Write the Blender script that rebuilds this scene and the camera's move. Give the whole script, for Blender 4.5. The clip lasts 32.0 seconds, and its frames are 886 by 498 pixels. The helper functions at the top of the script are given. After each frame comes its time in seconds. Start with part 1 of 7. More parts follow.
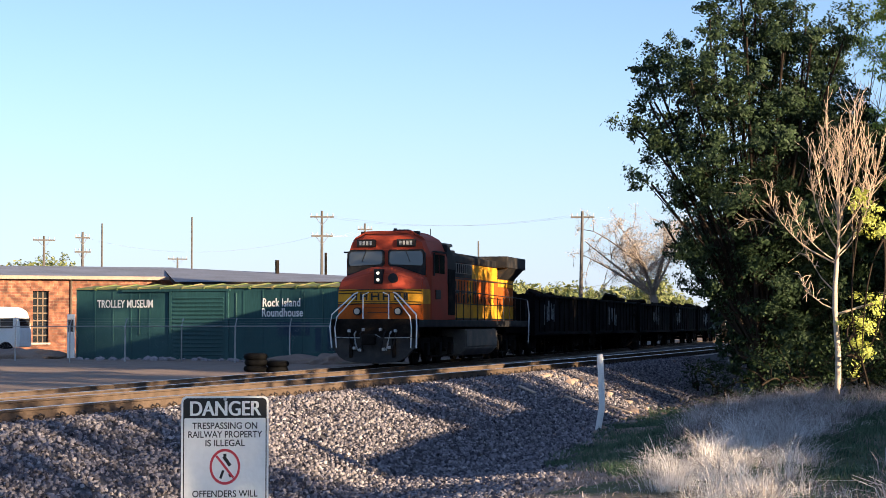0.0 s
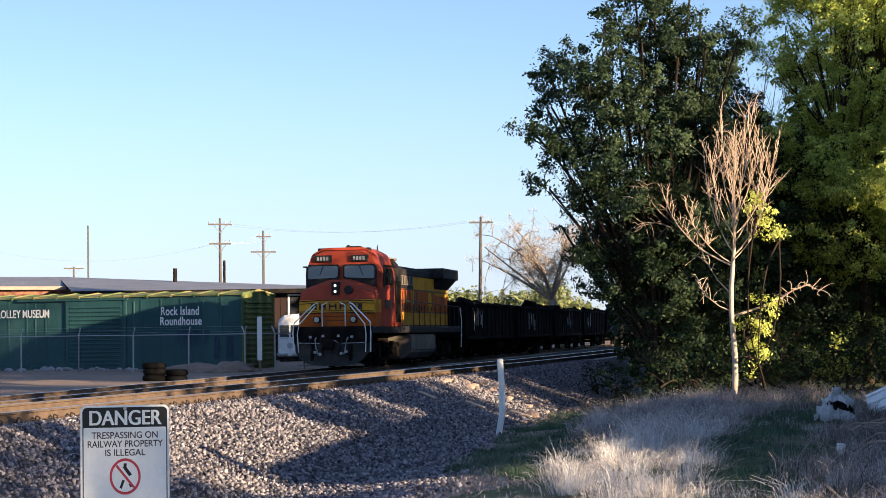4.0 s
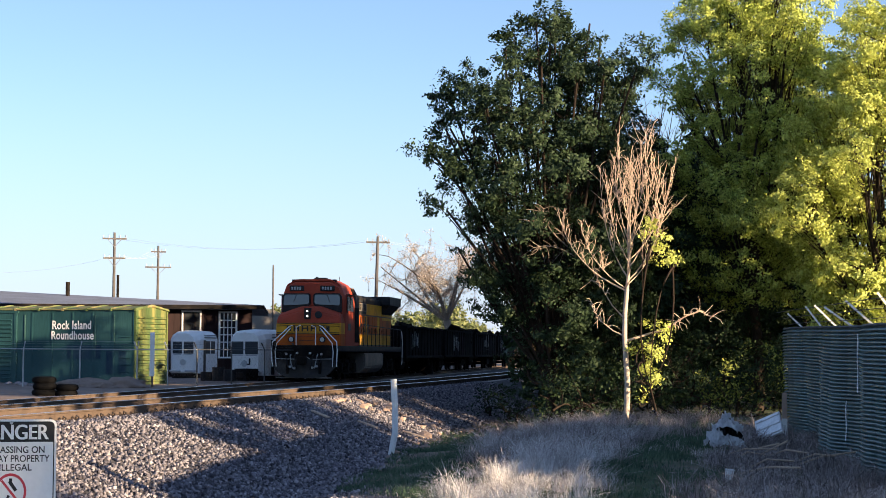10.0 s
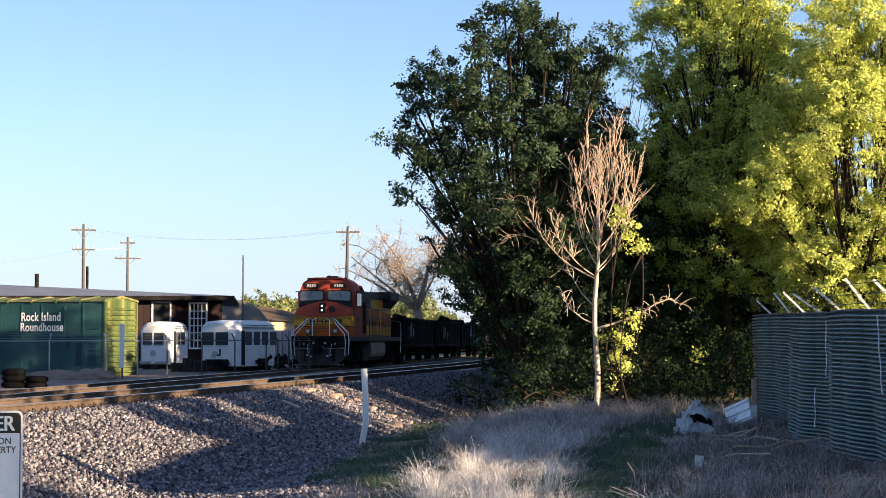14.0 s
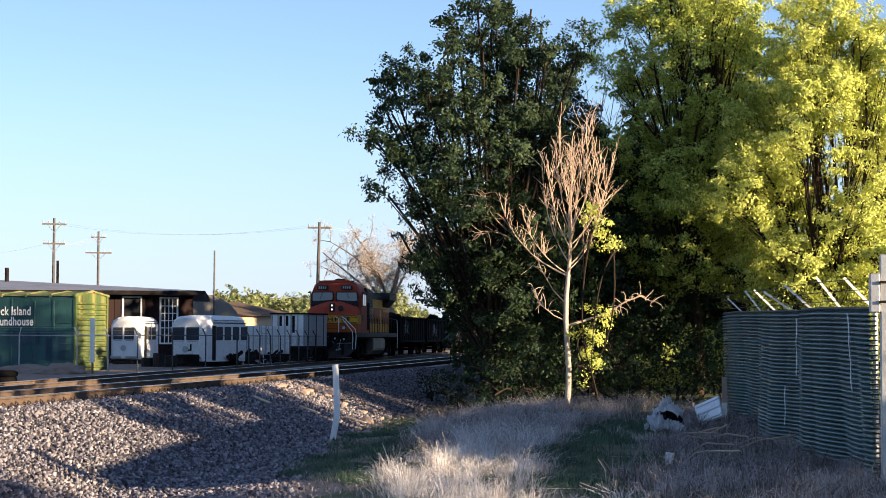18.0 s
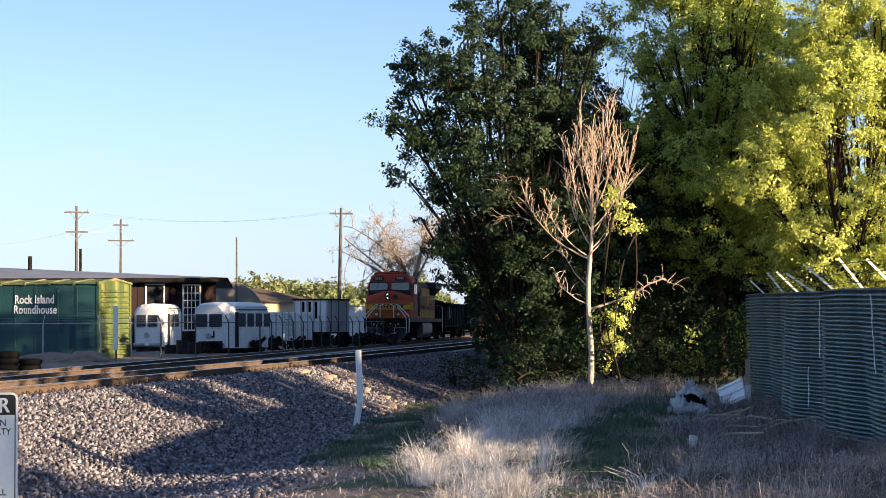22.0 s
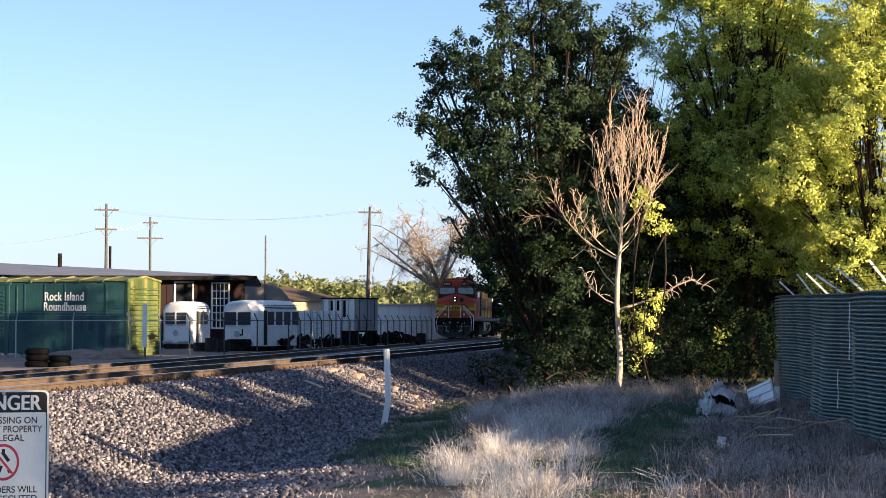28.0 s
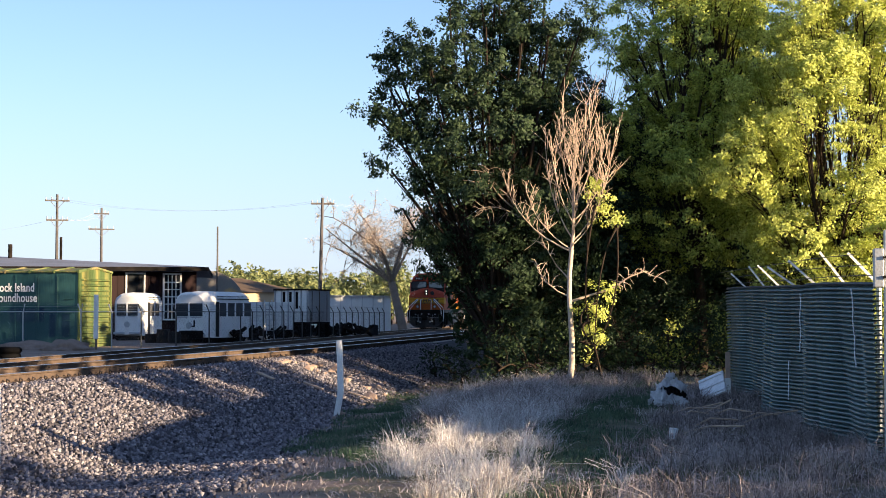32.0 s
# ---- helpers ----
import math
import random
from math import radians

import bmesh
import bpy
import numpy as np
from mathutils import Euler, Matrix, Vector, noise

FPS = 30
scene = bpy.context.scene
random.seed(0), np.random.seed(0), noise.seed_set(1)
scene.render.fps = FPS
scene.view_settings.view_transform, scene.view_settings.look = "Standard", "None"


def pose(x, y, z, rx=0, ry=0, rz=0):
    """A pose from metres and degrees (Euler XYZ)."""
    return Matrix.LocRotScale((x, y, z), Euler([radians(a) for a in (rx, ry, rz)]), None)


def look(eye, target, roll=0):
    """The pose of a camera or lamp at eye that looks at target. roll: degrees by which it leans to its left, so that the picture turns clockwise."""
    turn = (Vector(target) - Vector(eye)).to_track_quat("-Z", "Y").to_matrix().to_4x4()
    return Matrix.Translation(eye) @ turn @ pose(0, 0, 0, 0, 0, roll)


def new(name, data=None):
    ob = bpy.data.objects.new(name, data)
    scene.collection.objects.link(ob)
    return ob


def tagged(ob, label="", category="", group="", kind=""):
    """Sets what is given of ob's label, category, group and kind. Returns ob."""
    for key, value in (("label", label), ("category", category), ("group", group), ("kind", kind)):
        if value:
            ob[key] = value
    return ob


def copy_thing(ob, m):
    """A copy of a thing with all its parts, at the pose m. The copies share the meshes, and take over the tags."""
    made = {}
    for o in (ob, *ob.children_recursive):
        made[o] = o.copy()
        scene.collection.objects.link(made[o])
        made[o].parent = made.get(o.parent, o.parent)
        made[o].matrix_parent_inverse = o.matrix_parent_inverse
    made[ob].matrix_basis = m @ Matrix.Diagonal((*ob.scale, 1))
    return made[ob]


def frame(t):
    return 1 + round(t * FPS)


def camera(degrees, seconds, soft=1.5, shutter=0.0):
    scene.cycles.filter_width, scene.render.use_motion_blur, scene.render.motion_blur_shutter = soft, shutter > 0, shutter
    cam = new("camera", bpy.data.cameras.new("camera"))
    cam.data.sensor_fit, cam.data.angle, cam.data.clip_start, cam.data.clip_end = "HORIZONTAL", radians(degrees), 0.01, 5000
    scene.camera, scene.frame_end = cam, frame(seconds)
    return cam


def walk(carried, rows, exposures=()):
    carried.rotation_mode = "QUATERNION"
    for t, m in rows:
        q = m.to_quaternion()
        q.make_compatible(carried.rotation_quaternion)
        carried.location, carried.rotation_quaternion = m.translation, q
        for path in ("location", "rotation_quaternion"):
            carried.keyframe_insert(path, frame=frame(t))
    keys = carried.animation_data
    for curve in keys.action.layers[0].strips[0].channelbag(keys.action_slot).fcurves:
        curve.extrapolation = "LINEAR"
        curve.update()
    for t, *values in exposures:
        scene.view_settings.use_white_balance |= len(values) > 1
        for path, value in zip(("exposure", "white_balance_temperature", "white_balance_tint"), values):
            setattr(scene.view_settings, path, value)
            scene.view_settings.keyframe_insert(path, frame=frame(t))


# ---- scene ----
import itertools

TRACK_TURN = 17.0      # the tracks run along +y; the camera's zero bearing lies this far to their left
EYE = 2.3              # height of the lens over the foot of the ballast

# seconds, sideways and upward sway in metres, bearing, tilt and lean in degrees
PATH = [
    (0, -0.0048, 0.006, 0, 2.374, -0.043),
    (0.5, -0.0068, 0.0059, 0.516, 2.284, 0.105),
    (1, -0.0081, 0.0057, 1.064, 2.25, 0.248),
    (1.5, -0.0076, 0.0045, 1.555, 2.274, 0.25),
    (2, -0.0045, 0.004, 1.982, 2.326, 0.126),
    (2.5, -0.0037, 0.0045, 2.268, 2.423, 0.02),
    (3, -0.0082, 0.0063, 2.528, 2.529, -0.204),
    (3.5, -0.0062, 0.0046, 2.798, 2.585, -0.568),
    (5.5, -0.0293, 0.0006, 3.965, 2.263, -0.599),
    (6, -0.029, 0.0002, 4.092, 2.287, -0.619),
    (6.5, -0.019, 0.0013, 4.165, 2.369, -0.616),
    (7, -0.0113, 0.0031, 4.448, 2.516, -0.573),
    (7.5, -0.0036, 0.0046, 4.771, 2.627, -0.578),
    (8, 0.0006, 0.0029, 5.034, 2.669, -0.616),
    (8.5, -0.0049, 0.0017, 5.312, 2.718, -0.352),
    (9, -0.0053, 0.004, 5.746, 2.834, -0.02),
    (9.5, 0.0007, 0.0031, 6.236, 3.012, 0.185),
    (10, -0.0031, 0.0031, 6.305, 3.148, 0.308),
    (10.5, -0.0014, 0.0027, 5.983, 3.131, 0.358),
    (11, 0.0011, -0.0014, 5.696, 2.96, 0.235),
    (11.5, -0.0001, 0.001, 5.665, 2.738, 0.165),
    (12, -0.0017, -0.0006, 5.759, 2.647, 0.178),
    (12.5, 0.0037, 0.0002, 6.044, 2.719, 0.178),
    (13, 0.0051, 0.0006, 6.542, 2.858, 0.126),
    (13.5, 0.0114, 0.0004, 7.005, 2.92, 0.046),
    (14, 0.012, -0.0011, 7.22, 2.823, -0.079),
    (14.5, 0.0123, -0.0011, 7.293, 2.641, -0.061),
    (16.5, 0.0085, -0.0054, 7.612, 2.268, 0.244),
    (17, 0.0058, -0.0043, 7.753, 2.268, 0.3),
    (17.5, 0.0025, -0.0039, 7.934, 2.456, 0.274),
    (18, 0.0042, -0.0028, 8.097, 2.708, 0.192),
    (18.5, 0.0062, 0.0026, 8.215, 2.848, 0.153),
    (19, 0.0074, 0.0011, 8.175, 2.852, 0.046),
    (19.5, 0.0085, -0.0033, 8.052, 2.784, -0.009),
    (20, 0.0044, -0.0045, 7.92, 2.736, 0.018),
    (20.5, 0.0043, -0.0061, 7.848, 2.656, -0.038),
    (21, 0.0081, -0.0051, 7.794, 2.508, -0.185),
    (21.5, 0.0097, -0.0061, 7.637, 2.336, -0.257),
    (22, 0.0087, -0.0042, 7.423, 2.24, -0.299),
    (22.5, 0.009, -0.002, 7.267, 2.25, -0.295),
    (23, 0.0067, -0.0024, 7.173, 2.344, -0.14),
    (23.5, 0.0043, -0.0035, 7.169, 2.435, 0.098),
    (24, 0.0037, -0.0025, 7.149, 2.408, 0.37),
    (24.5, 0.0033, -0.0009, 6.965, 2.269, 0.53),
    (25, 0.0008, -0.0015, 6.627, 2.251, 0.531),
    (25.5, -0.0024, 0.0001, 6.334, 2.461, 0.343),
    (27.5, 0.003, -0.0007, 6.393, 2.399, 0.014),
    (28, 0.0001, -0.0005, 6.544, 2.219, 0.052),
    (28.5, -0.001, -0.0009, 6.755, 2.145, 0.073),
    (29, 0.0001, -0.0016, 7.03, 2.116, 0.037),
    (29.5, 0.0025, -0.0001, 7.275, 2.119, 0.004),
    (30, 0.0053, 0.0002, 7.399, 2.147, 0.019),
    (30.5, 0.0068, -0.0021, 7.463, 2.17, 0.055),
    (31, 0.0012, -0.0037, 7.526, 2.195, 0.099),
    (31.5, -0.0034, -0.0007, 7.687, 2.17, 0.106),
    (32, -0.0067, -0.0021, 8.009, 1.961, 0.091)
]


def aim(sway, lift, bearing, tilt, lean):
    b, p = radians(bearing - TRACK_TURN), radians(tilt)
    s = radians(-TRACK_TURN)
    eye = Vector((sway * math.cos(s), -sway * math.sin(s), EYE + lift))
    return look(eye, eye + Vector((math.sin(b) * math.cos(p), math.cos(b) * math.cos(p), math.sin(p))) * 50, lean)


cam = camera(26.796, 32.0, 0.8)
walk(cam, [(t, aim(*row)) for t, *row in PATH], [(0, 1.55, 6050, 12), (32, 1.55, 6050, 12)])

# ---- daylight: a low evening sun from behind on the right ----
SUN_BEARING, SUN_HEIGHT = 115.0, 11.0      # degrees clockwise from +y, degrees over the horizon
world = bpy.data.worlds.new("sky")
scene.world = world
world.use_nodes = True
wn = world.node_tree.nodes
sky = wn.new("ShaderNodeTexSky")
sky.sky_type, sky.sun_disc = "NISHITA", False
sky.sun_elevation, sky.sun_rotation = radians(SUN_HEIGHT + 12), radians(SUN_BEARING)
sky.air_density, sky.dust_density, sky.ozone_density = 0.9, 0.1, 2.6
wn["Background"].inputs["Strength"].default_value = 0.0585
haze = wn.new("ShaderNodeMix")      # pale haze over the clear sky
haze.data_type = "RGBA"
haze.inputs[7].default_value = (3.65, 4.1, 5.3, 1)
aim_z, split, thin = wn.new("ShaderNodeTexCoord"), wn.new("ShaderNodeSeparateXYZ"), wn.new("ShaderNodeMapRange")
thin.interpolation_type = "SMOOTHSTEP"      # the haze thins out with height
thin.inputs[1].default_value, thin.inputs[2].default_value, thin.inputs[3].default_value, thin.inputs[4].default_value = -0.03, 0.165, 0.80, 0.10
world.node_tree.links.new(aim_z.outputs["Generated"], split.inputs[0])
world.node_tree.links.new(split.outputs["Z"], thin.inputs[0])
world.node_tree.links.new(thin.outputs[0], haze.inputs[0])
world.node_tree.links.new(sky.outputs[0], haze.inputs[6])
world.node_tree.links.new(haze.outputs[2], wn["Background"].inputs["Color"])
lamp = bpy.data.lights.new("sun", "SUN")
lamp.energy, lamp.angle, lamp.color = 5.4, radians(0.6), (1.0, 0.74, 0.44)
b, p = radians(SUN_BEARING), radians(SUN_HEIGHT)
sun = new("sun", lamp)
sun.matrix_world = look((0, 0, 60), Vector((0, 0, 60)) - Vector((math.sin(b) * math.cos(p), math.cos(b) * math.cos(p), math.sin(p))))


# ---- materials ----
def mat(name, colour, rough=0.8, metal=0.0, vary=0.25, scale=3.0, fine=40.0, bump=0.15, rnd=0.0, second=None, amount=0.0, spread=(0.45, 0.65), coat=0.0, vertical=False):
    """A painted or raw surface: colour with blotches and grain, a second colour (rust, dirt) in patches, bump."""
    m = bpy.data.materials.new(name)
    m.use_nodes = True
    nt = m.node_tree
    n, l = nt.nodes, nt.links
    bs = n["Principled BSDF"]
    bs.inputs["Roughness"].default_value, bs.inputs["Metallic"].default_value = rough, metal
    bs.inputs["Coat Weight"].default_value = coat
    bs.inputs["Specular IOR Level"].default_value = 0.18 if rough > 0.55 and not metal else 0.35
    tc = n.new("ShaderNodeTexCoord")
    mp = n.new("ShaderNodeMapping")
    if vertical:
        mp.inputs["Scale"].default_value = (1, 1, 0.12)
    l.new(tc.outputs["Object"], mp.inputs["Vector"])
    big, small = n.new("ShaderNodeTexNoise"), n.new("ShaderNodeTexNoise")
    for t, s, d in ((big, scale, 5), (small, fine, 3)):
        t.inputs["Scale"].default_value, t.inputs["Detail"].default_value = s, d
        l.new(mp.outputs[0], t.inputs["Vector"])
    col = n.new("ShaderNodeRGB")
    col.outputs[0].default_value = (*colour, 1)
    src = col.outputs[0]
    if second:
        ramp = n.new("ShaderNodeValToRGB")
        ramp.color_ramp.elements[0].position, ramp.color_ramp.elements[1].position = spread
        l.new(big.outputs[0], ramp.inputs[0])
        mul = n.new("ShaderNodeMath")
        mul.operation = "MULTIPLY"
        mul.inputs[1].default_value = amount
        l.new(ramp.outputs[0], mul.inputs[0])
        mix = n.new("ShaderNodeMix")
        mix.data_type = "RGBA"
        mix.inputs[7].default_value = (*second, 1)
        l.new(mul.outputs[0], mix.inputs[0])
        l.new(src, mix.inputs[6])
        src = mix.outputs[2]
    add = n.new("ShaderNodeMath")
    l.new(big.outputs[0], add.inputs[0])
    l.new(small.outputs[0], add.inputs[1])
    last = add.outputs[0]
    if rnd:
        info = n.new("ShaderNodeNewGeometry" if rnd < 0 else "ShaderNodeObjectInfo")
        k = n.new("ShaderNodeMath")
        k.operation = "MULTIPLY_ADD"
        k.inputs[1].default_value = abs(rnd)
        l.new(info.outputs["Random Per Island" if rnd < 0 else "Random"], k.inputs[0])
        l.new(last, k.inputs[2])
        last = k.outputs[0]
    rng = n.new("ShaderNodeMapRange")
    rng.inputs[1].default_value, rng.inputs[2].default_value = 0.6, 1.4 + abs(rnd)
    rng.inputs[3].default_value, rng.inputs[4].default_value = 1 - vary, 1 + vary
    l.new(last, rng.inputs[0])
    hsv = n.new("ShaderNodeHueSaturation")
    l.new(rng.outputs[0], hsv.inputs["Value"])
    l.new(src, hsv.inputs["Color"])
    l.new(hsv.outputs[0], bs.inputs["Base Color"])
    if bump:
        bp = n.new("ShaderNodeBump")
        bp.inputs["Strength"].default_value = bump
        bp.inputs["Distance"].default_value = 0.02
        l.new(small.outputs[0], bp.inputs["Height"])
        l.new(bp.outputs[0], bs.inputs["Normal"])
    return m


def leaf_mat(name, dark, light, glow=0.35, patch=0.0):
    """Leaves and stems: each one its own tint, light passes through them; patch: how far whole clumps differ."""
    m = bpy.data.materials.new(name)
    m.use_nodes = True
    n, l = m.node_tree.nodes, m.node_tree.links
    bs, out = n["Principled BSDF"], n["Material Output"]
    bs.inputs["Roughness"].default_value = 0.6
    bs.inputs["Specular IOR Level"].default_value = 0.2
    geo, ramp = n.new("ShaderNodeNewGeometry"), n.new("ShaderNodeValToRGB")
    ramp.color_ramp.elements[0].color, ramp.color_ramp.elements[1].color = (*dark, 1), (*light, 1)
    l.new(geo.outputs["Random Per Island"], ramp.inputs[0])
    if patch:
        tc, big, k, q = n.new("ShaderNodeTexCoord"), n.new("ShaderNodeTexNoise"), n.new("ShaderNodeMapRange"), n.new("ShaderNodeMath")
        big.inputs["Scale"].default_value, big.inputs["Detail"].default_value = 1.7, 3
        k.inputs[1].default_value, k.inputs[2].default_value, k.inputs[3].default_value, k.inputs[4].default_value = 0.35, 0.65, -patch, patch
        l.new(tc.outputs["Object"], big.inputs["Vector"])
        l.new(big.outputs[0], k.inputs[0])
        l.new(geo.outputs["Random Per Island"], q.inputs[0])
        l.new(k.outputs[0], q.inputs[1])
        l.new(q.outputs[0], ramp.inputs[0])
    tr, mix = n.new("ShaderNodeBsdfTranslucent"), n.new("ShaderNodeMixShader")
    mix.inputs[0].default_value = glow
    l.new(ramp.outputs[0], bs.inputs["Base Color"])
    l.new(ramp.outputs[0], tr.inputs["Color"])
    l.new(bs.outputs[0], mix.inputs[1])
    l.new(tr.outputs[0], mix.inputs[2])
    l.new(mix.outputs[0], out.inputs["Surface"])
    return m


def stone_mat():
    """Crushed stone: each piece its own grey, some pale, some nearly black, with dust and grain."""
    m = mat("crushed_stone", (0.5, 0.5, 0.5), 0.9, vary=0.3, scale=9, fine=60, bump=0.3)
    n, l = m.node_tree.nodes, m.node_tree.links
    geo, ramp = n.new("ShaderNodeNewGeometry"), n.new("ShaderNodeValToRGB")
    e = ramp.color_ramp.elements
    e[0].color, e[1].color = (0.045, 0.042, 0.05, 1), (0.42, 0.385, 0.39, 1)
    for k, c in ((0.25, (0.115, 0.106, 0.122)), (0.6, (0.20, 0.186, 0.206)), (0.9, (0.29, 0.265, 0.28))):
        ramp.color_ramp.elements.new(k).color = (*c, 1)
    l.new(geo.outputs["Random Per Island"], ramp.inputs[0])
    hsv = next(k for k in n if k.bl_idname == "ShaderNodeHueSaturation")
    l.new(ramp.outputs[0], hsv.inputs["Color"])
    return m


def glass_mat(name, tint=(0.018, 0.021, 0.025), rough=0.1, gloss=0.4):
    m = bpy.data.materials.new(name)
    m.use_nodes = True
    bs = m.node_tree.nodes["Principled BSDF"]
    bs.inputs["Base Color"].default_value = (*tint, 1)
    bs.inputs["Roughness"].default_value = rough
    bs.inputs["Specular IOR Level"].default_value = gloss
    return m


def glow_mat(name, colour, strength):
    m = bpy.data.materials.new(name)
    m.use_nodes = True
    bs = m.node_tree.nodes["Principled BSDF"]
    bs.inputs["Base Color"].default_value = (0.8, 0.8, 0.75, 1)
    bs.inputs["Emission Color"].default_value = (*colour, 1)
    bs.inputs["Emission Strength"].default_value = strength
    return m


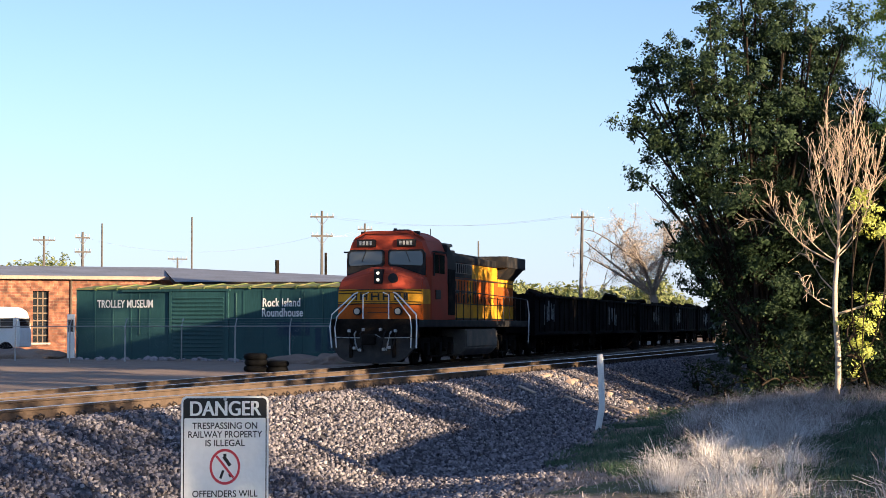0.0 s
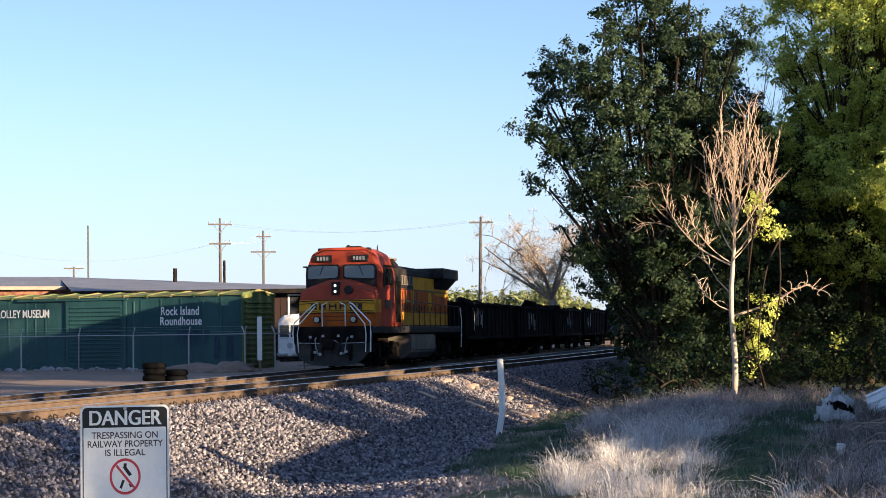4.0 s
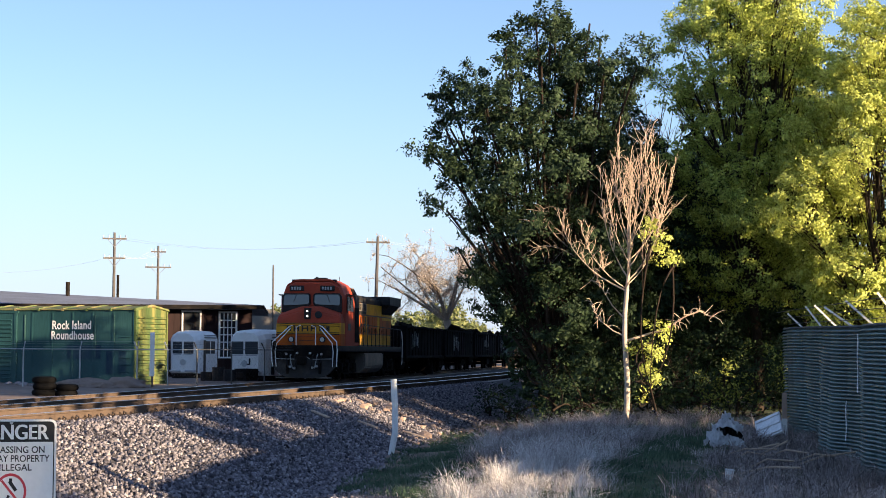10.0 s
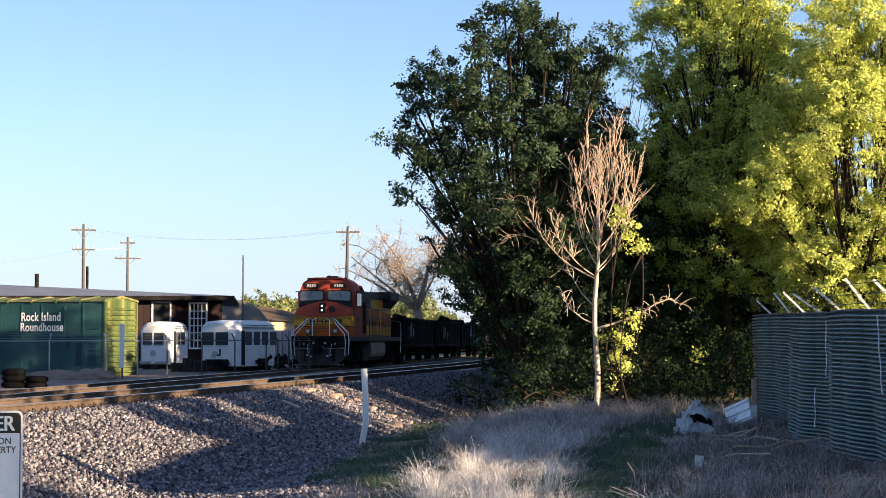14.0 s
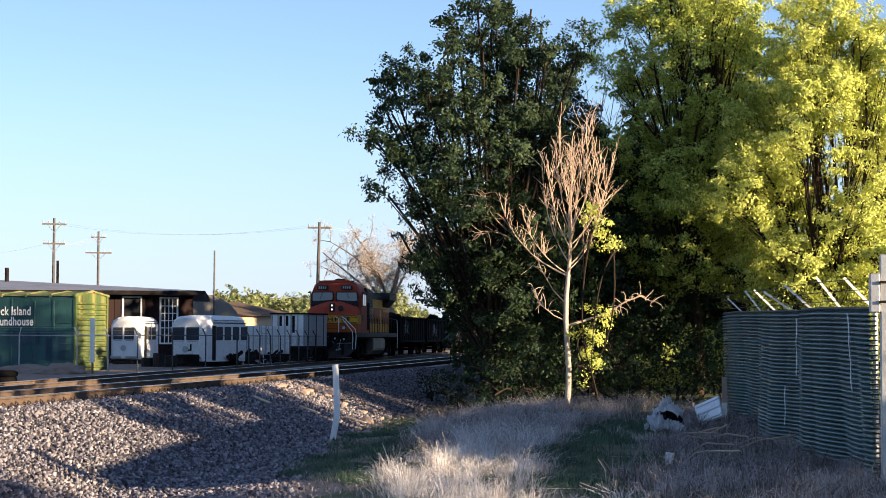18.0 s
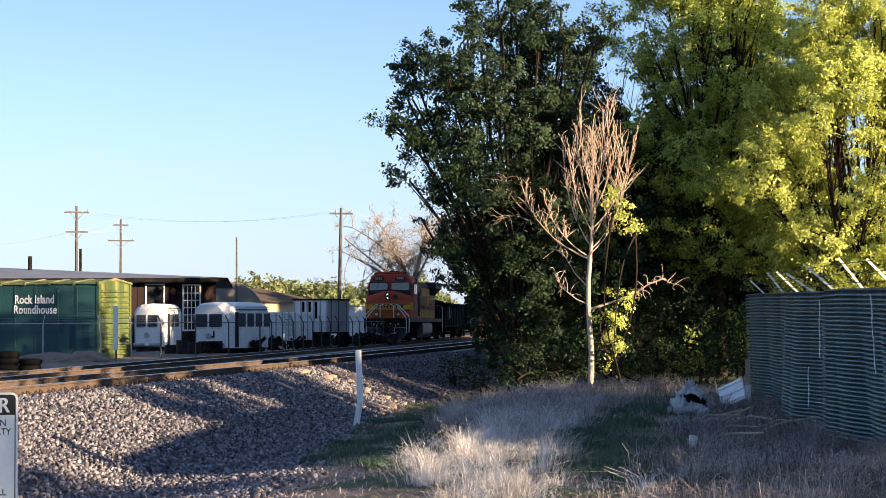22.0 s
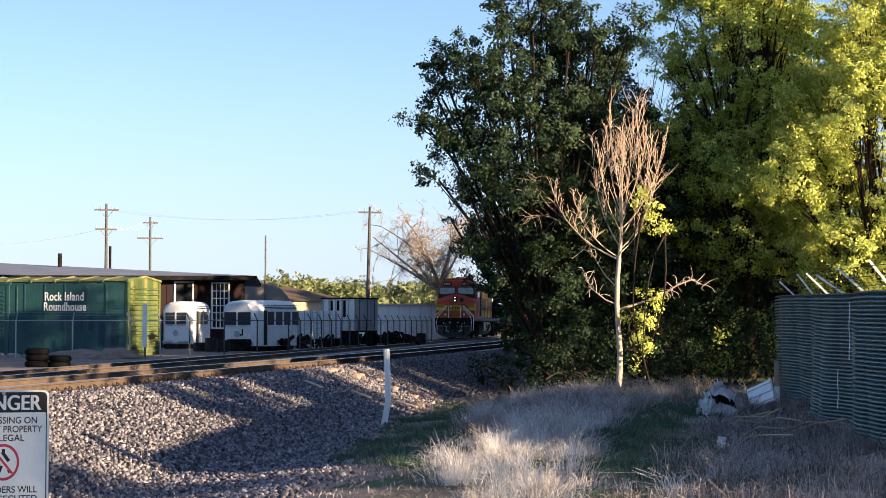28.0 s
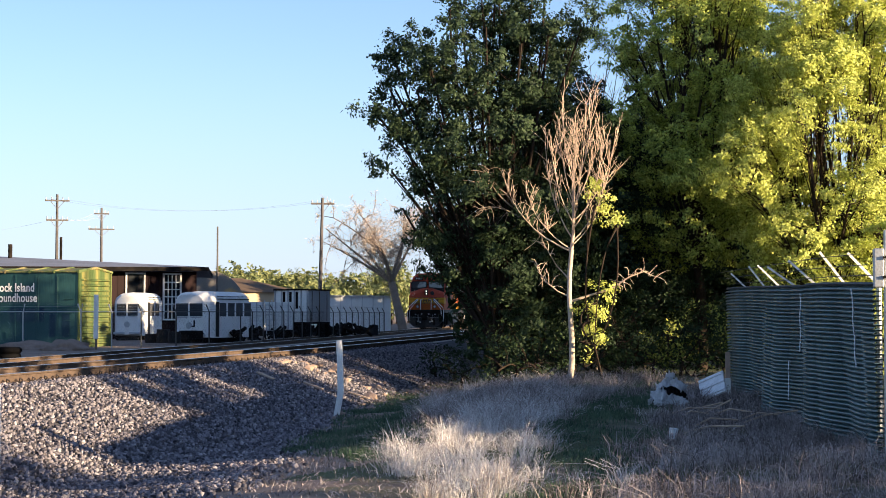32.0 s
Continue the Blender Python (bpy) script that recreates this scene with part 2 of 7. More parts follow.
M = dict(
    plough=mat("plough_grey", (0.028, 0.026, 0.025), 0.6, vary=0.5, scale=2, second=(0.06, 0.05, 0.04), amount=0.6),
    ballast=mat("ballast_bed", (0.075, 0.072, 0.078), 0.95, vary=0.5, scale=14, fine=26, bump=0.9),
    stone=stone_mat(),
    rock=mat("sandstone_rock", (0.34, 0.25, 0.20), 0.9, vary=0.4, scale=3, fine=14, bump=0.5, rnd=0.6),
    concrete=mat("tie_concrete", (0.42, 0.38, 0.33), 0.9, vary=0.3, scale=2, fine=25, rnd=0.4),
    railside=mat("rail_rust", (0.105, 0.075, 0.056), 0.85, 0.0, vary=0.4, scale=4, fine=60),
    railhead=mat("rail_head_steel", (0.62, 0.6, 0.58), 0.28, 1.0, vary=0.1, scale=5, bump=0.02),
    clip=mat("clip_steel", (0.05, 0.04, 0.035), 0.7, 0.5),
    orange=mat("loco_orange", (0.46, 0.098, 0.010), 0.62, vary=0.25, scale=1.2, fine=30, bump=0.03, second=(0.16, 0.05, 0.012), amount=0.75),
    red=mat("loco_red_orange", (0.37, 0.056, 0.027), 0.62, vary=0.2, scale=1.2, fine=30, bump=0.03, second=(0.24, 0.045, 0.022), amount=0.7),
    yellow=mat("loco_yellow", (0.68, 0.33, 0.02), 0.62, vary=0.25, scale=1.5, fine=30, bump=0.03, second=(0.30, 0.12, 0.02), amount=0.7),
    black=mat("loco_black", (0.016, 0.016, 0.018), 0.6, vary=0.4, scale=2, fine=30, bump=0.1, second=(0.05, 0.04, 0.03), amount=0.4),
    under=mat("running_gear_grime", (0.010, 0.009, 0.0085), 0.85, vary=0.5, scale=2, fine=25, bump=0.3, second=(0.03, 0.022, 0.017), amount=0.6),
    tank=mat("fuel_tank_paint", (0.13, 0.115, 0.10), 0.5, vary=0.4, scale=1.5, second=(0.20, 0.16, 0.12), amount=0.7),
    white=mat("white_paint", (0.78, 0.78, 0.76), 0.55, vary=0.12, scale=2, fine=30, bump=0.05, second=(0.5, 0.46, 0.4), amount=0.35),
    railwhite=mat("handrail_white", (0.8, 0.8, 0.78), 0.5, vary=0.1),
    glass=glass_mat("window_glass"),
    cabglass=glass_mat("reflecting_cab_glass", (0.05, 0.055, 0.062), 0.05, 1.0),
    tramglass=glass_mat("dusty_tram_glass", (0.085, 0.09, 0.1), 0.12, 0.8),
    gond=mat("gondola_black", (0.006, 0.006, 0.007), 0.9, vary=0.5, scale=0.8, fine=20, bump=0.15, second=(0.022, 0.016, 0.014), amount=0.6, rnd=0.3),
    mark=mat("faded_marking", (0.42, 0.44, 0.44), 0.8, vary=0.6, scale=5, fine=30, second=(0.03, 0.03, 0.03), amount=0.8),
    teal=mat("boxcar_green", (0.021, 0.068, 0.074), 0.6, vary=0.3, scale=0.7, fine=18, bump=0.08, second=(0.036, 0.088, 0.084), amount=0.5, vertical=True),
    # same green as the sides, yellowed and lightened for sun on the end
    tealend=mat("sunlit_boxcar_end_green", (0.075, 0.115, 0.04), 0.7, vary=0.35, scale=2.0, fine=18, bump=0.1, second=(0.22, 0.19, 0.06), amount=0.75, vertical=True),
    teallid=mat("boxcar_roof_green", (0.13, 0.17, 0.06), 0.8, vary=0.4, scale=1.5, second=(0.30, 0.20, 0.10), amount=0.7),
    letter=mat("letter_white", (0.8, 0.8, 0.78), 0.6, vary=0.06),
    brick=None, wood=mat("weathered_wood", (0.20, 0.15, 0.11), 0.9, vary=0.4, scale=2, fine=30, vertical=True, rnd=0.3),
    maroon=mat("maroon_boards", (0.015, 0.0055, 0.006), 0.75, vary=0.35, scale=1.2, fine=20, vertical=True),
    roofgrey=mat("grey_roofing", (0.19, 0.205, 0.25), 0.8, vary=0.3, scale=0.5, fine=8, bump=0.1),
    galv=mat("galvanised_steel", (0.42, 0.43, 0.44), 0.5, 0.7, vary=0.2, scale=6),
    cable=mat("grey_cable", (0.5, 0.5, 0.52), 0.7),
    wire=mat("wire_dark", (0.08, 0.08, 0.08), 0.6, 0.5),
    slat=mat("green_plastic_slat", (0.060, 0.118, 0.130), 0.36, vary=0.6, scale=1.6, fine=30, rnd=-0.5, bump=0.05, second=(0.15, 0.19, 0.20), amount=0.5, spread=(0.5, 0.8), vertical=True),
    bark=mat("bark", (0.035, 0.026, 0.02), 0.95, vary=0.5, scale=5, fine=30, bump=0.6),
    bleached=mat("bleached_trunk", (0.50, 0.42, 0.35), 0.85, vary=0.3, scale=4, fine=25, bump=0.3, second=(0.30, 0.22, 0.17), amount=0.5),
    deadwood=mat("dead_wood", (0.52, 0.40, 0.30), 0.85, vary=0.35, scale=3, fine=30, bump=0.3),
    greywood=mat("grey_bare_wood", (0.24, 0.19, 0.15), 0.9, vary=0.3, scale=3, fine=30, bump=0.3),
    # elm green taken darker so that the crown's shade reads deeper
    leaf_dark=leaf_mat("shaded_elm_leaf", (0.011, 0.025, 0.010), (0.058, 0.090, 0.040), 0.22),
    # partly sunlit leaf: evening sun is put into the brighter tints
    leaf_mid=leaf_mat("half_lit_elder_leaf", (0.17, 0.23, 0.04), (0.68, 0.73, 0.17), 0.3),
    # shaded leaf copy: understorey shade is put into a darker green
    leaf_shade=leaf_mat("shade_darkened_leaf", (0.010, 0.022, 0.009), (0.040, 0.065, 0.024), 0.2),
    # fully sunlit leaf: colour raised towards yellow in place of stronger sun
    leaf_light=leaf_mat("sunlit_box_elder_leaf", (0.31, 0.36, 0.06), (0.76, 0.79, 0.22), 0.3),
    # sunlit copy of the shrub leaf; shaded shrubs take leaf_shade
    leaf_bush=leaf_mat("sunlit_shrub_leaf", (0.07, 0.10, 0.018), (0.42, 0.44, 0.09), 0.3),
    leaf_far=leaf_mat("far_leaf", (0.11, 0.145, 0.055), (0.33, 0.34, 0.14), 0.3),
    bud=leaf_mat("spring_bud", (0.46, 0.36, 0.27), (0.66, 0.55, 0.42), 0.35),
    hay=leaf_mat("dry_grass", (0.30, 0.26, 0.245), (0.90, 0.86, 0.84), 0.25, 0.55),
    grass=leaf_mat("green_grass", (0.026, 0.058, 0.034), (0.13, 0.19, 0.115), 0.3, 0.35),
    weed=leaf_mat("brown_weed", (0.075, 0.062, 0.06), (0.52, 0.45, 0.435), 0.2, 0.45),
    tyre=mat("tyre_rubber", (0.006, 0.006, 0.0065), 0.85, vary=0.4),
    dirt=mat("bare_dirt", (0.24, 0.18, 0.145), 0.95, vary=0.35, scale=1.2, fine=12, bump=0.5),
    plastic=mat("white_plastic", (0.75, 0.76, 0.78), 0.45, vary=0.2, scale=6, fine=20, bump=0.3),
    tan=mat("tan_stucco", (0.5, 0.38, 0.25), 0.9, vary=0.15, scale=1),
    brownroof=mat("brown_shingle", (0.12, 0.085, 0.06), 0.9, vary=0.3, scale=1, fine=6),
    alu=mat("trailer_aluminium", (0.6, 0.6, 0.6), 0.45, 0.5, vary=0.2, scale=1.5, vertical=True),
    signred=mat("sign_red", (0.55, 0.05, 0.07), 0.5, vary=0.1),
    signblack=mat("sign_black", (0.012, 0.012, 0.013), 0.5, vary=0.1),
    signgrey=mat("sign_text_grey", (0.03, 0.03, 0.033), 0.5, vary=0.1),
    pine=mat("pole_wood", (0.105, 0.095, 0.09), 0.9, vary=0.3, scale=2, fine=20),
    ochre=mat("ochre_hut", (0.21, 0.19, 0.165), 0.85, vary=0.4, scale=0.45, second=(0.46, 0.29, 0.11), amount=0.9, spread=(0.52, 0.6)),
)


def brick_mat():
    m = bpy.data.materials.new("old_brick")
    m.use_nodes = True
    n, l = m.node_tree.nodes, m.node_tree.links
    bs = n["Principled BSDF"]
    bs.inputs["Roughness"].default_value = 0.9
    tc, mp, br, no = n.new("ShaderNodeTexCoord"), n.new("ShaderNodeMapping"), n.new("ShaderNodeTexBrick"), n.new("ShaderNodeTexNoise")
    mp.inputs["Rotation"].default_value = (radians(90), 0, 0)
    br.inputs["Scale"].default_value = 1.0
    br.inputs["Brick Width"].default_value, br.inputs["Row Height"].default_value, br.inputs["Mortar Size"].default_value = 0.42, 0.16, 0.012
    br.inputs["Color1"].default_value, br.inputs["Color2"].default_value = (0.33, 0.135, 0.075, 1), (0.18, 0.07, 0.045, 1)
    br.inputs["Mortar"].default_value = (0.24, 0.165, 0.12, 1)
    no.inputs["Scale"].default_value, no.inputs["Detail"].default_value = 0.9, 6
    mix = n.new("ShaderNodeMix")
    mix.data_type, mix.blend_type = "RGBA", "OVERLAY"
    mix.inputs[0].default_value = 0.95
    l.new(tc.outputs["Object"], mp.inputs[0])
    l.new(mp.outputs[0], br.inputs["Vector"])
    l.new(tc.outputs["Object"], no.inputs["Vector"])
    l.new(br.outputs["Color"], mix.inputs[6])
    l.new(no.outputs[0], mix.inputs[7])
    soot, ramp, mul = n.new("ShaderNodeTexNoise"), n.new("ShaderNodeValToRGB"), n.new("ShaderNodeMix")
    soot.inputs["Scale"].default_value, soot.inputs["Detail"].default_value = 2.6, 8
    ramp.color_ramp.elements[0].position, ramp.color_ramp.elements[0].color = 0.38, (0.34, 0.30, 0.30, 1)
    ramp.color_ramp.elements[1].position, ramp.color_ramp.elements[1].color = 0.62, (1.15, 1.1, 1.05, 1)
    mul.data_type, mul.blend_type = "RGBA", "MULTIPLY"
    mul.inputs[0].default_value = 0.85
    l.new(tc.outputs["Object"], soot.inputs["Vector"])
    l.new(soot.outputs[0], ramp.inputs[0])
    l.new(mix.outputs[2], mul.inputs[6])
    l.new(ramp.outputs[0], mul.inputs[7])
    l.new(mul.outputs[2], bs.inputs["Base Color"])
    return m


M["brick"] = brick_mat()
for dull in ("tyre", "gond", "under", "bark"):      # sooty and rubbery surfaces hardly shine
    M[dull].node_tree.nodes["Principled BSDF"].inputs["Specular IOR Level"].default_value = 0.05


# ---- building tools ----
def ob_from(name, bm, material, parent=None, label="", smooth=False):
    me = bpy.data.meshes.new(name)
    bm.normal_update()
    bm.to_mesh(me)
    bm.free()
    for k in (material if isinstance(material, (list, tuple)) else [material]):
        me.materials.append(k)
    if smooth:
        me.polygons.foreach_set("use_smooth", [True] * len(me.polygons))
    ob = new(name, me)
    if parent is not None:
        ob.parent = parent
    if label:
        ob["label"] = label
    return ob


def part(name, bm, material, parent, label="", smooth=False):
    return ob_from(name, bm, material, parent, label, smooth)


def empty(name, m, label, category, group="", kind=""):
    e = new(name)
    e.empty_display_size = 0.2
    e.matrix_world = m
    return tagged(e, label, category, group, kind)


def soup(name, verts, faces, material, parent=None, kind="", label=""):
    """One mesh from arrays of corners and faces that code has worked out."""
    me = bpy.data.meshes.new(name)
    verts, faces = np.asarray(verts, dtype=np.float32), np.asarray(faces, dtype=np.int32)
    k = faces.shape[1]
    me.vertices.add(len(verts))
    me.vertices.foreach_set("co", verts.ravel())
    me.loops.add(faces.size)
    me.loops.foreach_set("vertex_index", faces.ravel())
    me.polygons.add(len(faces))
    me.polygons.foreach_set("loop_start", np.arange(0, faces.size, k, dtype=np.int32))
    me.polygons.foreach_set("loop_total", np.full(len(faces), k, dtype=np.int32))
    me.materials.append(material)
    me.update(calc_edges=True)
    ob = new(name, me)
    if parent is not None:
        ob.parent = parent
    return tagged(ob, label, "", "", kind)


def box(bm, x0, x1, y0, y1, z0, z1, bevel=0.0, m=None):
    r = bmesh.ops.create_cube(bm, size=1.0)
    vs = r["verts"]
    for v in vs:
        v.co = Vector(((x0 + x1) / 2 + v.co.x * (x1 - x0), (y0 + y1) / 2 + v.co.y * (y1 - y0), (z0 + z1) / 2 + v.co.z * (z1 - z0)))
    if m is not None:
        bmesh.ops.transform(bm, matrix=m, verts=vs)
    if bevel:
        es = list({e for v in vs for e in v.link_edges})
        bmesh.ops.bevel(bm, geom=es, offset=bevel, segments=2, affect="EDGES", profile=0.5)
    return bm


def boxes(*rows, bevel=0.0):
    bm = bmesh.new()
    for r in rows:
        box(bm, *r, bevel=bevel)
    return bm


def tube(bm, points, radius, sides=6, caps=True, radius_end=None):
    """A bent round bar through the points."""
    pts = [Vector(p) for p in points]
    rings = []
    for i, p in enumerate(pts):
        a = pts[max(i - 1, 0)]
        c = pts[min(i + 1, len(pts) - 1)]
        d = (c - a).normalized()
        s = d.cross(Vector((0, 0, 1)) if abs(d.z) < 0.9 else Vector((0, 1, 0))).normalized()
        u = s.cross(d)
        r = radius if radius_end is None else radius + (radius_end - radius) * i / (len(pts) - 1)
        rings.append([bm.verts.new(p + (s * math.cos(2 * math.pi * k / sides) + u * math.sin(2 * math.pi * k / sides)) * r) for k in range(sides)])
    for a, c in zip(rings, rings[1:]):
        for k in range(sides):
            bm.faces.new((a[k], a[(k + 1) % sides], c[(k + 1) % sides], c[k]))
    if caps:
        bm.faces.new(rings[0][::-1])
        bm.faces.new(rings[-1])
    return bm


def prism(bm, profile, a, c, axis="y", inset=None):
    """A profile of (u, v) pairs drawn out from a to c along an axis. axis y: (x, z); x: (y, z); z: (x, y)."""
    def at(u, v, w):
        return {"y": (u, w, v), "x": (w, u, v), "z": (u, v, w)}[axis]
    n = len(profile)
    one = [bm.verts.new(at(u, v, a)) for u, v in profile]
    two = [bm.verts.new(at(u, v, c)) for u, v in (inset or profile)]
    fs = [bm.faces.new((one[k], one[(k + 1) % n], two[(k + 1) % n], two[k])) for k in range(n)]
    fs += [bm.faces.new(one[::-1]), bm.faces.new(two)]
    bmesh.ops.recalc_face_normals(bm, faces=fs)
    return bm


def disc(bm, centre, axis, radius, thick, sides=16):
    c, d = Vector(centre), Vector(axis).normalized()
    return tube(bm, [c - d * thick / 2, c + d * thick / 2], radius, sides)


def words(name, text, size, material, parent, m, label, spacing=1.0, width=1.0, bold=0.0):
    cu = bpy.data.curves.new(name, "FONT")
    cu.body, cu.size, cu.extrude, cu.offset, cu.align_x, cu.align_y, cu.space_character = text, size, 0.004, size * bold, "CENTER", "CENTER", spacing
    tmp = new(name, cu)
    me = bpy.data.meshes.new_from_object(tmp.evaluated_get(bpy.context.evaluated_depsgraph_get()))
    bpy.data.objects.remove(tmp)
    me.materials.clear()
    me.materials.append(material)
    ob = new(name, me)
    ob.parent = parent
    ob.matrix_basis = m @ Matrix.Diagonal((width, 1, 1, 1))
    if label:
        ob["label"] = label
    return ob


def spot(bearing, distance, z=None, rise=None):
    """A place by its bearing from the camera (degrees), its distance, and its height or its angle over the horizon."""
    b = radians(bearing - TRACK_TURN)
    if rise is not None:
        z = EYE + distance * math.tan(radians(rise))
    return Vector((distance * math.sin(b), distance * math.cos(b), 0.0 if z is None else z))


def bend(y):
    return 0.0004 * max(0.0, y - 45.0) ** 2


def far_line(y):
    """Distance of the far track's centre line from the camera's side line: it draws slowly away."""
    return 20.6 + 0.055 * (y - 59.5)


def step(a, c, v):
    t = np.clip((v - a) / (c - a), 0, 1)
    return t * t * (3 - 2 * t)


def ground_height(x, y):
    """Bank, ballast shoulder, two track beds and the yard beyond them."""
    x, y = np.asarray(x, dtype=float), np.asarray(y, dtype=float)
    d = -x - 0.0004 * np.clip(y - 45.0, 0, 400) ** 2
    z = 0.62 * step(8.6, 3.2, d)
    z = z + 1.0 * np.clip((d - 8.9) / 3.2, 0, 1)
    q = -x - (20.6 + 0.055 * (np.clip(y, -40, 260) - 59.5))
    z = z - 0.42 * step(15.6, 16.6, d) + 0.16 * step(-2.4, -1.5, q) * step(15.8, 16.6, d) + 0.07 * step(1.6, 3.4, q)
    wave = np.sin(x * 0.9 + 1.3) * np.sin(y * 0.37) + 0.6 * np.sin(x * 0.31 - y * 0.83) + 0.4 * np.sin(x * 2.1 + y * 1.7)
    return z + 0.035 * wave * (1 - step(8.0, 9.4, d) * (1 - step(3, 7, q)))


def gz(x, y):
    return float(ground_height(x, y))


# ---- the ground: one sheet out to the horizon ----
def ground_mat():
    m = bpy.data.materials.new("bank_soil_and_grass")
    m.use_nodes = True
    n, l = m.node_tree.nodes, m.node_tree.links
    bs = n["Principled BSDF"]
    bs.inputs["Roughness"].default_value = 0.95
    tc = n.new("ShaderNodeTexCoord")
    a, c, g = n.new("ShaderNodeTexNoise"), n.new("ShaderNodeTexNoise"), n.new("ShaderNodeTexNoise")
    for t, s in ((a, 0.35), (c, 2.3), (g, 16.0)):
        t.inputs["Scale"].default_value, t.inputs["Detail"].default_value = s, 6
        l.new(tc.outputs["Object"], t.inputs["Vector"])
    ramp = n.new("ShaderNodeValToRGB")
    e = ramp.color_ramp.elements
    e[0].position, e[0].color = 0.36, (0.045, 0.07, 0.02, 1)
    e[1].position, e[1].color = 0.62, (0.17, 0.13, 0.10, 1)
    mid = ramp.color_ramp.elements.new(0.48)
    mid.color = (0.075, 0.085, 0.035, 1)
    mix = n.new("ShaderNodeMix")
    mix.data_type, mix.blend_type = "RGBA", "OVERLAY"
    mix.inputs[0].default_value = 0.7
    l.new(a.outputs[0], ramp.inputs[0])
    l.new(ramp.outputs[0], mix.inputs[6])
    l.new(c.outputs[0], mix.inputs[7])
    l.new(mix.outputs[2], bs.inputs["Base Color"])
    bp = n.new("ShaderNodeBump")
    bp.inputs["Strength"].default_value, bp.inputs["Distance"].default_value = 0.8, 0.06
    l.new(g.outputs[0], bp.inputs["Height"])
    l.new(bp.outputs[0], bs.inputs["Normal"])
    return m


def lines(lo, hi, fine, far):
    mid = list(np.arange(lo, hi + 1e-6, fine))
    out, s, v = [], fine, hi
    while v < far:
        s *= 1.35
        v += s
        out.append(v)
    back, s, v = [], fine, lo
    while v > -far:
        s *= 1.35
        v -= s
        back.append(v)
    return np.array(back[::-1] + mid + out)


def build_ground():
    xs, ys = lines(-30, 14, 0.22, 2800), lines(-4, 110, 0.4, 2800)
    gx, gy = np.meshgrid(xs, ys)
    v = np.stack([gx, gy, ground_height(gx, gy)], -1).reshape(-1, 3)
    i = np.arange((len(ys) - 1) * (len(xs) - 1))
    r, c = i // (len(xs) - 1), i % (len(xs) - 1)
    a = r * len(xs) + c
    f = np.stack([a, a + 1, a + 1 + len(xs), a + len(xs)], -1)
    ob = soup("ground", v, f, ground_mat(), kind="structure", label="weedy bank, ballast bed and bare dirt yard")
    ob.data.materials.append(M["ballast"])
    ob.data.materials.append(M["dirt"])
    mx, my = v[f].mean(1)[:, 0], v[f].mean(1)[:, 1]
    d = -mx - 0.0004 * np.clip(my - 45.0, 0, 400) ** 2
    q = -mx - (20.6 + 0.055 * (np.clip(my, -40, 260) - 59.5))
    path = (d > 4.3 + 0.08 * (my - 21) + 0.4 * np.sin(my * 0.7) + 0.3 * np.sin(my * 2.3)) & (my < 44 + 3 * np.sin(mx * 1.7))
    slot = np.where((d > np.interp(my, [15, 21, 29, 40, 50], [5.3, 5.7, 7.5, 9.0, 9.4]) + 0.25 * np.sin(my * 1.3)) & (q < 2.2), 1, np.where((q >= 2.2) | path, 2, 0))
    ob.data.polygons.foreach_set("material_index", slot.astype(np.int32))
    ob.data.polygons.foreach_set("use_smooth", [True] * len(f))


build_ground()
RAIL_TOP_1, RAIL_TOP_2 = 1.19, 0.95
TRACK_1 = 13.705      # distance of the near centre line from the camera


def near_line(y):
    return TRACK_1 + bend(y)


def rail(parent, line, offset, top):
    """One rail swept along the gentle bend: foot, web and head, the running surface bright."""
    prof = [(-0.075, -0.18), (0.075, -0.18), (0.075, -0.165), (0.012, -0.145), (0.012, -0.045), (0.036, -0.035), (0.036, -0.004), (0.03, 0.0), (-0.03, 0.0), (-0.036, -0.004), (-0.036, -0.035), (-0.012, -0.045), (-0.012, -0.145), (-0.075, -0.165)]
    bm = bmesh.new()
    old = None
    for y in list(range(-40, 46, 6)) + list(range(48, 420, 4)):
        ring = [bm.verts.new((-(line(y) + offset) + u, y, top + w)) for u, w in prof]
        if old:
            for k in range(len(prof)):
                q = bm.faces.new((old[k], old[(k + 1) % len(prof)], ring[(k + 1) % len(prof)], ring[k]))
                q.material_index = 1 if 6 <= k <= 8 else 0
        old = ring
    bmesh.ops.recalc_face_normals(bm, faces=bm.faces)
    return part("rail", bm, [M["railside"], M["railhead"]], parent)


def build_track(name, line, top, label, singles):
    t = empty(name, Matrix.Identity(4), label, "railway track", kind="structure")
    for s in (-0.7535, 0.7535):
        rail(t, line, s, top)
    bm = box(bmesh.new(), -1.28, 1.28, -0.125, 0.125, -0.2, 0, bevel=0.02)
    tie = bpy.data.meshes.new("tie")
    bm.to_mesh(tie)
    bm.free()
    tie.materials.append(M["concrete"])
    bm = bmesh.new()
    for s in (0.66, -0.66):      # spring clips gripping the foot of the nearer rail on both sides
        k = 0.7535 + (0.11 if s > 0 else -0.11)
        tube(bm, [(k, -0.07, 0.0), (k + 0.02, -0.07, 0.06), (k, 0.0, 0.085), (k + 0.02, 0.07, 0.06), (k, 0.07, 0.0)], 0.014, 5)
        box(bm, k - 0.05, k + 0.05, -0.08, 0.08, -0.001, 0.03)
    clip = bpy.data.meshes.new("rail_clip")
    bm.to_mesh(clip)
    bm.free()
    clip.materials.append(M["clip"])
    y, i = 12.0, 0
    while y < 150:
        turn = math.atan((line(y + 1) - line(y - 1)) / 2)
        for nm, me in (("tie", tie), ("rail_clip", clip)):
            if nm == "tie" or singles:
                o = new(nm, me)
                o.parent = t
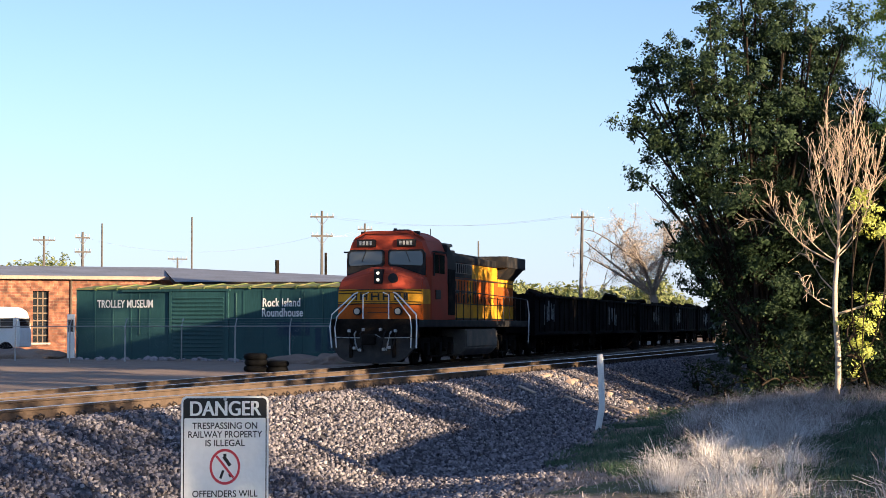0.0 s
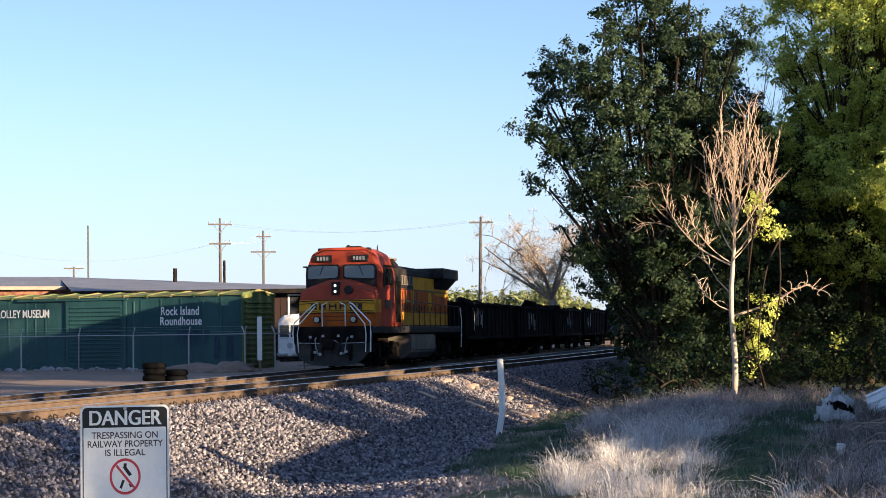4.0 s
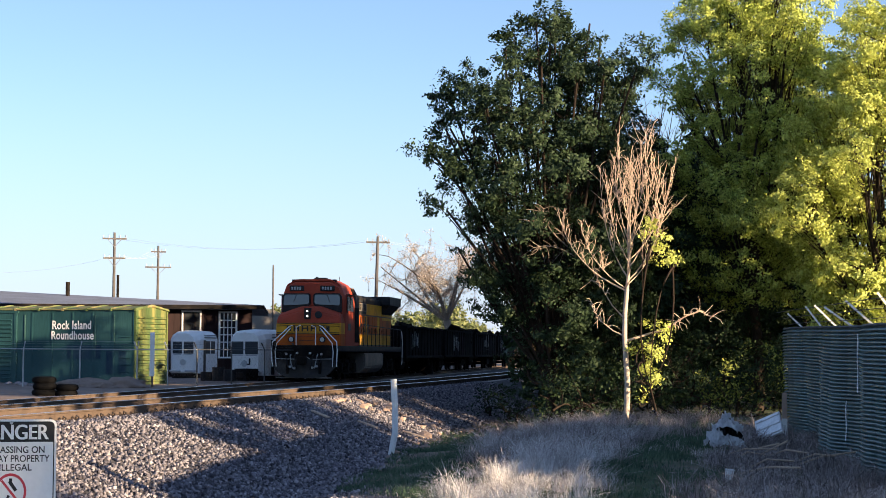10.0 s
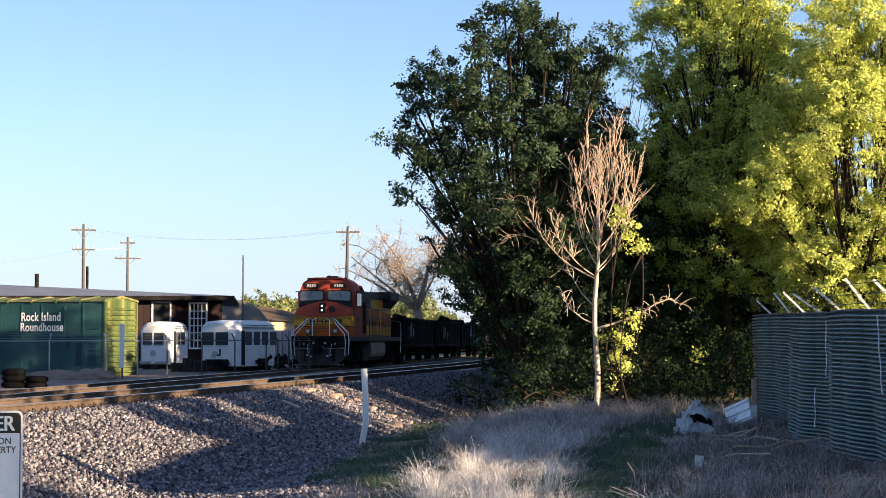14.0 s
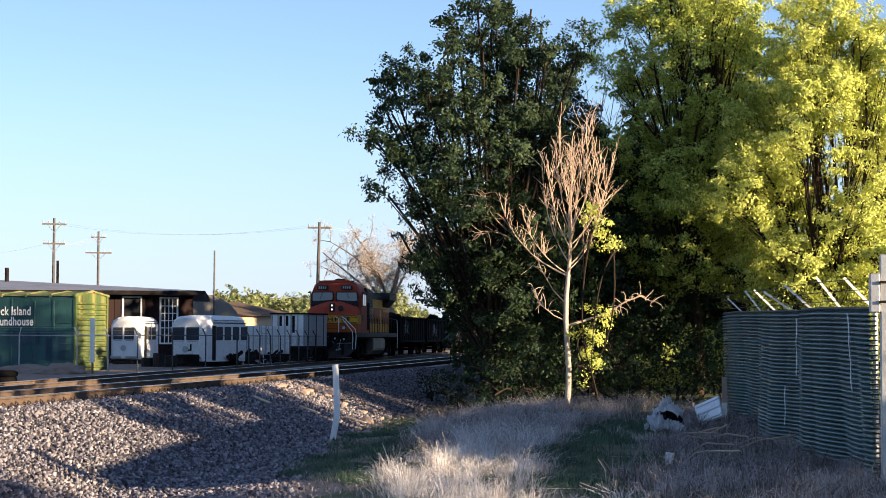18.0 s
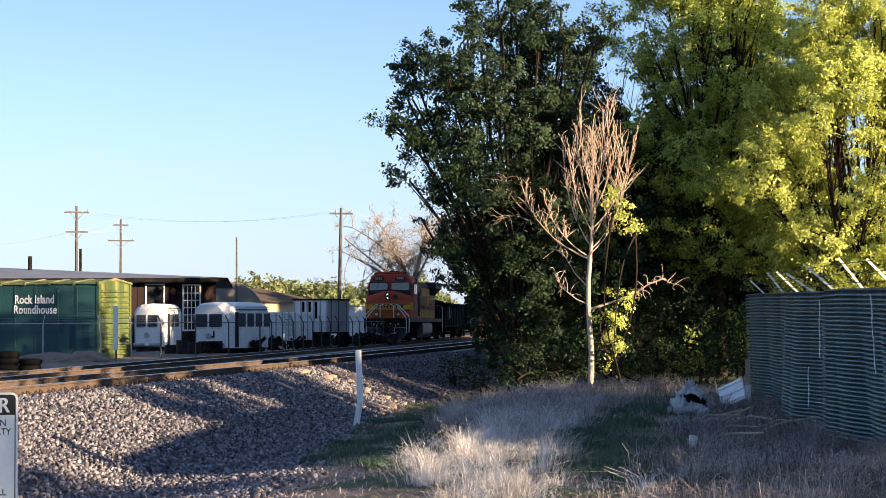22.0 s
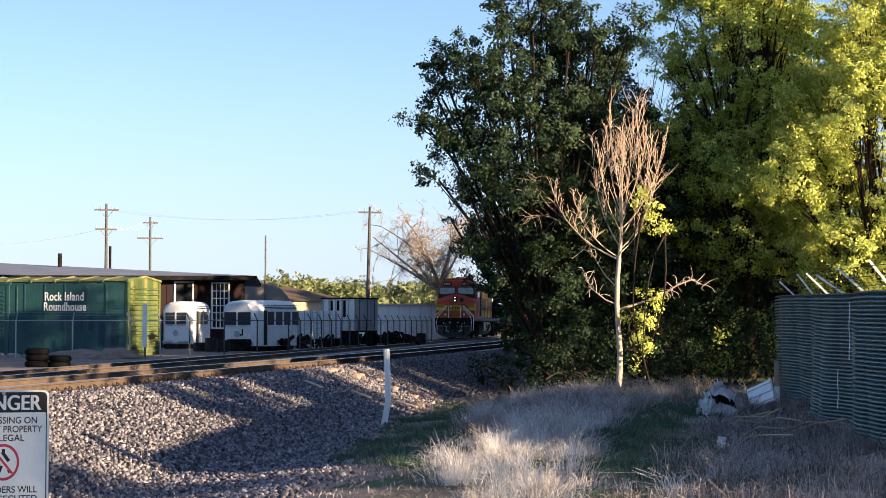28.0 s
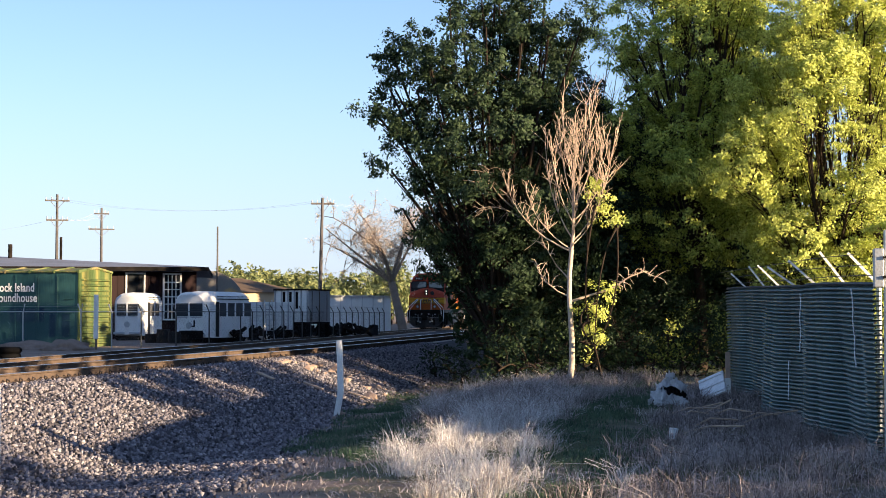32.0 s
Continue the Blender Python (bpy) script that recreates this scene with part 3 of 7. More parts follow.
                o.matrix_basis = Matrix.Translation((-line(y), y, top - 0.178)) @ Matrix.Rotation(turn, 4, "Z")
        y += 0.61 if singles else 0.9
        i += 1
    return t


build_track("near_track", near_line, RAIL_TOP_1, "near railway track, rusty rails on concrete ties", True)
build_track("far_track", far_line, RAIL_TOP_2, "far railway track that carries the train", False)


def stones(rng, n, px, py, size, jitter, name, parent=None, label="", lift=0.0):
    """Loose angular stones lying on the ground at the given places."""
    cube = np.array([[-1, -1, -1], [1, -1, -1], [1, 1, -1], [-1, 1, -1], [-1, -1, 1], [1, -1, 1], [1, 1, 1], [-1, 1, 1]], float) * 0.5
    faces = np.array([[4, 5, 6, 7], [0, 1, 5, 4], [1, 2, 6, 5], [2, 3, 7, 6], [3, 0, 4, 7]])
    v = cube[None] * (1 + rng.uniform(-jitter, jitter, (n, 8, 3)))
    q = rng.normal(size=(n, 4)) * np.array([1, 0.35, 0.35, 1])
    q /= np.linalg.norm(q, axis=1)[:, None]
    w, x, y, z = q.T
    R = np.stack([1 - 2 * (y * y + z * z), 2 * (x * y - z * w), 2 * (x * z + y * w), 2 * (x * y + z * w), 1 - 2 * (x * x + z * z), 2 * (y * z - x * w), 2 * (x * z - y * w), 2 * (y * z + x * w), 1 - 2 * (x * x + y * y)], -1).reshape(n, 3, 3)
    v = np.einsum("nij,nkj->nki", R, v * (size[:, None, None] * rng.uniform(0.6, 1.2, (n, 1, 3))))
    v += np.stack([px, py, ground_height(px, py) + size * rng.uniform(0.05, 0.75, n) + lift], -1)[:, None, :]
    f = faces[None] + (np.arange(n) * 8)[:, None, None]
    return soup(name, v.reshape(-1, 3), f.reshape(-1, 4), M["stone"], parent, "stuff", label)


def build_ballast():
    rng = np.random.default_rng(4)
    n = 108000
    y = 15 + 62 * rng.random(n) ** 1.25
    toe = np.interp(y, [15, 21, 29, 40, 50], [5.2, 5.5, 7.3, 8.9, 9.3])
    d = rng.uniform(4.6, 12.75, n)
    keep = (d > toe) | (rng.random(n) < np.clip((d - toe + 0.8) / 0.9, 0, 1) ** 2 * 0.6)
    y, d = y[keep], d[keep]
    b = 0.0004 * np.clip(y - 45, 0, 400) ** 2
    stones(rng, len(y), -(d + b), y, rng.uniform(0.024, 0.052, len(y)), 0.45, "ballast_stones", label="grey crushed stone ballast on the track shoulder")
    n = 9000
    y = 16 + 60 * rng.random(n) ** 1.2
    d = np.where(rng.random(n) < 0.75, rng.uniform(13.1, 14.35, n), rng.uniform(14.6, 16.2, n))
    stones(rng, n, -(d + 0.0004 * np.clip(y - 45, 0, 400) ** 2), y, rng.uniform(0.04, 0.07, n), 0.3, "ballast_stones", label="grey crushed stone between the rails")


build_ballast()


# ---- the train: parts are in the space of their vehicle, front towards -y, rail top at z 0 ----
def wheelset(parent, y, radius, gauge=0.72):
    bm = bmesh.new()
    for s in (-1, 1):
        disc(bm, (s * gauge, 0, 0), (1, 0, 0), radius, 0.12, 20)
        disc(bm, (s * (gauge - 0.08), 0, 0), (1, 0, 0), radius + 0.03, 0.03, 20)
        for k in range(5):
            a = 2 * math.pi * k / 5
            disc(bm, (s * (gauge + 0.06), 0.55 * radius * math.cos(a), 0.55 * radius * math.sin(a)), (1, 0, 0), radius * 0.12, 0.03, 8)
    disc(bm, (0, 0, 0), (1, 0, 0), 0.09, 2.1, 10)
    o = part("wheelset", bm, M["under"], parent)
    o.location = (0, y, radius)
    return o


def three_axle_truck(parent, y):
    bm = bmesh.new()
    for s in (-1, 1):
        prism(bm, [(-2.4, 0.62), (-2.1, 0.5), (-1.2, 0.5), (-0.9, 0.62), (0.9, 0.62), (1.2, 0.5), (2.1, 0.5), (2.4, 0.62), (2.4, 0.95), (-2.4, 0.95)], s * 1.12, s * 0.98, "x")
        for k in (-1.75, 0, 1.75):
            box(bm, s * 1.16 - 0.09, s * 1.16 + 0.09, k - 0.2, k + 0.2, 0.33, 0.78, bevel=0.03)
        for k in (-0.9, 0.9):
            for e in (-0.14, 0.14):
                tube(bm, [(s * 1.12, k + e, 0.6), (s * 1.12, k + e, 1.0)], 0.08, 8)
        tube(bm, [(s * 1.18, -1.4, 0.3), (s * 1.18, 1.4, 0.3)], 0.035, 6)
    box(bm, -0.98, 0.98, -0.35, 0.35, 0.6, 1.0)
    o = part("truck_frame", bm, M["under"], parent)
    o.location = (0, y, 0)
    return [wheelset(parent, y + k, 0.52) for k in (-1.75, 0, 1.75)]


def build_locomotive():
    L = empty("locomotive", pose(-far_line(59), 59, RAIL_TOP_2), "orange, red and yellow diesel freight locomotive, dusty, headlights lit", "locomotive")
    wheels = three_axle_truck(L, 4.9) + three_axle_truck(L, 18.1)
    # frame and walkway
    bm = boxes((-1.5, 1.5, 0.75, 21.9, 1.32, 1.58), bevel=0.02)
    part("walkway_deck", bm, M["black"], L)
    bm = boxes((-0.55, 0.55, 1.2, 21.5, 0.95, 1.32))
    part("underframe", bm, M["under"], L)
    # snow plough and pilot
    bm = bmesh.new()
    rows = []
    for i in range(13):      # a blade bent to a shallow V, hollow in height, its lower corners cut round
        x = -1.5 + 0.25 * i
        k = abs(x) / 1.5
        low = 0.13 + 0.5 * k ** 5
        line = [(x * (1 - 0.05 * (1 - h)), 0.1 + 0.34 * k + 0.16 * h * (2 - h), low + (0.98 - low) * h) for h in (0, 0.25, 0.5, 0.75, 1.0)]
        rows.append([bm.verts.new(c) for c in line + [(line[-1][0], 0.62, 0.98), (line[0][0], 0.62, low)]])
    for one, two in zip(rows, rows[1:]):
        for j in range(7):
            bm.faces.new((one[j], two[j], two[(j + 1) % 7], one[(j + 1) % 7]))
    bm.faces.new(rows[0])
    bm.faces.new(rows[-1][::-1])
    bmesh.ops.recalc_face_normals(bm, faces=bm.faces)
    part("pilot_plough", bm, M["plough"], L, "dusty dark pilot plough")
    bm = boxes((-1.5, 1.5, 0.5, 0.85, 0.95, 1.6), bevel=0.02)
    part("pilot_plate", bm, M["under"], L)
    bm = bmesh.new()
    box(bm, -0.14, 0.14, -0.1, 0.6, 0.78, 1.02, bevel=0.03)
    box(bm, -0.22, 0.24, -0.28, -0.02, 0.72, 1.08, bevel=0.06)
    part("coupler", bm, M["under"], L)
    for s in (-1, 1):
        for k in range(3):
            bm = bmesh.new()
            x = s * (0.42 + 0.2 * k)
            tube(bm, [(x, 0.48, 1.18), (x, 0.3, 1.1), (x - s * 0.05, 0.24, 0.8), (x - s * 0.12, 0.28, 0.5 + 0.05 * k), (x - s * 0.2, 0.34, 0.62)], 0.028, 6)
            part("air_hose", bm, M["black" if k != 1 else "mark"], L)
        bm = bmesh.new()
        disc(bm, (s * 0.72, 1.0, 1.86), (0, 1, 0), 0.14, 0.14, 14)
        ring = part("ditch_light", bm, M["black"], L)
        bm = bmesh.new()
        disc(bm, (s * 0.72, 0.92, 1.86), (0, 1, 0), 0.1, 0.03, 14)
        part("lens", bm, M["lamp_dim"], ring, "dusty ditch light lens")
        for k in range(4):      # steps beside the pilot
            bm = boxes((s * 1.14 - 0.28, s * 1.14 + 0.28, 0.72 - 0.03 * k, 0.98 - 0.03 * k, 0.45 + 0.3 * k, 0.49 + 0.3 * k))
            part("step", bm, M["black"], L)
    # nose: wide, three facets across, stepping back towards the windows
    def nose_ring(y_mid, y_side, z, z_side, w):
        return [(-w, y_side, z_side), (-0.42, y_mid, z), (0.42, y_mid, z), (w, y_side, z_side)]
    levels = [(1.02, 1.25, 1.58, 1.58, 1.5), (1.02, 1.25, 2.12, 2.12, 1.5), (1.06, 1.3, 2.62, 2.62, 1.5), (1.17, 1.44, 3.14, 2.9, 1.46), (1.42, 1.66, 3.36, 3.04, 1.42), (2.1, 2.12, 3.42, 3.08, 1.42)]
    bm = bmesh.new()
    rings = [[bm.verts.new(c) for c in nose_ring(*lv)] + [bm.verts.new((lv[4], 2.5, lv[3])), bm.verts.new((-lv[4], 2.5, lv[3]))] for lv in levels]
    for i, (a, c) in enumerate(zip(rings, rings[1:])):
        for k in range(6):
            q = bm.faces.new((a[k], a[(k + 1) % 6], c[(k + 1) % 6], c[k]))
            q.material_index = 0 if i == 1 else (2 if i == 0 else 1)
    bm.faces.new(rings[-1])
    bmesh.ops.recalc_face_normals(bm, faces=bm.faces)
    bmesh.ops.bevel(bm, geom=[e for e in bm.edges if e.calc_face_angle(0) > 0.12], offset=0.05, segments=2, affect="EDGES", material=-1)
    part("nose", bm, [M["yellow"], M["red"], M["orange"], M["black"]], L, "red nose over a yellow band with dark stripes")
    # dark stripes and the plain shape of the mark on the nose
    for z, h, w in ((2.60, 0.025, 0.60), (2.50, 0.02, 0.60), (2.2, 0.02, 0.60), (2.12, 0.03, 0.60), (1.98, 0.02, 0.5), (1.82, 0.02, 0.36)):
        bm = boxes((-w, w, 0.995 + max(0, z - 2.12) * 0.08, 1.02 + max(0, z - 2.12) * 0.08, z - h / 2, z + h / 2))
        part("stripe", bm, M["signblack"], L)
        for s in (-1, 1):
            if w > 0.5:
                bm = bmesh.new()
                o = max(0, z - 2.12) * 0.09
                tube(bm, [(s * 0.58, 1.005 + o, z), (s * 1.47, 1.225 + o, z - 0.03)], h / 2 + 0.004, 4)
                part("stripe", bm, M["signblack"], L)
    for x, w in ((-0.86, 0.2), (-0.5, 0.26), (-0.1, 0.3), (0.3, 0.26), (0.68, 0.22), (0.95, 0.14)):
        y = 1.0 + (max(abs(x), 0.58) - 0.58) * 0.25 + 0.016
        bm = bmesh.new()
        box(bm, x - w / 2, x - w / 2 + 0.06, y - 0.012, y + 0.012, 2.24, 2.47)
        box(bm, x + w / 2 - 0.06, x + w / 2, y - 0.012 + 0.02 * (abs(x) > 0.6), y + 0.012 + 0.02 * (abs(x) > 0.6), 2.24, 2.47)
        box(bm, x - w / 2 + 0.03, x + w / 2 - 0.03, y - 0.01, y + 0.012, 2.34, 2.4)
        part("mark_bar", bm, M["signblack"], L)
    # uncoupling lever, hose ends and the dusty edge of the plough
    bm = bmesh.new()
    tube(bm, [(-1.35, 0.42, 0.98), (-0.3, 0.36, 0.96), (-0.15, 0.3, 1.06), (0.15, 0.3, 1.06), (0.3, 0.36, 0.96), (1.35, 0.42, 0.98)], 0.018, 5)
    part("uncoupling_lever", bm, M["mark"], L)
    for x, z in ((-0.8, 1.2), (-0.62, 0.62), (-0.42, 0.55), (0.4, 0.58), (0.6, 0.64), (0.82, 1.2), (-0.3, 1.24), (0.3, 1.24)):
        part("hose_end", boxes((x - 0.05, x + 0.05, 0.24, 0.33, z - 0.05, z + 0.05), bevel=0.015), M["galv"], L)
    for x in (-0.75, 0.75):
        part("plough_bracket", boxes((x - 0.06, x + 0.06, 0.3, 0.4, 0.3, 0.95), bevel=0.01), M["under"], L)
    part("plough_edge", boxes((-1.28, 1.28, 0.3, 0.36, 0.1, 0.16)), M["tank"], L, "worn dusty lower edge")
    # headlights one above the other, and the small window of the nose door
    bm = boxes((-0.15, 0.15, 1.02, 1.4, 2.8, 3.3), bevel=0.03)
    hl = part("headlight_housing", bm, M["black"], L)
    for z in (2.93, 3.16):
        bm = bmesh.new()
        disc(bm, (0, 1.01, z), (0, 1, 0), 0.05, 0.03, 16)
        part("headlight", bm, M["lamp_lit"], hl, "lit headlight")
    bm = disc(bmesh.new(), (0.5, 1.16, 2.98), (0, 1, -0.2), 0.165, 0.16, 18)
    part("nose_door_window", bm, M["black"], L)
    # cab with raked windscreens
    cab = [(-1.52, 1.58), (-1.52, 3.75), (-1.3, 4.32), (-0.85, 4.55), (0.85, 4.55), (1.3, 4.32), (1.52, 3.75), (1.52, 1.58)]
    front = [(-1.44, 1.58), (-1.44, 3.7), (-1.24, 4.26), (-0.8, 4.48), (0.8, 4.48), (1.24, 4.26), (1.44, 3.7), (1.44, 1.58)]
    bm = bmesh.new()
    prism(bm, front, 2.12, 2.45, inset=cab)
    prism(bm, cab, 2.45, 4.75)
    part("cab", bm, M["red"], L, "red-orange cab body")
    bm = bmesh.new()
    prism(bm, [(-1.3, 4.33), (-0.86, 4.57), (0.86, 4.57), (1.3, 4.33), (1.2, 4.45), (0.8, 4.66), (-0.8, 4.66), (-1.2, 4.45)], 2.4, 4.8)
    part("cab_roof", bm, M["red"], L)
    for s in (-1, 1):
        bm = bmesh.new()
        prism(bm, [(s * 0.07, 3.5), (s * 0.16, 3.4), (s * 1.2, 3.12), (s * 1.4, 3.12), (s * 1.4, 3.86), (s * 1.3, 4.0), (s * 0.14, 4.0), (s * 0.07, 3.93)], 2.04, 2.16)
        w = part("windscreen", bm, M["black"], L, "windscreen in a black surround")
        bm = bmesh.new()
        prism(bm, [(s * 0.13, 3.56), (s * 0.2, 3.49), (s * 1.27, 3.44), (s * 1.32, 3.5), (s * 1.32, 3.84), (s * 1.25, 3.94), (s * 0.18, 3.94), (s * 0.13, 3.88)], 2.0, 2.05, inset=[(s * 0.13, 3.56), (s * 0.2, 3.49), (s * 1.27, 3.44), (s * 1.32, 3.5), (s * 1.32, 3.84), (s * 1.25, 3.94), (s * 0.18, 3.94), (s * 0.13, 3.88)])
        for v in bm.verts:
            if v.co.y < 2.03:
                v.co.y += 0.03 * (v.co.z - 3.44) / 0.5
        part("pane", bm, M["cabglass"], w)
        bm = bmesh.new()
        tube(bm, [(s * 0.7, 2.02, 3.98), (s * 0.86, 2.0, 3.58)], 0.012, 4)
        part("wiper", bm, M["black"], w)
        bm = boxes((s * 0.72 - 0.34, s * 0.72 + 0.34, 2.02, 2.3, 4.1, 4.36), bevel=0.03)
        nb = part("number_board", bm, M["black"], L)
        for k in range(4):      # plain bars in place of the road number
            bm = boxes((s * 0.72 - 0.24 + 0.125 * k, s * 0.72 - 0.16 + 0.125 * k, 2.005, 2.02, 4.16, 4.3))
            part("plain_bar", bm, M["mark"], nb)
        bm = boxes((s * 1.53 - 0.015, s * 1.53 + 0.015, 2.75, 3.4, 3.2, 3.85), (s * 1.53 - 0.015, s * 1.53 + 0.015, 3.55, 4.25, 3.2, 3.85))
        part("side_window", bm, M["glass"], L)
        bm = boxes((s * 1.55 - 0.02, s * 1.55 + 0.02, 2.66, 2.73, 3.1, 3.9), (s * 1.6 - 0.09, s * 1.6 + 0.09, 2.6, 4.4, 3.92, 3.97))
        part("window_shade", bm, M["black"], L)
        bm = boxes((s * 1.53 - 0.012, s * 1.53 + 0.012, 3.0, 3.7, 2.3, 2.62))
        part("number_patch", bm, M["signblack"], L)
    # hood behind the cab
    part("equipment_cabinet", boxes((-1.5, 1.5, 4.75, 6.3, 1.58, 2.9), bevel=0.04), M["red"], L)
    part("vent_cabinet", boxes((-1.5, 1.5, 4.75, 6.3, 2.9, 4.28), bevel=0.04), M["black"], L, "black ventilated cabinet behind the cab")
    for s in (-1, 1):
        part("cabinet_door", boxes((s * 1.505 - 0.02, s * 1.505 + 0.02, 4.95, 6.1, 1.75, 3.4), bevel=0.01), M["under"], L)
    bm = boxes((-1.05, 1.05, 6.3, 17.0, 1.58, 4.1), bevel=0.05)
    part("long_hood", bm, M["orange"], L, "orange long hood with louvred doors")
    bm = boxes((-1.06, 1.06, 6.3, 17.0, 4.1, 4.42), (-0.85, 0.85, 7.5, 16.5, 4.42, 4.55), (-0.5, 0.5, 9.6, 11.0, 4.55, 4.72), bevel=0.03)
    part("hood_roof", bm, M["black"], L)
    bm = boxes((-1.062, -1.05, 6.3, 17.0, 3.3, 4.08), (1.05, 1.064, 6.3, 11.5, 3.45, 4.08))
    part("dark_top_band", bm, M["black"], L)
    bm = boxes((-1.062, -1.05, 6.3, 17.0, 1.62, 2.3), (1.05, 1.062, 6.3, 17.0, 1.62, 2.3))
    part("yellow_band", bm, M["yellow"], L)
    bm = boxes((1.05, 1.064, 11.5, 16.9, 3.45, 4.08), (1.05, 1.064, 17.0, 20.6, 1.62, 2.3), (1.05, 1.064, 17.0, 20.6, 3.2, 3.6))
    part("yellow_band", bm, M["yellow"], L)
    for z in (2.31, 3.4, 1.64):
        part("pinstripe", boxes((1.05, 1.068, 6.3, 20.6, z - 0.03, z + 0.03)), M["signblack"], L)
    for s in (-1, 1):
        for k in range(12):      # hood doors
            y = 6.45 + 0.88 * k
            bm = boxes((s * 1.07 - 0.015, s * 1.07 + 0.015, y, y + 0.8, 2.32, 3.36), bevel=0.006)
            d = part("hood_door", bm, M["orange" if k % 5 else "yellow"], L)
            bm = boxes((s * 1.095 - 0.012, s * 1.095 + 0.012, y + 0.68, y + 0.73, 2.4, 2.6))
            part("latch", bm, M["black"], d)
        for k, (a, c) in enumerate(((8.2, 8.9), (9.3, 10.0), (10.4, 11.1), (11.5, 12.2))):      # the big letters along the hood, as plain bars
            bm = boxes((s * 1.1 - 0.006, s * 1.1 + 0.006, a, a + 0.16, 2.35, 3.3), (s * 1.1 - 0.006, s * 1.1 + 0.006, c - 0.16, c, 2.35, 3.3), (s * 1.1 - 0.006, s * 1.1 + 0.006, a, c, 2.75, 2.9))
            part("mark_bar", bm, M["signblack"], L)
    # radiator housing with its overhanging wings
    bm = bmesh.new()
    prism(bm, [(-1.05, 1.58), (-1.05, 3.55), (1.05, 3.55), (1.05, 1.58)], 17.0, 20.7)
    bmesh.ops.bevel(bm, geom=list(bm.edges), offset=0.03, segments=1, affect="EDGES")
    part("radiator_housing", bm, M["orange"], L)
    bm = bmesh.new()
    prism(bm, [(-1.05, 3.55), (-1.5, 4.1), (1.5, 4.1), (1.05, 3.55)], 17.0, 20.7)
    part("radiator_intake", bm, M["black"], L)
    bm = boxes((-1.56, 1.56, 16.6, 20.9, 4.1, 4.66), bevel=0.04)
    part("radiator_wing", bm, M["black"], L)
    part("louvre_panel", boxes((1.05, 1.09, 7.6, 11.4, 3.62, 4.08), bevel=0.01), M["tank"], L, "grey louvred panel under the hood roof")
    for k in range(9):
        part("louvre", boxes((1.09, 1.105, 7.75 + 0.4 * k, 7.82 + 0.4 * k, 3.66, 4.04)), M["under"], L)
    part("exhaust_outlet", boxes((-0.3, 0.8, 7.4, 8.7, 4.4, 4.86), (-0.36, 0.86, 7.3, 8.8, 4.78, 4.9), bevel=0.02), M["tank"], L, "sooty raised exhaust outlet")
    part("roof_whip", tube(bmesh.new(), [(0.4, 7.0, 4.4), (0.4, 7.0, 5.5)], 0.015, 5), M["black"], L)
    part("roof_box", boxes((-0.75, 0.75, 2.6, 3.9, 4.6, 4.68), bevel=0.03), M["red"], L)
    for x in (-0.95, 0.95):
        part("roof_beacon", boxes((x - 0.1, x + 0.1, 2.5, 2.75, 4.5, 4.66), bevel=0.03), M["black"], L)
    part("antenna", boxes((-0.05, 0.05, 3.2, 3.3, 4.66, 4.8), bevel=0.01), M["black"], L)
    part("air_horn", boxes((-0.3, 0.3, 4.0, 4.4, 4.6, 4.8), bevel=0.04), M["black"], L)
    # fuel tank
    bm = bmesh.new()
    prism(bm, [(-1.5, 1.25), (-1.5, 0.55), (-1.2, 0.25), (1.2, 0.25), (1.5, 0.55), (1.5, 1.25)], 8.3, 14.6)
    bmesh.ops.bevel(bm, geom=list(bm.edges), offset=0.06, segments=2, affect="EDGES")
    part("fuel_tank", bm, M["tank"], L, "dusty grey fuel tank")
    # handrails
    for s in (-1, 1):
        bm = bmesh.new()
        tube(bm, [(s * 1.48, 0.5, 0.62), (s * 1.52, 0.42, 1.35), (s * 1.48, 0.5, 1.75), (s * 0.75, 0.72, 2.45), (s * 0.62, 0.74, 2.5)], 0.026, 6)
        part("step_handrail", bm, M["railwhite"], L, "white painted step handrail")
        bm = bmesh.new()
        tube(bm, [(s * 1.3, 0.46, 0.62), (s * 1.34, 0.4, 1.3), (s * 1.28, 0.45, 1.68), (s * 0.68, 0.66, 2.38)], 0.022, 6)
        part("step_handrail", bm, M["railwhite"], L, "white painted step handrail")
        bm = bmesh.new()
        tube(bm, [(s * 0.45, 0.75, 1.6), (s * 0.45, 0.75, 2.42), (s * 0.25, 0.75, 2.5)], 0.022, 6)
        part("front_handrail", bm, M["railwhite"], L)
        bm = bmesh.new()
        tube(bm, [(s * 1.47, 5.0, 2.66), (s * 1.47, 21.6, 2.66)], 0.02, 5)
        part("walkway_handrail", bm, M["black"], L)
        for k in range(13):
            bm = bmesh.new()
            y = 5.2 + 1.36 * k
            tube(bm, [(s * 1.47, y, 1.56), (s * 1.47, y, 2.66)], 0.02, 5)
            part("stanchion", bm, M["black"], L)
        bm = bmesh.new()
        tube(bm, [(s * 1.5, 21.7, 2.6), (s * 1.52, 22.0, 1.9), (s * 1.5, 21.9, 0.6)], 0.024, 6)
        part("rear_handrail", bm, M["railwhite"], L)
    # the hood behind the cab is a short one: draw the rear parts forward
    for o in L.children_recursive:
        if o.type != "MESH":
            continue
        if o.location.y:
            o.location.y = 4.75 + (o.location.y - 4.75) * (0.87 if o.location.y > 4.75 else 1)
        else:
            for v in o.data.vertices:
                if v.co.y > 6.2 and v.co.z > 1.6:
                    v.co.z = 1.58 + (v.co.z - 1.58) * 0.86
                if v.co.y > 4.75:
                    v.co.y = 4.75 + (v.co.y - 4.75) * 0.87
    return L, wheels


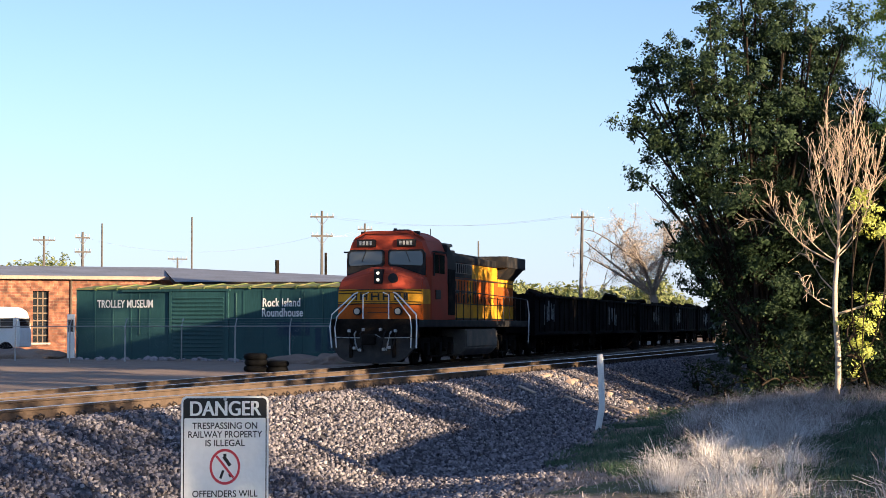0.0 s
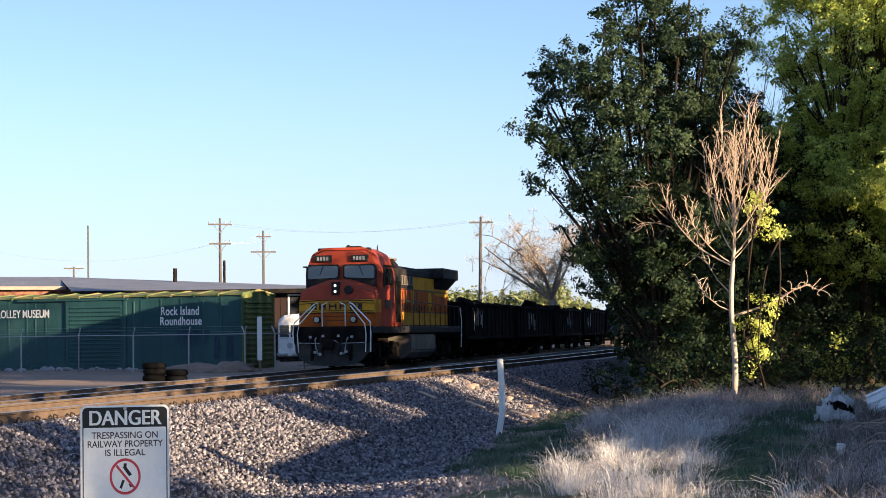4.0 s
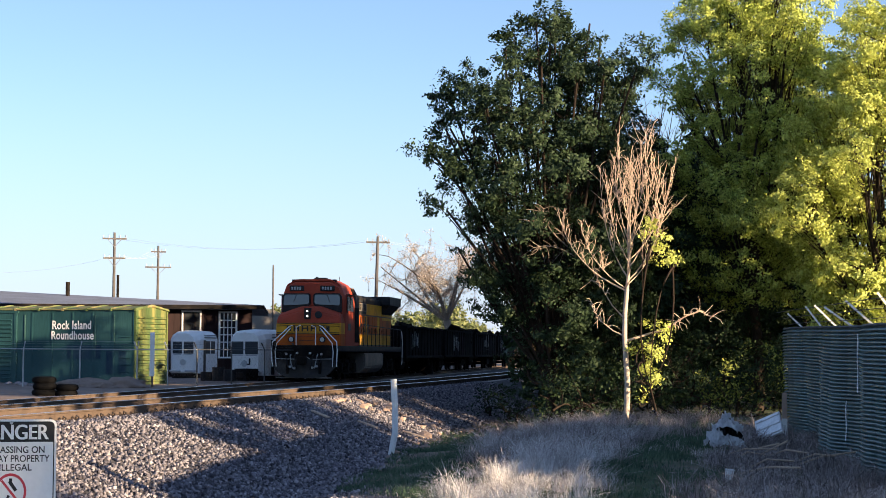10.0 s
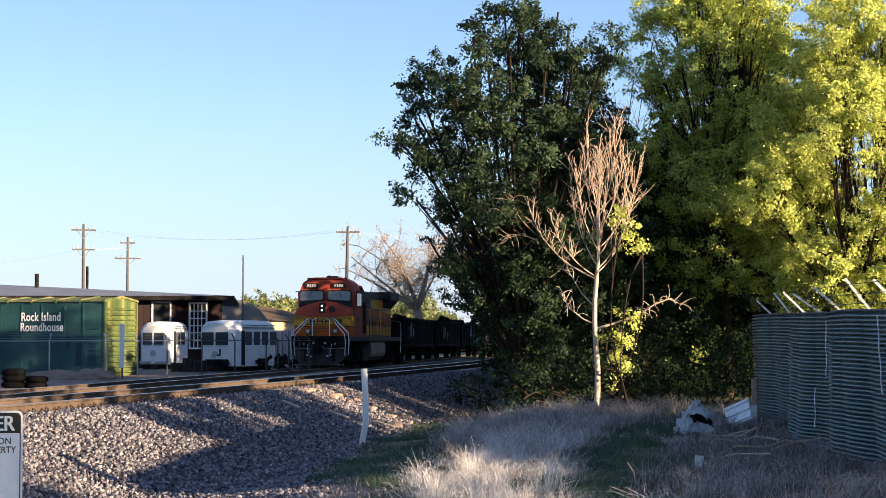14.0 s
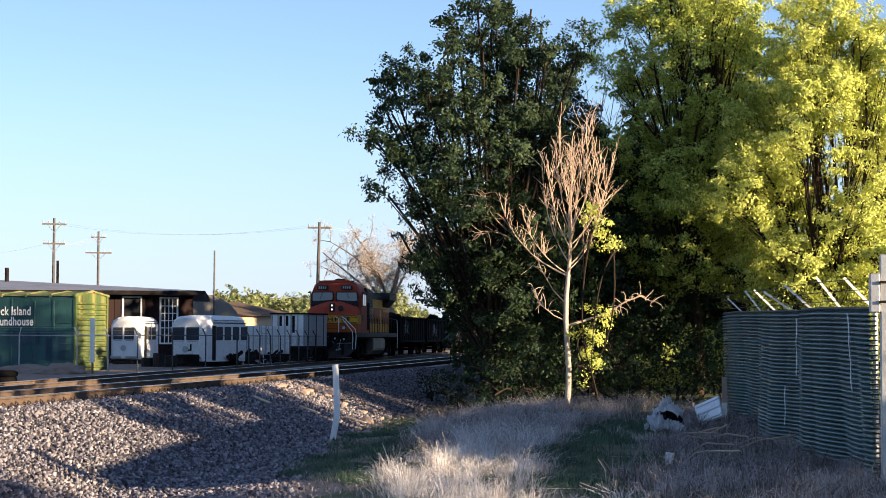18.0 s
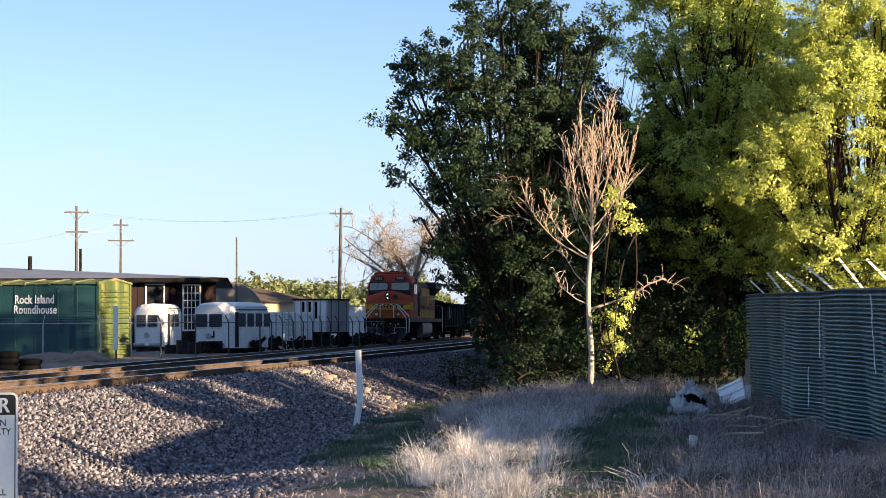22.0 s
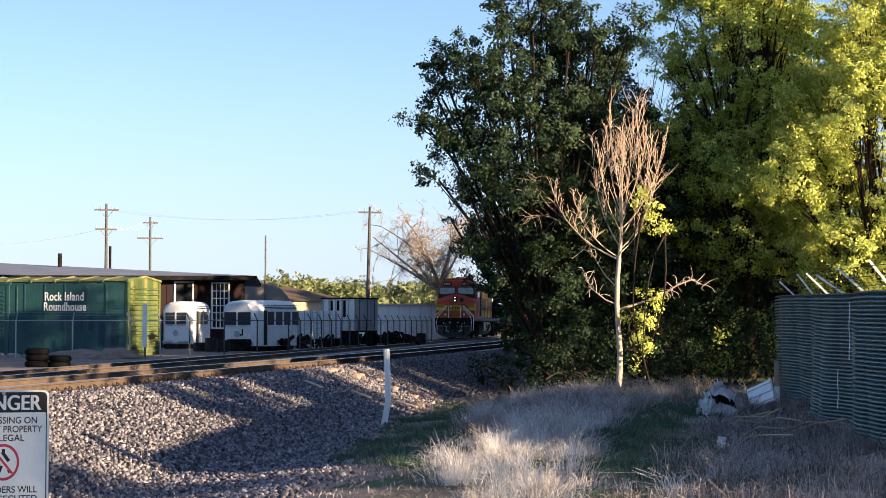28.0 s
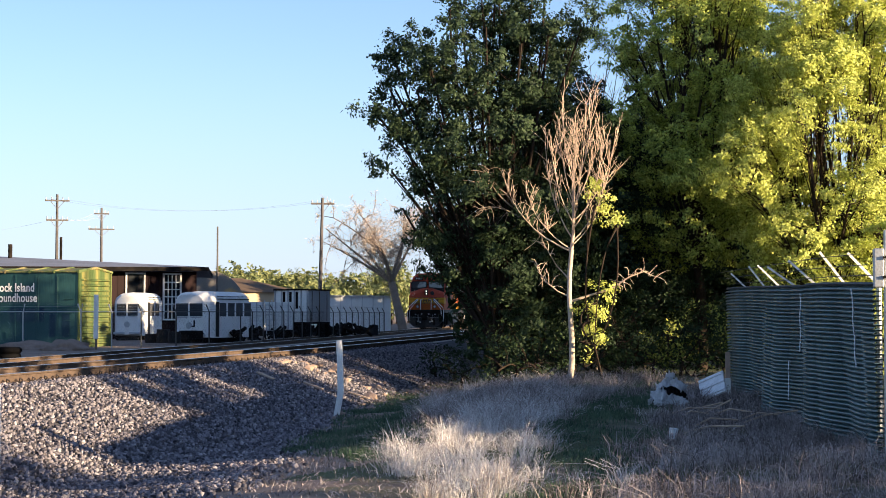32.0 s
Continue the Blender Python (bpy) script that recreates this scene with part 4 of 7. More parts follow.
def build_gondola(kind):
    g = empty("gondola_car", pose(-far_line(90), 90, RAIL_TOP_2), "dirty black steel gondola car loaded with scrap, graffiti on its side", "freight car", "gondola cars of the train")
    ln = 16.4
    bm = boxes((-1.48, 1.48, 0.6, ln - 0.6, 1.1, 1.24))
    part("floor", bm, M["gond"], g)
    for s in (-1, 1):
        bm = boxes((s * 1.5 - 0.03, s * 1.5 + 0.03, 0.5, ln - 0.5, 1.05, 2.72))
        side = part("side_wall", bm, M["gond"], g)
        for k in range(13):
            y = 0.6 + k * (ln - 1.2) / 12
            bm = bmesh.new()
            prism(bm, [(y - 0.09, 1.05), (y + 0.09, 1.05), (y + 0.07, 2.66), (y - 0.07, 2.66)], s * 1.53, s * 1.575, "x")
            part("side_rib", bm, M["gond"], side)
        bm = boxes((s * 1.55 - 0.08, s * 1.55 + 0.08, 0.5, ln - 0.5, 2.66, 2.78), (s * 1.54 - 0.05, s * 1.54 + 0.05, 0.5, ln - 0.5, 0.95, 1.1), bevel=0.015)
        part("top_chord", bm, M["gond"], g)
        rng = random.Random(kind * 7 + s)
        for k in range(9):      # faded painted marks, unreadable, as plain bars
            y = 3 + kind % 3 * 2.2 + k * 0.34
            z = 1.35 + rng.random() * 0.4
            bm = boxes((s * 1.535, s * 1.545, y, y + 0.07 + 0.12 * (k % 3 == 0), z, z + 0.5 + rng.random() * 0.5))
            part("plain_bar", bm, M["mark"], side)
    for y in (0.5, ln - 0.5):
        bm = boxes((-1.5, 1.5, y - 0.04, y + 0.04, 1.05, 2.78), (-1.5, 1.5, y - 0.09, y + 0.09, 1.5, 1.62), (-1.5, 1.5, y - 0.09, y + 0.09, 2.1, 2.22), bevel=0.01)
        part("end_wall", bm, M["gond"], g)
        for s in (-1, 1):
            bm = bmesh.new()
            d = -0.14 if y < 2 else 0.14
            for k in range(5):
                tube(bm, [(s * 1.1, y + d, 1.0 + 0.34 * k), (s * 1.5, y + d, 1.0 + 0.34 * k)], 0.015, 4)
            part("ladder", bm, M["gond"], g)
    bm = boxes((-0.3, 0.3, 0.2, ln - 0.2, 0.75, 1.1))
    part("centre_sill", bm, M["under"], g)
    for y in (-0.05, ln - 0.35):
        bm = boxes((-0.12, 0.12, y, y + 0.4, 0.72, 1.0), bevel=0.03)
        part("coupler", bm, M["under"], g)
    wheels = []
    for y in (2.3, ln - 2.3):
        bm = bmesh.new()
        for s in (-1, 1):
            prism(bm, [(-1.15, 0.55), (-0.6, 0.35), (0.6, 0.35), (1.15, 0.55), (1.15, 0.7), (0.4, 0.82), (-0.4, 0.82), (-1.15, 0.7)], s * 1.08, s * 0.96, "x")
            tube(bm, [(s * 1.03, -0.15, 0.4), (s * 1.03, -0.15, 0.75)], 0.07, 8)
            tube(bm, [(s * 1.03, 0.15, 0.4), (s * 1.03, 0.15, 0.75)], 0.07, 8)
        box(bm, -0.96, 0.96, -0.2, 0.2, 0.55, 0.95)
        part("truck_frame", bm, M["under"], g).location = (0, y, 0)
        wheels += [wheelset(g, y + k, 0.42) for k in (-0.86, 0.86)]
    # load
    rng = np.random.default_rng(kind)
    bm = bmesh.new()
    for k in range(70):
        x, y = rng.uniform(-1.3, 1.3), rng.uniform(0.8, ln - 0.8)
        m = Matrix.Translation((x, y, 2.42 + rng.uniform(0, 0.3) * (1 - abs(x) / 1.8))) @ Euler(rng.uniform(-0.6, 0.6, 3)).to_matrix().to_4x4()
        box(bm, -rng.uniform(0.1, 0.5), 0.3, -rng.uniform(0.2, 1.2), 0.5, -0.08, 0.06, m=m)
    box(bm, -1.45, 1.45, 0.6, ln - 0.6, 1.3, 2.45)
    load = part("scrap_load", bm, M["under"], g, "heap of dark scrap metal")
    load["kind"] = "stuff"
    return g, wheels


M["lamp_lit"] = glow_mat("headlight_glow", (1.0, 0.86, 0.62), 0.7)
M["lamp_dim"] = mat("lamp_lens", (0.5, 0.48, 0.42), 0.3, vary=0.2)
LOCO, LOCO_WHEELS = build_locomotive()
CARS = [build_gondola(k) for k in range(7)]


# ---- the yard beyond the tracks ----
YARD = 0.86


def frame_at(p, q, z=YARD):
    """A pose with x from p to q along the ground, y away from the viewer, and the distance p to q."""
    a, c = Vector((p.x, p.y, 0)), Vector((q.x, q.y, 0))
    return Matrix.Translation((a.x, a.y, z)) @ Matrix.Rotation(math.atan2(c.y - a.y, c.x - a.x), 4, "Z"), (c - a).length


M["streak"] = mat("washed_green_streak", (0.05, 0.11, 0.10), 0.7, vary=0.4, scale=3, vertical=True)
M["patch"] = mat("dark_blue_patch", (0.012, 0.035, 0.06), 0.6, vary=0.3)


def build_boxcar():
    m, ln = frame_at(spot(-11.15, 87.5), spot(-3.08, 80.5), YARD - 0.12)
    b = empty("boxcar", m, "old green boxcar body set on the ground, white lettering", "boxcar")
    h, w = 3.25, 3.1
    for y in (0.0, w - 0.06):
        part("side_wall", boxes((0, ln, y, y + 0.06, 0, h)), M["teal"], b)
    d0, d1 = ln * 0.375, ln * 0.58
    for k in range(15):      # panel seams
        x = 0.05 + k * (ln - 0.1) / 14
        if d0 - 0.2 < x < d1 + 0.2:
            continue
        part("panel_seam", boxes((x - 0.035, x + 0.035, -0.02, 0.0, 0.12, h - 0.1)), M["teal"], b)
    door = part("sliding_door", boxes((d0, d1, -0.07, -0.012, 0.1, h - 0.12), bevel=0.01), M["teal"], b, "green ribbed sliding door")
    for k in range(15):
        z = 0.3 + k * 0.18
        bm = bmesh.new()
        tube(bm, [(d0 + 0.12, -0.075, z), (d1 - 0.12, -0.075, z)], 0.045, 6)
        part("door_rib", bm, M["teal"], door)
    for x in (d0 - 0.06, d1 + 0.06):
        part("door_post", boxes((x - 0.06, x + 0.06, -0.09, 0.0, 0.05, h - 0.05)), M["teal"], b)
    part("door_track", boxes((d0 - 2.6, d1 + 0.2, -0.12, 0.0, h - 0.12, h - 0.02)), M["teal"], b)
    part("door_sill", boxes((d0 - 2.4, d1 + 0.2, -0.1, 0.0, 0.0, 0.1)), M["teal"], b)
    part("end_wall", boxes((0, 0.05, 0.06, w - 0.06, 0, h)), M["teal"], b)
    bm = boxes((ln - 0.05, ln, 0.06, w - 0.06, 0, h))
    prism(bm, [(0.0, h), (w, h), (w / 2, h + 0.17)], ln - 0.05, ln, "x")
    end = part("end_wall", bm, M["tealend"], b, "weathered corrugated end, its green yellowed for sunlight")
    for k in range(13):
        z = 0.18 + k * 0.225
        bm = bmesh.new()
        prism(bm, [(0.1, z), (w - 0.1, z), (w - 0.16, z + 0.11), (0.16, z + 0.11)], ln, ln + 0.07, "x", [(0.2, z + 0.03), (w - 0.2, z + 0.03), (w - 0.2, z + 0.08), (0.2, z + 0.08)])
        part("end_rib", bm, M["tealend"], end)
    for y0, y1 in ((-0.03, 0.1), (w - 0.1, w + 0.03)):
        part("corner_post", boxes((ln - 0.02, ln + 0.05, y0, y1, 0, h)), M["tealend"], b)
    for k in range(12):      # roof sheets with raised seams
        x0, x1 = -0.05 + k * (ln + 0.1) / 12, -0.05 + (k + 1) * (ln + 0.1) / 12
        bm = bmesh.new()
        prism(bm, [(-0.08, h), (w / 2, h + 0.17), (w + 0.08, h), (w + 0.08, h + 0.05), (w / 2, h + 0.22), (-0.08, h + 0.05)], x0 + 0.05, x1 - 0.02, "x")
        prism(bm, [(-0.1, h - 0.04), (w / 2, h + 0.2), (w + 0.1, h), (w + 0.1, h + 0.09), (w / 2, h + 0.27), (-0.1, h + 0.09)], x1 - 0.06, x1 + 0.02, "x")
        part("roof_sheet", bm, M["teallid"], b, "mossy rust-streaked roof sheet")
    flat = Matrix.Rotation(radians(90), 4, "X")
    words("lettering", "TROLLEY MUSEUM", 0.50, M["letter"], b, Matrix.Translation((2.66, -0.03, h - 0.68)) @ flat, "white condensed capitals", 1.0, 0.72, 0.014)
    words("lettering", "Rock Island", 0.52, M["letter"], b, Matrix.Translation((ln - 3.0, -0.03, h - 0.66)) @ flat, "white letters", 1.06, 0.74, 0.018)
    words("lettering", "Roundhouse", 0.52, M["letter"], b, Matrix.Translation((ln - 2.96, -0.03, h - 1.1)) @ flat, "white letters", 1.06, 0.74, 0.018)
    part("paint_patch", boxes((ln - 3.2, ln - 1.6, -0.012, -0.004, 1.15, 1.75)), M["patch"], b, "repainted dark blue patch")
    for x in (ln - 1.35, ln - 0.75):
        part("paint_patch", boxes((x, x + 0.35, -0.012, -0.004, 0.5, 1.5)), M["patch"], b, "repainted dark patch")
    for x in (ln - 5.3, ln - 1.9, ln - 1.0, 3.4):
        part("streak", boxes((x, x + 0.05, -0.03, -0.004, 1.2, h - 0.2)), M["streak"], b)
    for k in range(7):
        part("grab_iron", tube(bmesh.new(), [(ln - 0.62, -0.06, 0.3 + k * 0.3), (ln - 0.16, -0.06, 0.3 + k * 0.3)], 0.014, 4), M["teal"], b)


build_boxcar()


def window(parent, x0, x1, z0, z1, cols, rows, y=0.0, whole=False):
    w = part("window", boxes((x0, x1, y - 0.02, y + 0.06, z0, z1)), M["glass"], parent, "dark window pane")
    t = 0.09
    bm = boxes((x0 - t, x0, y - 0.09, y + 0.05, z0 - t, z1 + t), (x1, x1 + t, y - 0.09, y + 0.05, z0 - t, z1 + t), (x0, x1, y - 0.09, y + 0.05, z1, z1 + t), (x0, x1, y - 0.1, y + 0.05, z0 - t, z0))
    part("window_frame", bm, M["white"], w, "white wooden window frame")
    for k in range(1, cols):
        x = x0 + (x1 - x0) * k / cols
        part("glazing_bar", boxes((x - 0.025, x + 0.025, y - 0.05, y - 0.02, z0, z1)), M["white"], w)
    for k in range(1, rows):
        z = z0 + (z1 - z0) * k / rows
        part("glazing_bar", boxes((x0, x1, y - 0.05, y - 0.02, z - 0.025, z + 0.025)), M["white"], w)
    return w


def build_roundhouse():
    # brick part
    m, ln = frame_at(spot(-16.5, 104), spot(-7.5, 107))
    b = empty("brick_building", m, "old red brick workshop with a low roof, sunlit", "building")
    top = EYE + 105 * math.tan(radians(1.5)) - YARD
    def xat(bearing):
        return (spot(bearing, 105) - m.translation).length
    bm = bmesh.new()
    wins = [(xat(-12.46), xat(-11.98))]
    cur = 0.0
    for a, c in wins:
        box(bm, cur, a, 0, 0.4, -0.3, top)
        box(bm, a, c, 0, 0.4, -0.3, 0.55)
        box(bm, a, c, 0, 0.4, 3.4, top)
        cur = c
    box(bm, cur, ln, 0, 0.4, -0.3, top)
    part("wall", bm, M["brick"], b)
    for a, c in wins:
        w = part("window", boxes((a, c, 0.2, 0.26, 0.55, 3.4)), M["glass"], b, "tall boarded window with many panes")
        for k in range(1, 3):
            x = a + (c - a) * k / 3
            part("glazing_bar", boxes((x - 0.03, x + 0.03, 0.15, 0.2, 0.55, 3.4)), M["wood"], w)
        for k in range(1, 7):
            z = 0.55 + 2.85 * k / 7
            part("glazing_bar", boxes((a, c, 0.15, 0.2, z - 0.03, z + 0.03)), M["wood"], w)
        part("sill", boxes((a - 0.1, c + 0.1, -0.08, 0.3, 0.45, 0.55)), M["concrete"], w)
        part("lintel", boxes((a - 0.15, c + 0.15, -0.05, 0.1, 3.4, 3.62)), M["brick"], w)
    for bearing in (-14.3, -11.3):
        x = xat(bearing)
        part("downpipe", boxes((x - 0.05, x + 0.05, -0.12, -0.02, -0.2, top - 0.1), bevel=0.01), M["railside"], b)
    bm = bmesh.new()
    prism(bm, [(-0.35, top), (8.0, top + 0.85), (18, top + 0.2), (18, top), (8, top + 0.6), (-0.35, top - 0.14)], -1, ln + 0.6, "x")
    part("roof", bm, M["roofgrey"], b, "low grey roof")
    # pink sunlight on the fascia is put in through the tan rock colour
    part("fascia", boxes((-1, ln + 0.6, -0.42, -0.35, top - 0.14, top + 0.05)), M["rock"], b, "fascia board coloured pinkish for low sunlight")
    # maroon wing
    m, ln = frame_at(spot(-8.0, 101), spot(0.46, 106))
    w = empty("maroon_building", m, "dark maroon boarded workshop wing with a wide grey roof", "building")
    top = EYE + 105 * math.tan(radians(1.33)) - YARD
    def xa(bearing):
        return (spot(bearing, 105.2) - m.translation).length
    part("wall", boxes((0, ln, 0, 0.25, -0.3, top), (ln - 0.25, ln, 0.25, 12, -0.3, top)), M["maroon"], w)
    for k in range(int(ln / 0.6)):
        part("batten", boxes((k * 0.6, k * 0.6 + 0.05, -0.025, 0.0, -0.3, top)), M["maroon"], w)
    window(w, xa(-1.82), xa(-1.24), EYE + 105 * math.tan(radians(0.55)) - YARD, EYE + 105 * math.tan(radians(1.15)) - YARD, 1, 1)
    window(w, xa(-0.52), xa(0.02), EYE + 105 * math.tan(radians(-0.2)) - YARD, EYE + 105 * math.tan(radians(1.14)) - YARD, 4, 6)
    inv = m.inverted()
    def loc(bearing, dist, rise):
        return inv @ spot(bearing, dist, rise=rise)
    e0, e1 = loc(-8.2, 99.6, 1.36), loc(0.82, 105, 1.38)
    rid, back = loc(-8.6, 116, 1.80), loc(0.95, 121, 1.15)
    bm = bmesh.new()
    up = [bm.verts.new(p) for p in (e0, e1, back, rid)]
    dn = [bm.verts.new(p - Vector((0, 0, 0.22))) for p in (e0, e1, back, rid)]
    bm.faces.new((up[0], up[1], up[3]))
    bm.faces.new((up[1], up[2], up[3]))
    bm.faces.new((dn[0], dn[3], dn[2], dn[1]))
    for k in range(4):
        bm.faces.new((up[k], dn[k], dn[(k + 1) % 4], up[(k + 1) % 4])).material_index = 1
    bmesh.ops.recalc_face_normals(bm, faces=bm.faces)
    part("roof", bm, [M["roofgrey"], M["under"]], w, "wide low grey roof with a dark edge")
    for bearing, r0, r1, s in ((-5.1, 1.55, 2.03, 0.28), (-3.61, 1.5, 2.26, 0.18)):
        p, q = loc(bearing, 110, r0), loc(bearing, 110, r1)
        bm = bmesh.new()
        tube(bm, [p, q], s * 0.45, 10)
        part("flue", bm, M["under"], w)


build_roundhouse()


def build_tram(name, bearing0, bearing1, dist0, dist1, rise_top, depth_len, label):
    """A streamlined tram body: x across its front, y along it, away from the viewer."""
    m, wd = frame_at(spot(bearing0, dist0), spot(bearing1, dist1), YARD - 0.15)
    t = empty(name, m, label, "tram")
    h = EYE + dist0 * math.tan(radians(rise_top)) - YARD + 0.15
    prof = [(0.0, 0.35), (0.0, h * 0.82), (0.12, h * 0.92), (0.35, h * 0.98), (wd / 2, h), (wd - 0.35, h * 0.98), (wd - 0.12, h * 0.92), (wd, h * 0.82), (wd, 0.35)]
    nose = [(0.3, 0.4), (0.25, h * 0.78), (0.35, h * 0.86), (0.55, h * 0.92), (wd / 2, h * 0.94), (wd - 0.55, h * 0.92), (wd - 0.35, h * 0.86), (wd - 0.25, h * 0.78), (wd - 0.3, 0.4)]
    mid = [(0.08, 0.36), (0.06, h * 0.81), (0.18, h * 0.905), (0.42, h * 0.965), (wd / 2, h * 0.985), (wd - 0.42, h * 0.965), (wd - 0.18, h * 0.905), (wd - 0.06, h * 0.81), (wd - 0.08, 0.36)]
    bm = bmesh.new()
    prism(bm, nose, -0.75, -0.4, inset=mid)
    prism(bm, mid, -0.4, 0.1, inset=prof)
    prism(bm, prof, 0.1, depth_len)
    part("body", bm, M["white"], t, "white painted body with grime")
    part("skirt", boxes((0.15, wd - 0.15, -0.4, depth_len - 0.3, 0.0, 0.4)), M["under"], t)
    part("destination_sign", boxes((wd * 0.3, wd * 0.7, -0.72, -0.55, h * 0.805, h * 0.865), bevel=0.02), M["signblack"], t)
    for s in (0, 1):
        x0 = 0.3 if s == 0 else wd / 2 + 0.03
        part("windscreen", boxes((x0, x0 + wd / 2 - 0.33, -0.775, -0.7, h * 0.53, h * 0.77), bevel=0.02), M["cabglass"], t)
    n = int(depth_len / 0.8)
    for k in range(n):
        y = 0.35 + k * 0.8
        for x in (-0.012, wd - 0.012):
            part("side_window", boxes((x, x + 0.024, y, y + 0.62, h * 0.53, h * 0.78)), M["tramglass"], t)
    for x in (-0.02, wd - 0.005):
        part("trim_line", boxes((x, x + 0.025, 0.1, depth_len, h * 0.845, h * 0.86)), M["signblack"], t)
        part("trim_line", boxes((x, x + 0.025, 0.1, depth_len, h * 0.895, h * 0.905)), M["signblack"], t)
    bm = bmesh.new()
    disc(bm, (wd / 2, -0.76, h * 0.36), (0, 1, 0), 0.16, 0.06, 14)
    part("headlamp", bm, M["galv"], t)
    for x in (0.45, wd - 0.45):
        part("bumper", boxes((x - 0.3, x + 0.3, -0.85, -0.7, 0.42, 0.55), bevel=0.03), M["galv"], t)
    for s in (0, 1):
        x0 = 0.36 if s == 0 else wd / 2 + 0.1
        part("sill_shadow_gap", boxes((x0, x0 + wd / 2 - 0.46, -0.79, -0.74, h * 0.505, h * 0.52)), M["galv"], t)
    part("centre_post", boxes((wd / 2 - 0.04, wd / 2 + 0.04, -0.8, -0.72, h * 0.5, h * 0.79)), M["white"], t)
    if depth_len > 3:
        part("plain_mark", boxes((wd * 0.62, wd * 0.66, -0.765, -0.74, h * 0.34, h * 0.46), (wd * 0.55, wd * 0.66, -0.765, -0.74, h * 0.33, h * 0.36)), M["black"], t)
    for y in (0.9, depth_len - 0.9):
        for x in (0.02, wd - 0.14):
            part("wheel_arch", disc(bmesh.new(), (x + 0.06, y, 0.55), (1, 0, 0), 0.42, 0.14, 16), M["under"], t)
    part("door", boxes((wd - 0.01, wd + 0.02, 0.0, 0.3, 0.4, h * 0.8)), M["signblack"], t)
    return t


build_tram("streetcar", -1.95, -1.0, 100, 99.4, 0.60, 2.2, "old white streetcar body with large windows, grimy")
build_tram("streetcar", -0.07, 1.05, 92.5, 91.4, 0.64, 3.2, "white streamlined streetcar with a rounded front")


def chain_fence(name, places, z0, height, label, spacing, lean=0.0, arm=0.35, mesh_step=0.16, dark=False):
    """Posts with outward arms, a top rail, barbed strands and wire mesh between the given places."""
    f = empty(name, Matrix.Identity(4), label, "fence")
    wires = bmesh.new()
    for p, q in zip(places, places[1:]):
        ln = (q - p).length
        n = max(1, round(ln / spacing))
        side = Vector((-(q - p).y, (q - p).x, 0)).normalized()
        for k in range(n + 1):
            c = p.lerp(q, k / n)
            bm = bmesh.new()
            tube(bm, [(c.x, c.y, z0 - 0.2), (c.x, c.y, z0 + height), (c.x + side.x * arm * 0.5, c.y + side.y * arm * 0.5, z0 + height + arm * 0.9)], 0.032, 6)
            part("post", bm, M["wire" if dark else "galv"], f)
        bm = bmesh.new()
        tube(bm, [(p.x, p.y, z0 + height), (q.x, q.y, z0 + height)], 0.022, 6)
        part("top_rail", bm, M["wire" if dark else "galv"], f)
        for k in range(3):
            o = side * arm * 0.5 * (k + 1) / 3
            tube(wires, [(p.x + o.x, p.y + o.y, z0 + height + arm * 0.3 * (k + 1)), (q.x + o.x, q.y + o.y, z0 + height + arm * 0.3 * (k + 1))], 0.003, 3, caps=False)
        u = (q - p).normalized()
        k = -height
        while k < ln:      # two families of slanting wires
            for s in (1, -1):
                a0, a1 = (k, k + height) if s > 0 else (k + height, k)
                lo, hi = max(0, min(a0, a1)), min(ln, max(a0, a1))
                if hi - lo > 0.05:
                    za = (lo - a0) / (a1 - a0) * height
                    zb = (hi - a0) / (a1 - a0) * height
                    pa, pb = p + u * lo, p + u * hi
                    tube(wires, [(pa.x, pa.y, z0 + za), (pb.x, pb.y, z0 + zb)], 0.0013, 3, caps=False)
            k += mesh_step
    part("wire_mesh", wires, M["wire" if dark else "galv"], f, "diamond wire mesh with barbed strands")["kind"] = "stuff"
    return f


def build_yard_fence():
    near = [spot(-14.5, 83.5), spot(-8, 79.0), spot(-3.0, 76.2), spot(-1.2, 79.0)]
    chain_fence("chain_link_fence", near, YARD, 1.45, "galvanised chain-link fence with angled post tops", 2.35)
    far = [spot(-1.2, 79.0), spot(1.8, 85), spot(4.2, 104), spot(6.2, 130)]
    chain_fence("chain_link_fence", far, YARD, 1.46, "dark rusty chain-link fence along the yard", 2.4, dark=True, mesh_step=0.22)


build_yard_fence()


def utility_pole(bearing, dist, rises, arms, label, lean=0.0, group="utility poles"):
    top = EYE + dist * math.tan(radians(rises[0]))
    p = spot(bearing, dist, YARD - 0.3)
    e = empty("utility_pole", Matrix.Translation(p), label, "utility pole", group)
    bm = bmesh.new()
    tube(bm, [(0, 0, 0), (lean * 0.5, 0, (top - p.z) * 0.5), (lean, 0, top - p.z)], 0.19, 8, radius_end=0.11)
    part("pole", bm, M["pine"], e)
    for rise, half in arms:
        z = EYE + dist * math.tan(radians(rise)) - p.z
        turn = Matrix.Rotation(radians(TRACK_TURN - bearing + 8), 4, "Z")
        arm = part("crossarm", boxes((-half + lean, half + lean, -0.14, -0.02, z - 0.07, z + 0.07)), M["pine"], e)
        arm.matrix_basis = turn
        for x in (-half * 0.92, -half * 0.45, half * 0.45, half * 0.92):
            bm = bmesh.new()
            tube(bm, [(x + lean, -0.08, z + 0.07), (x + lean, -0.08, z + 0.3)], 0.05, 6)
            part("insulator", bm, M["galv"], arm)
        bm = bmesh.new()
        for s in (-1, 1):
            tube(bm, [(lean, -0.1, z - 0.75), (lean + s * half * 0.55, -0.1, z - 0.06)], 0.025, 4)
        part("brace", bm, M["galv"], arm)
    return e


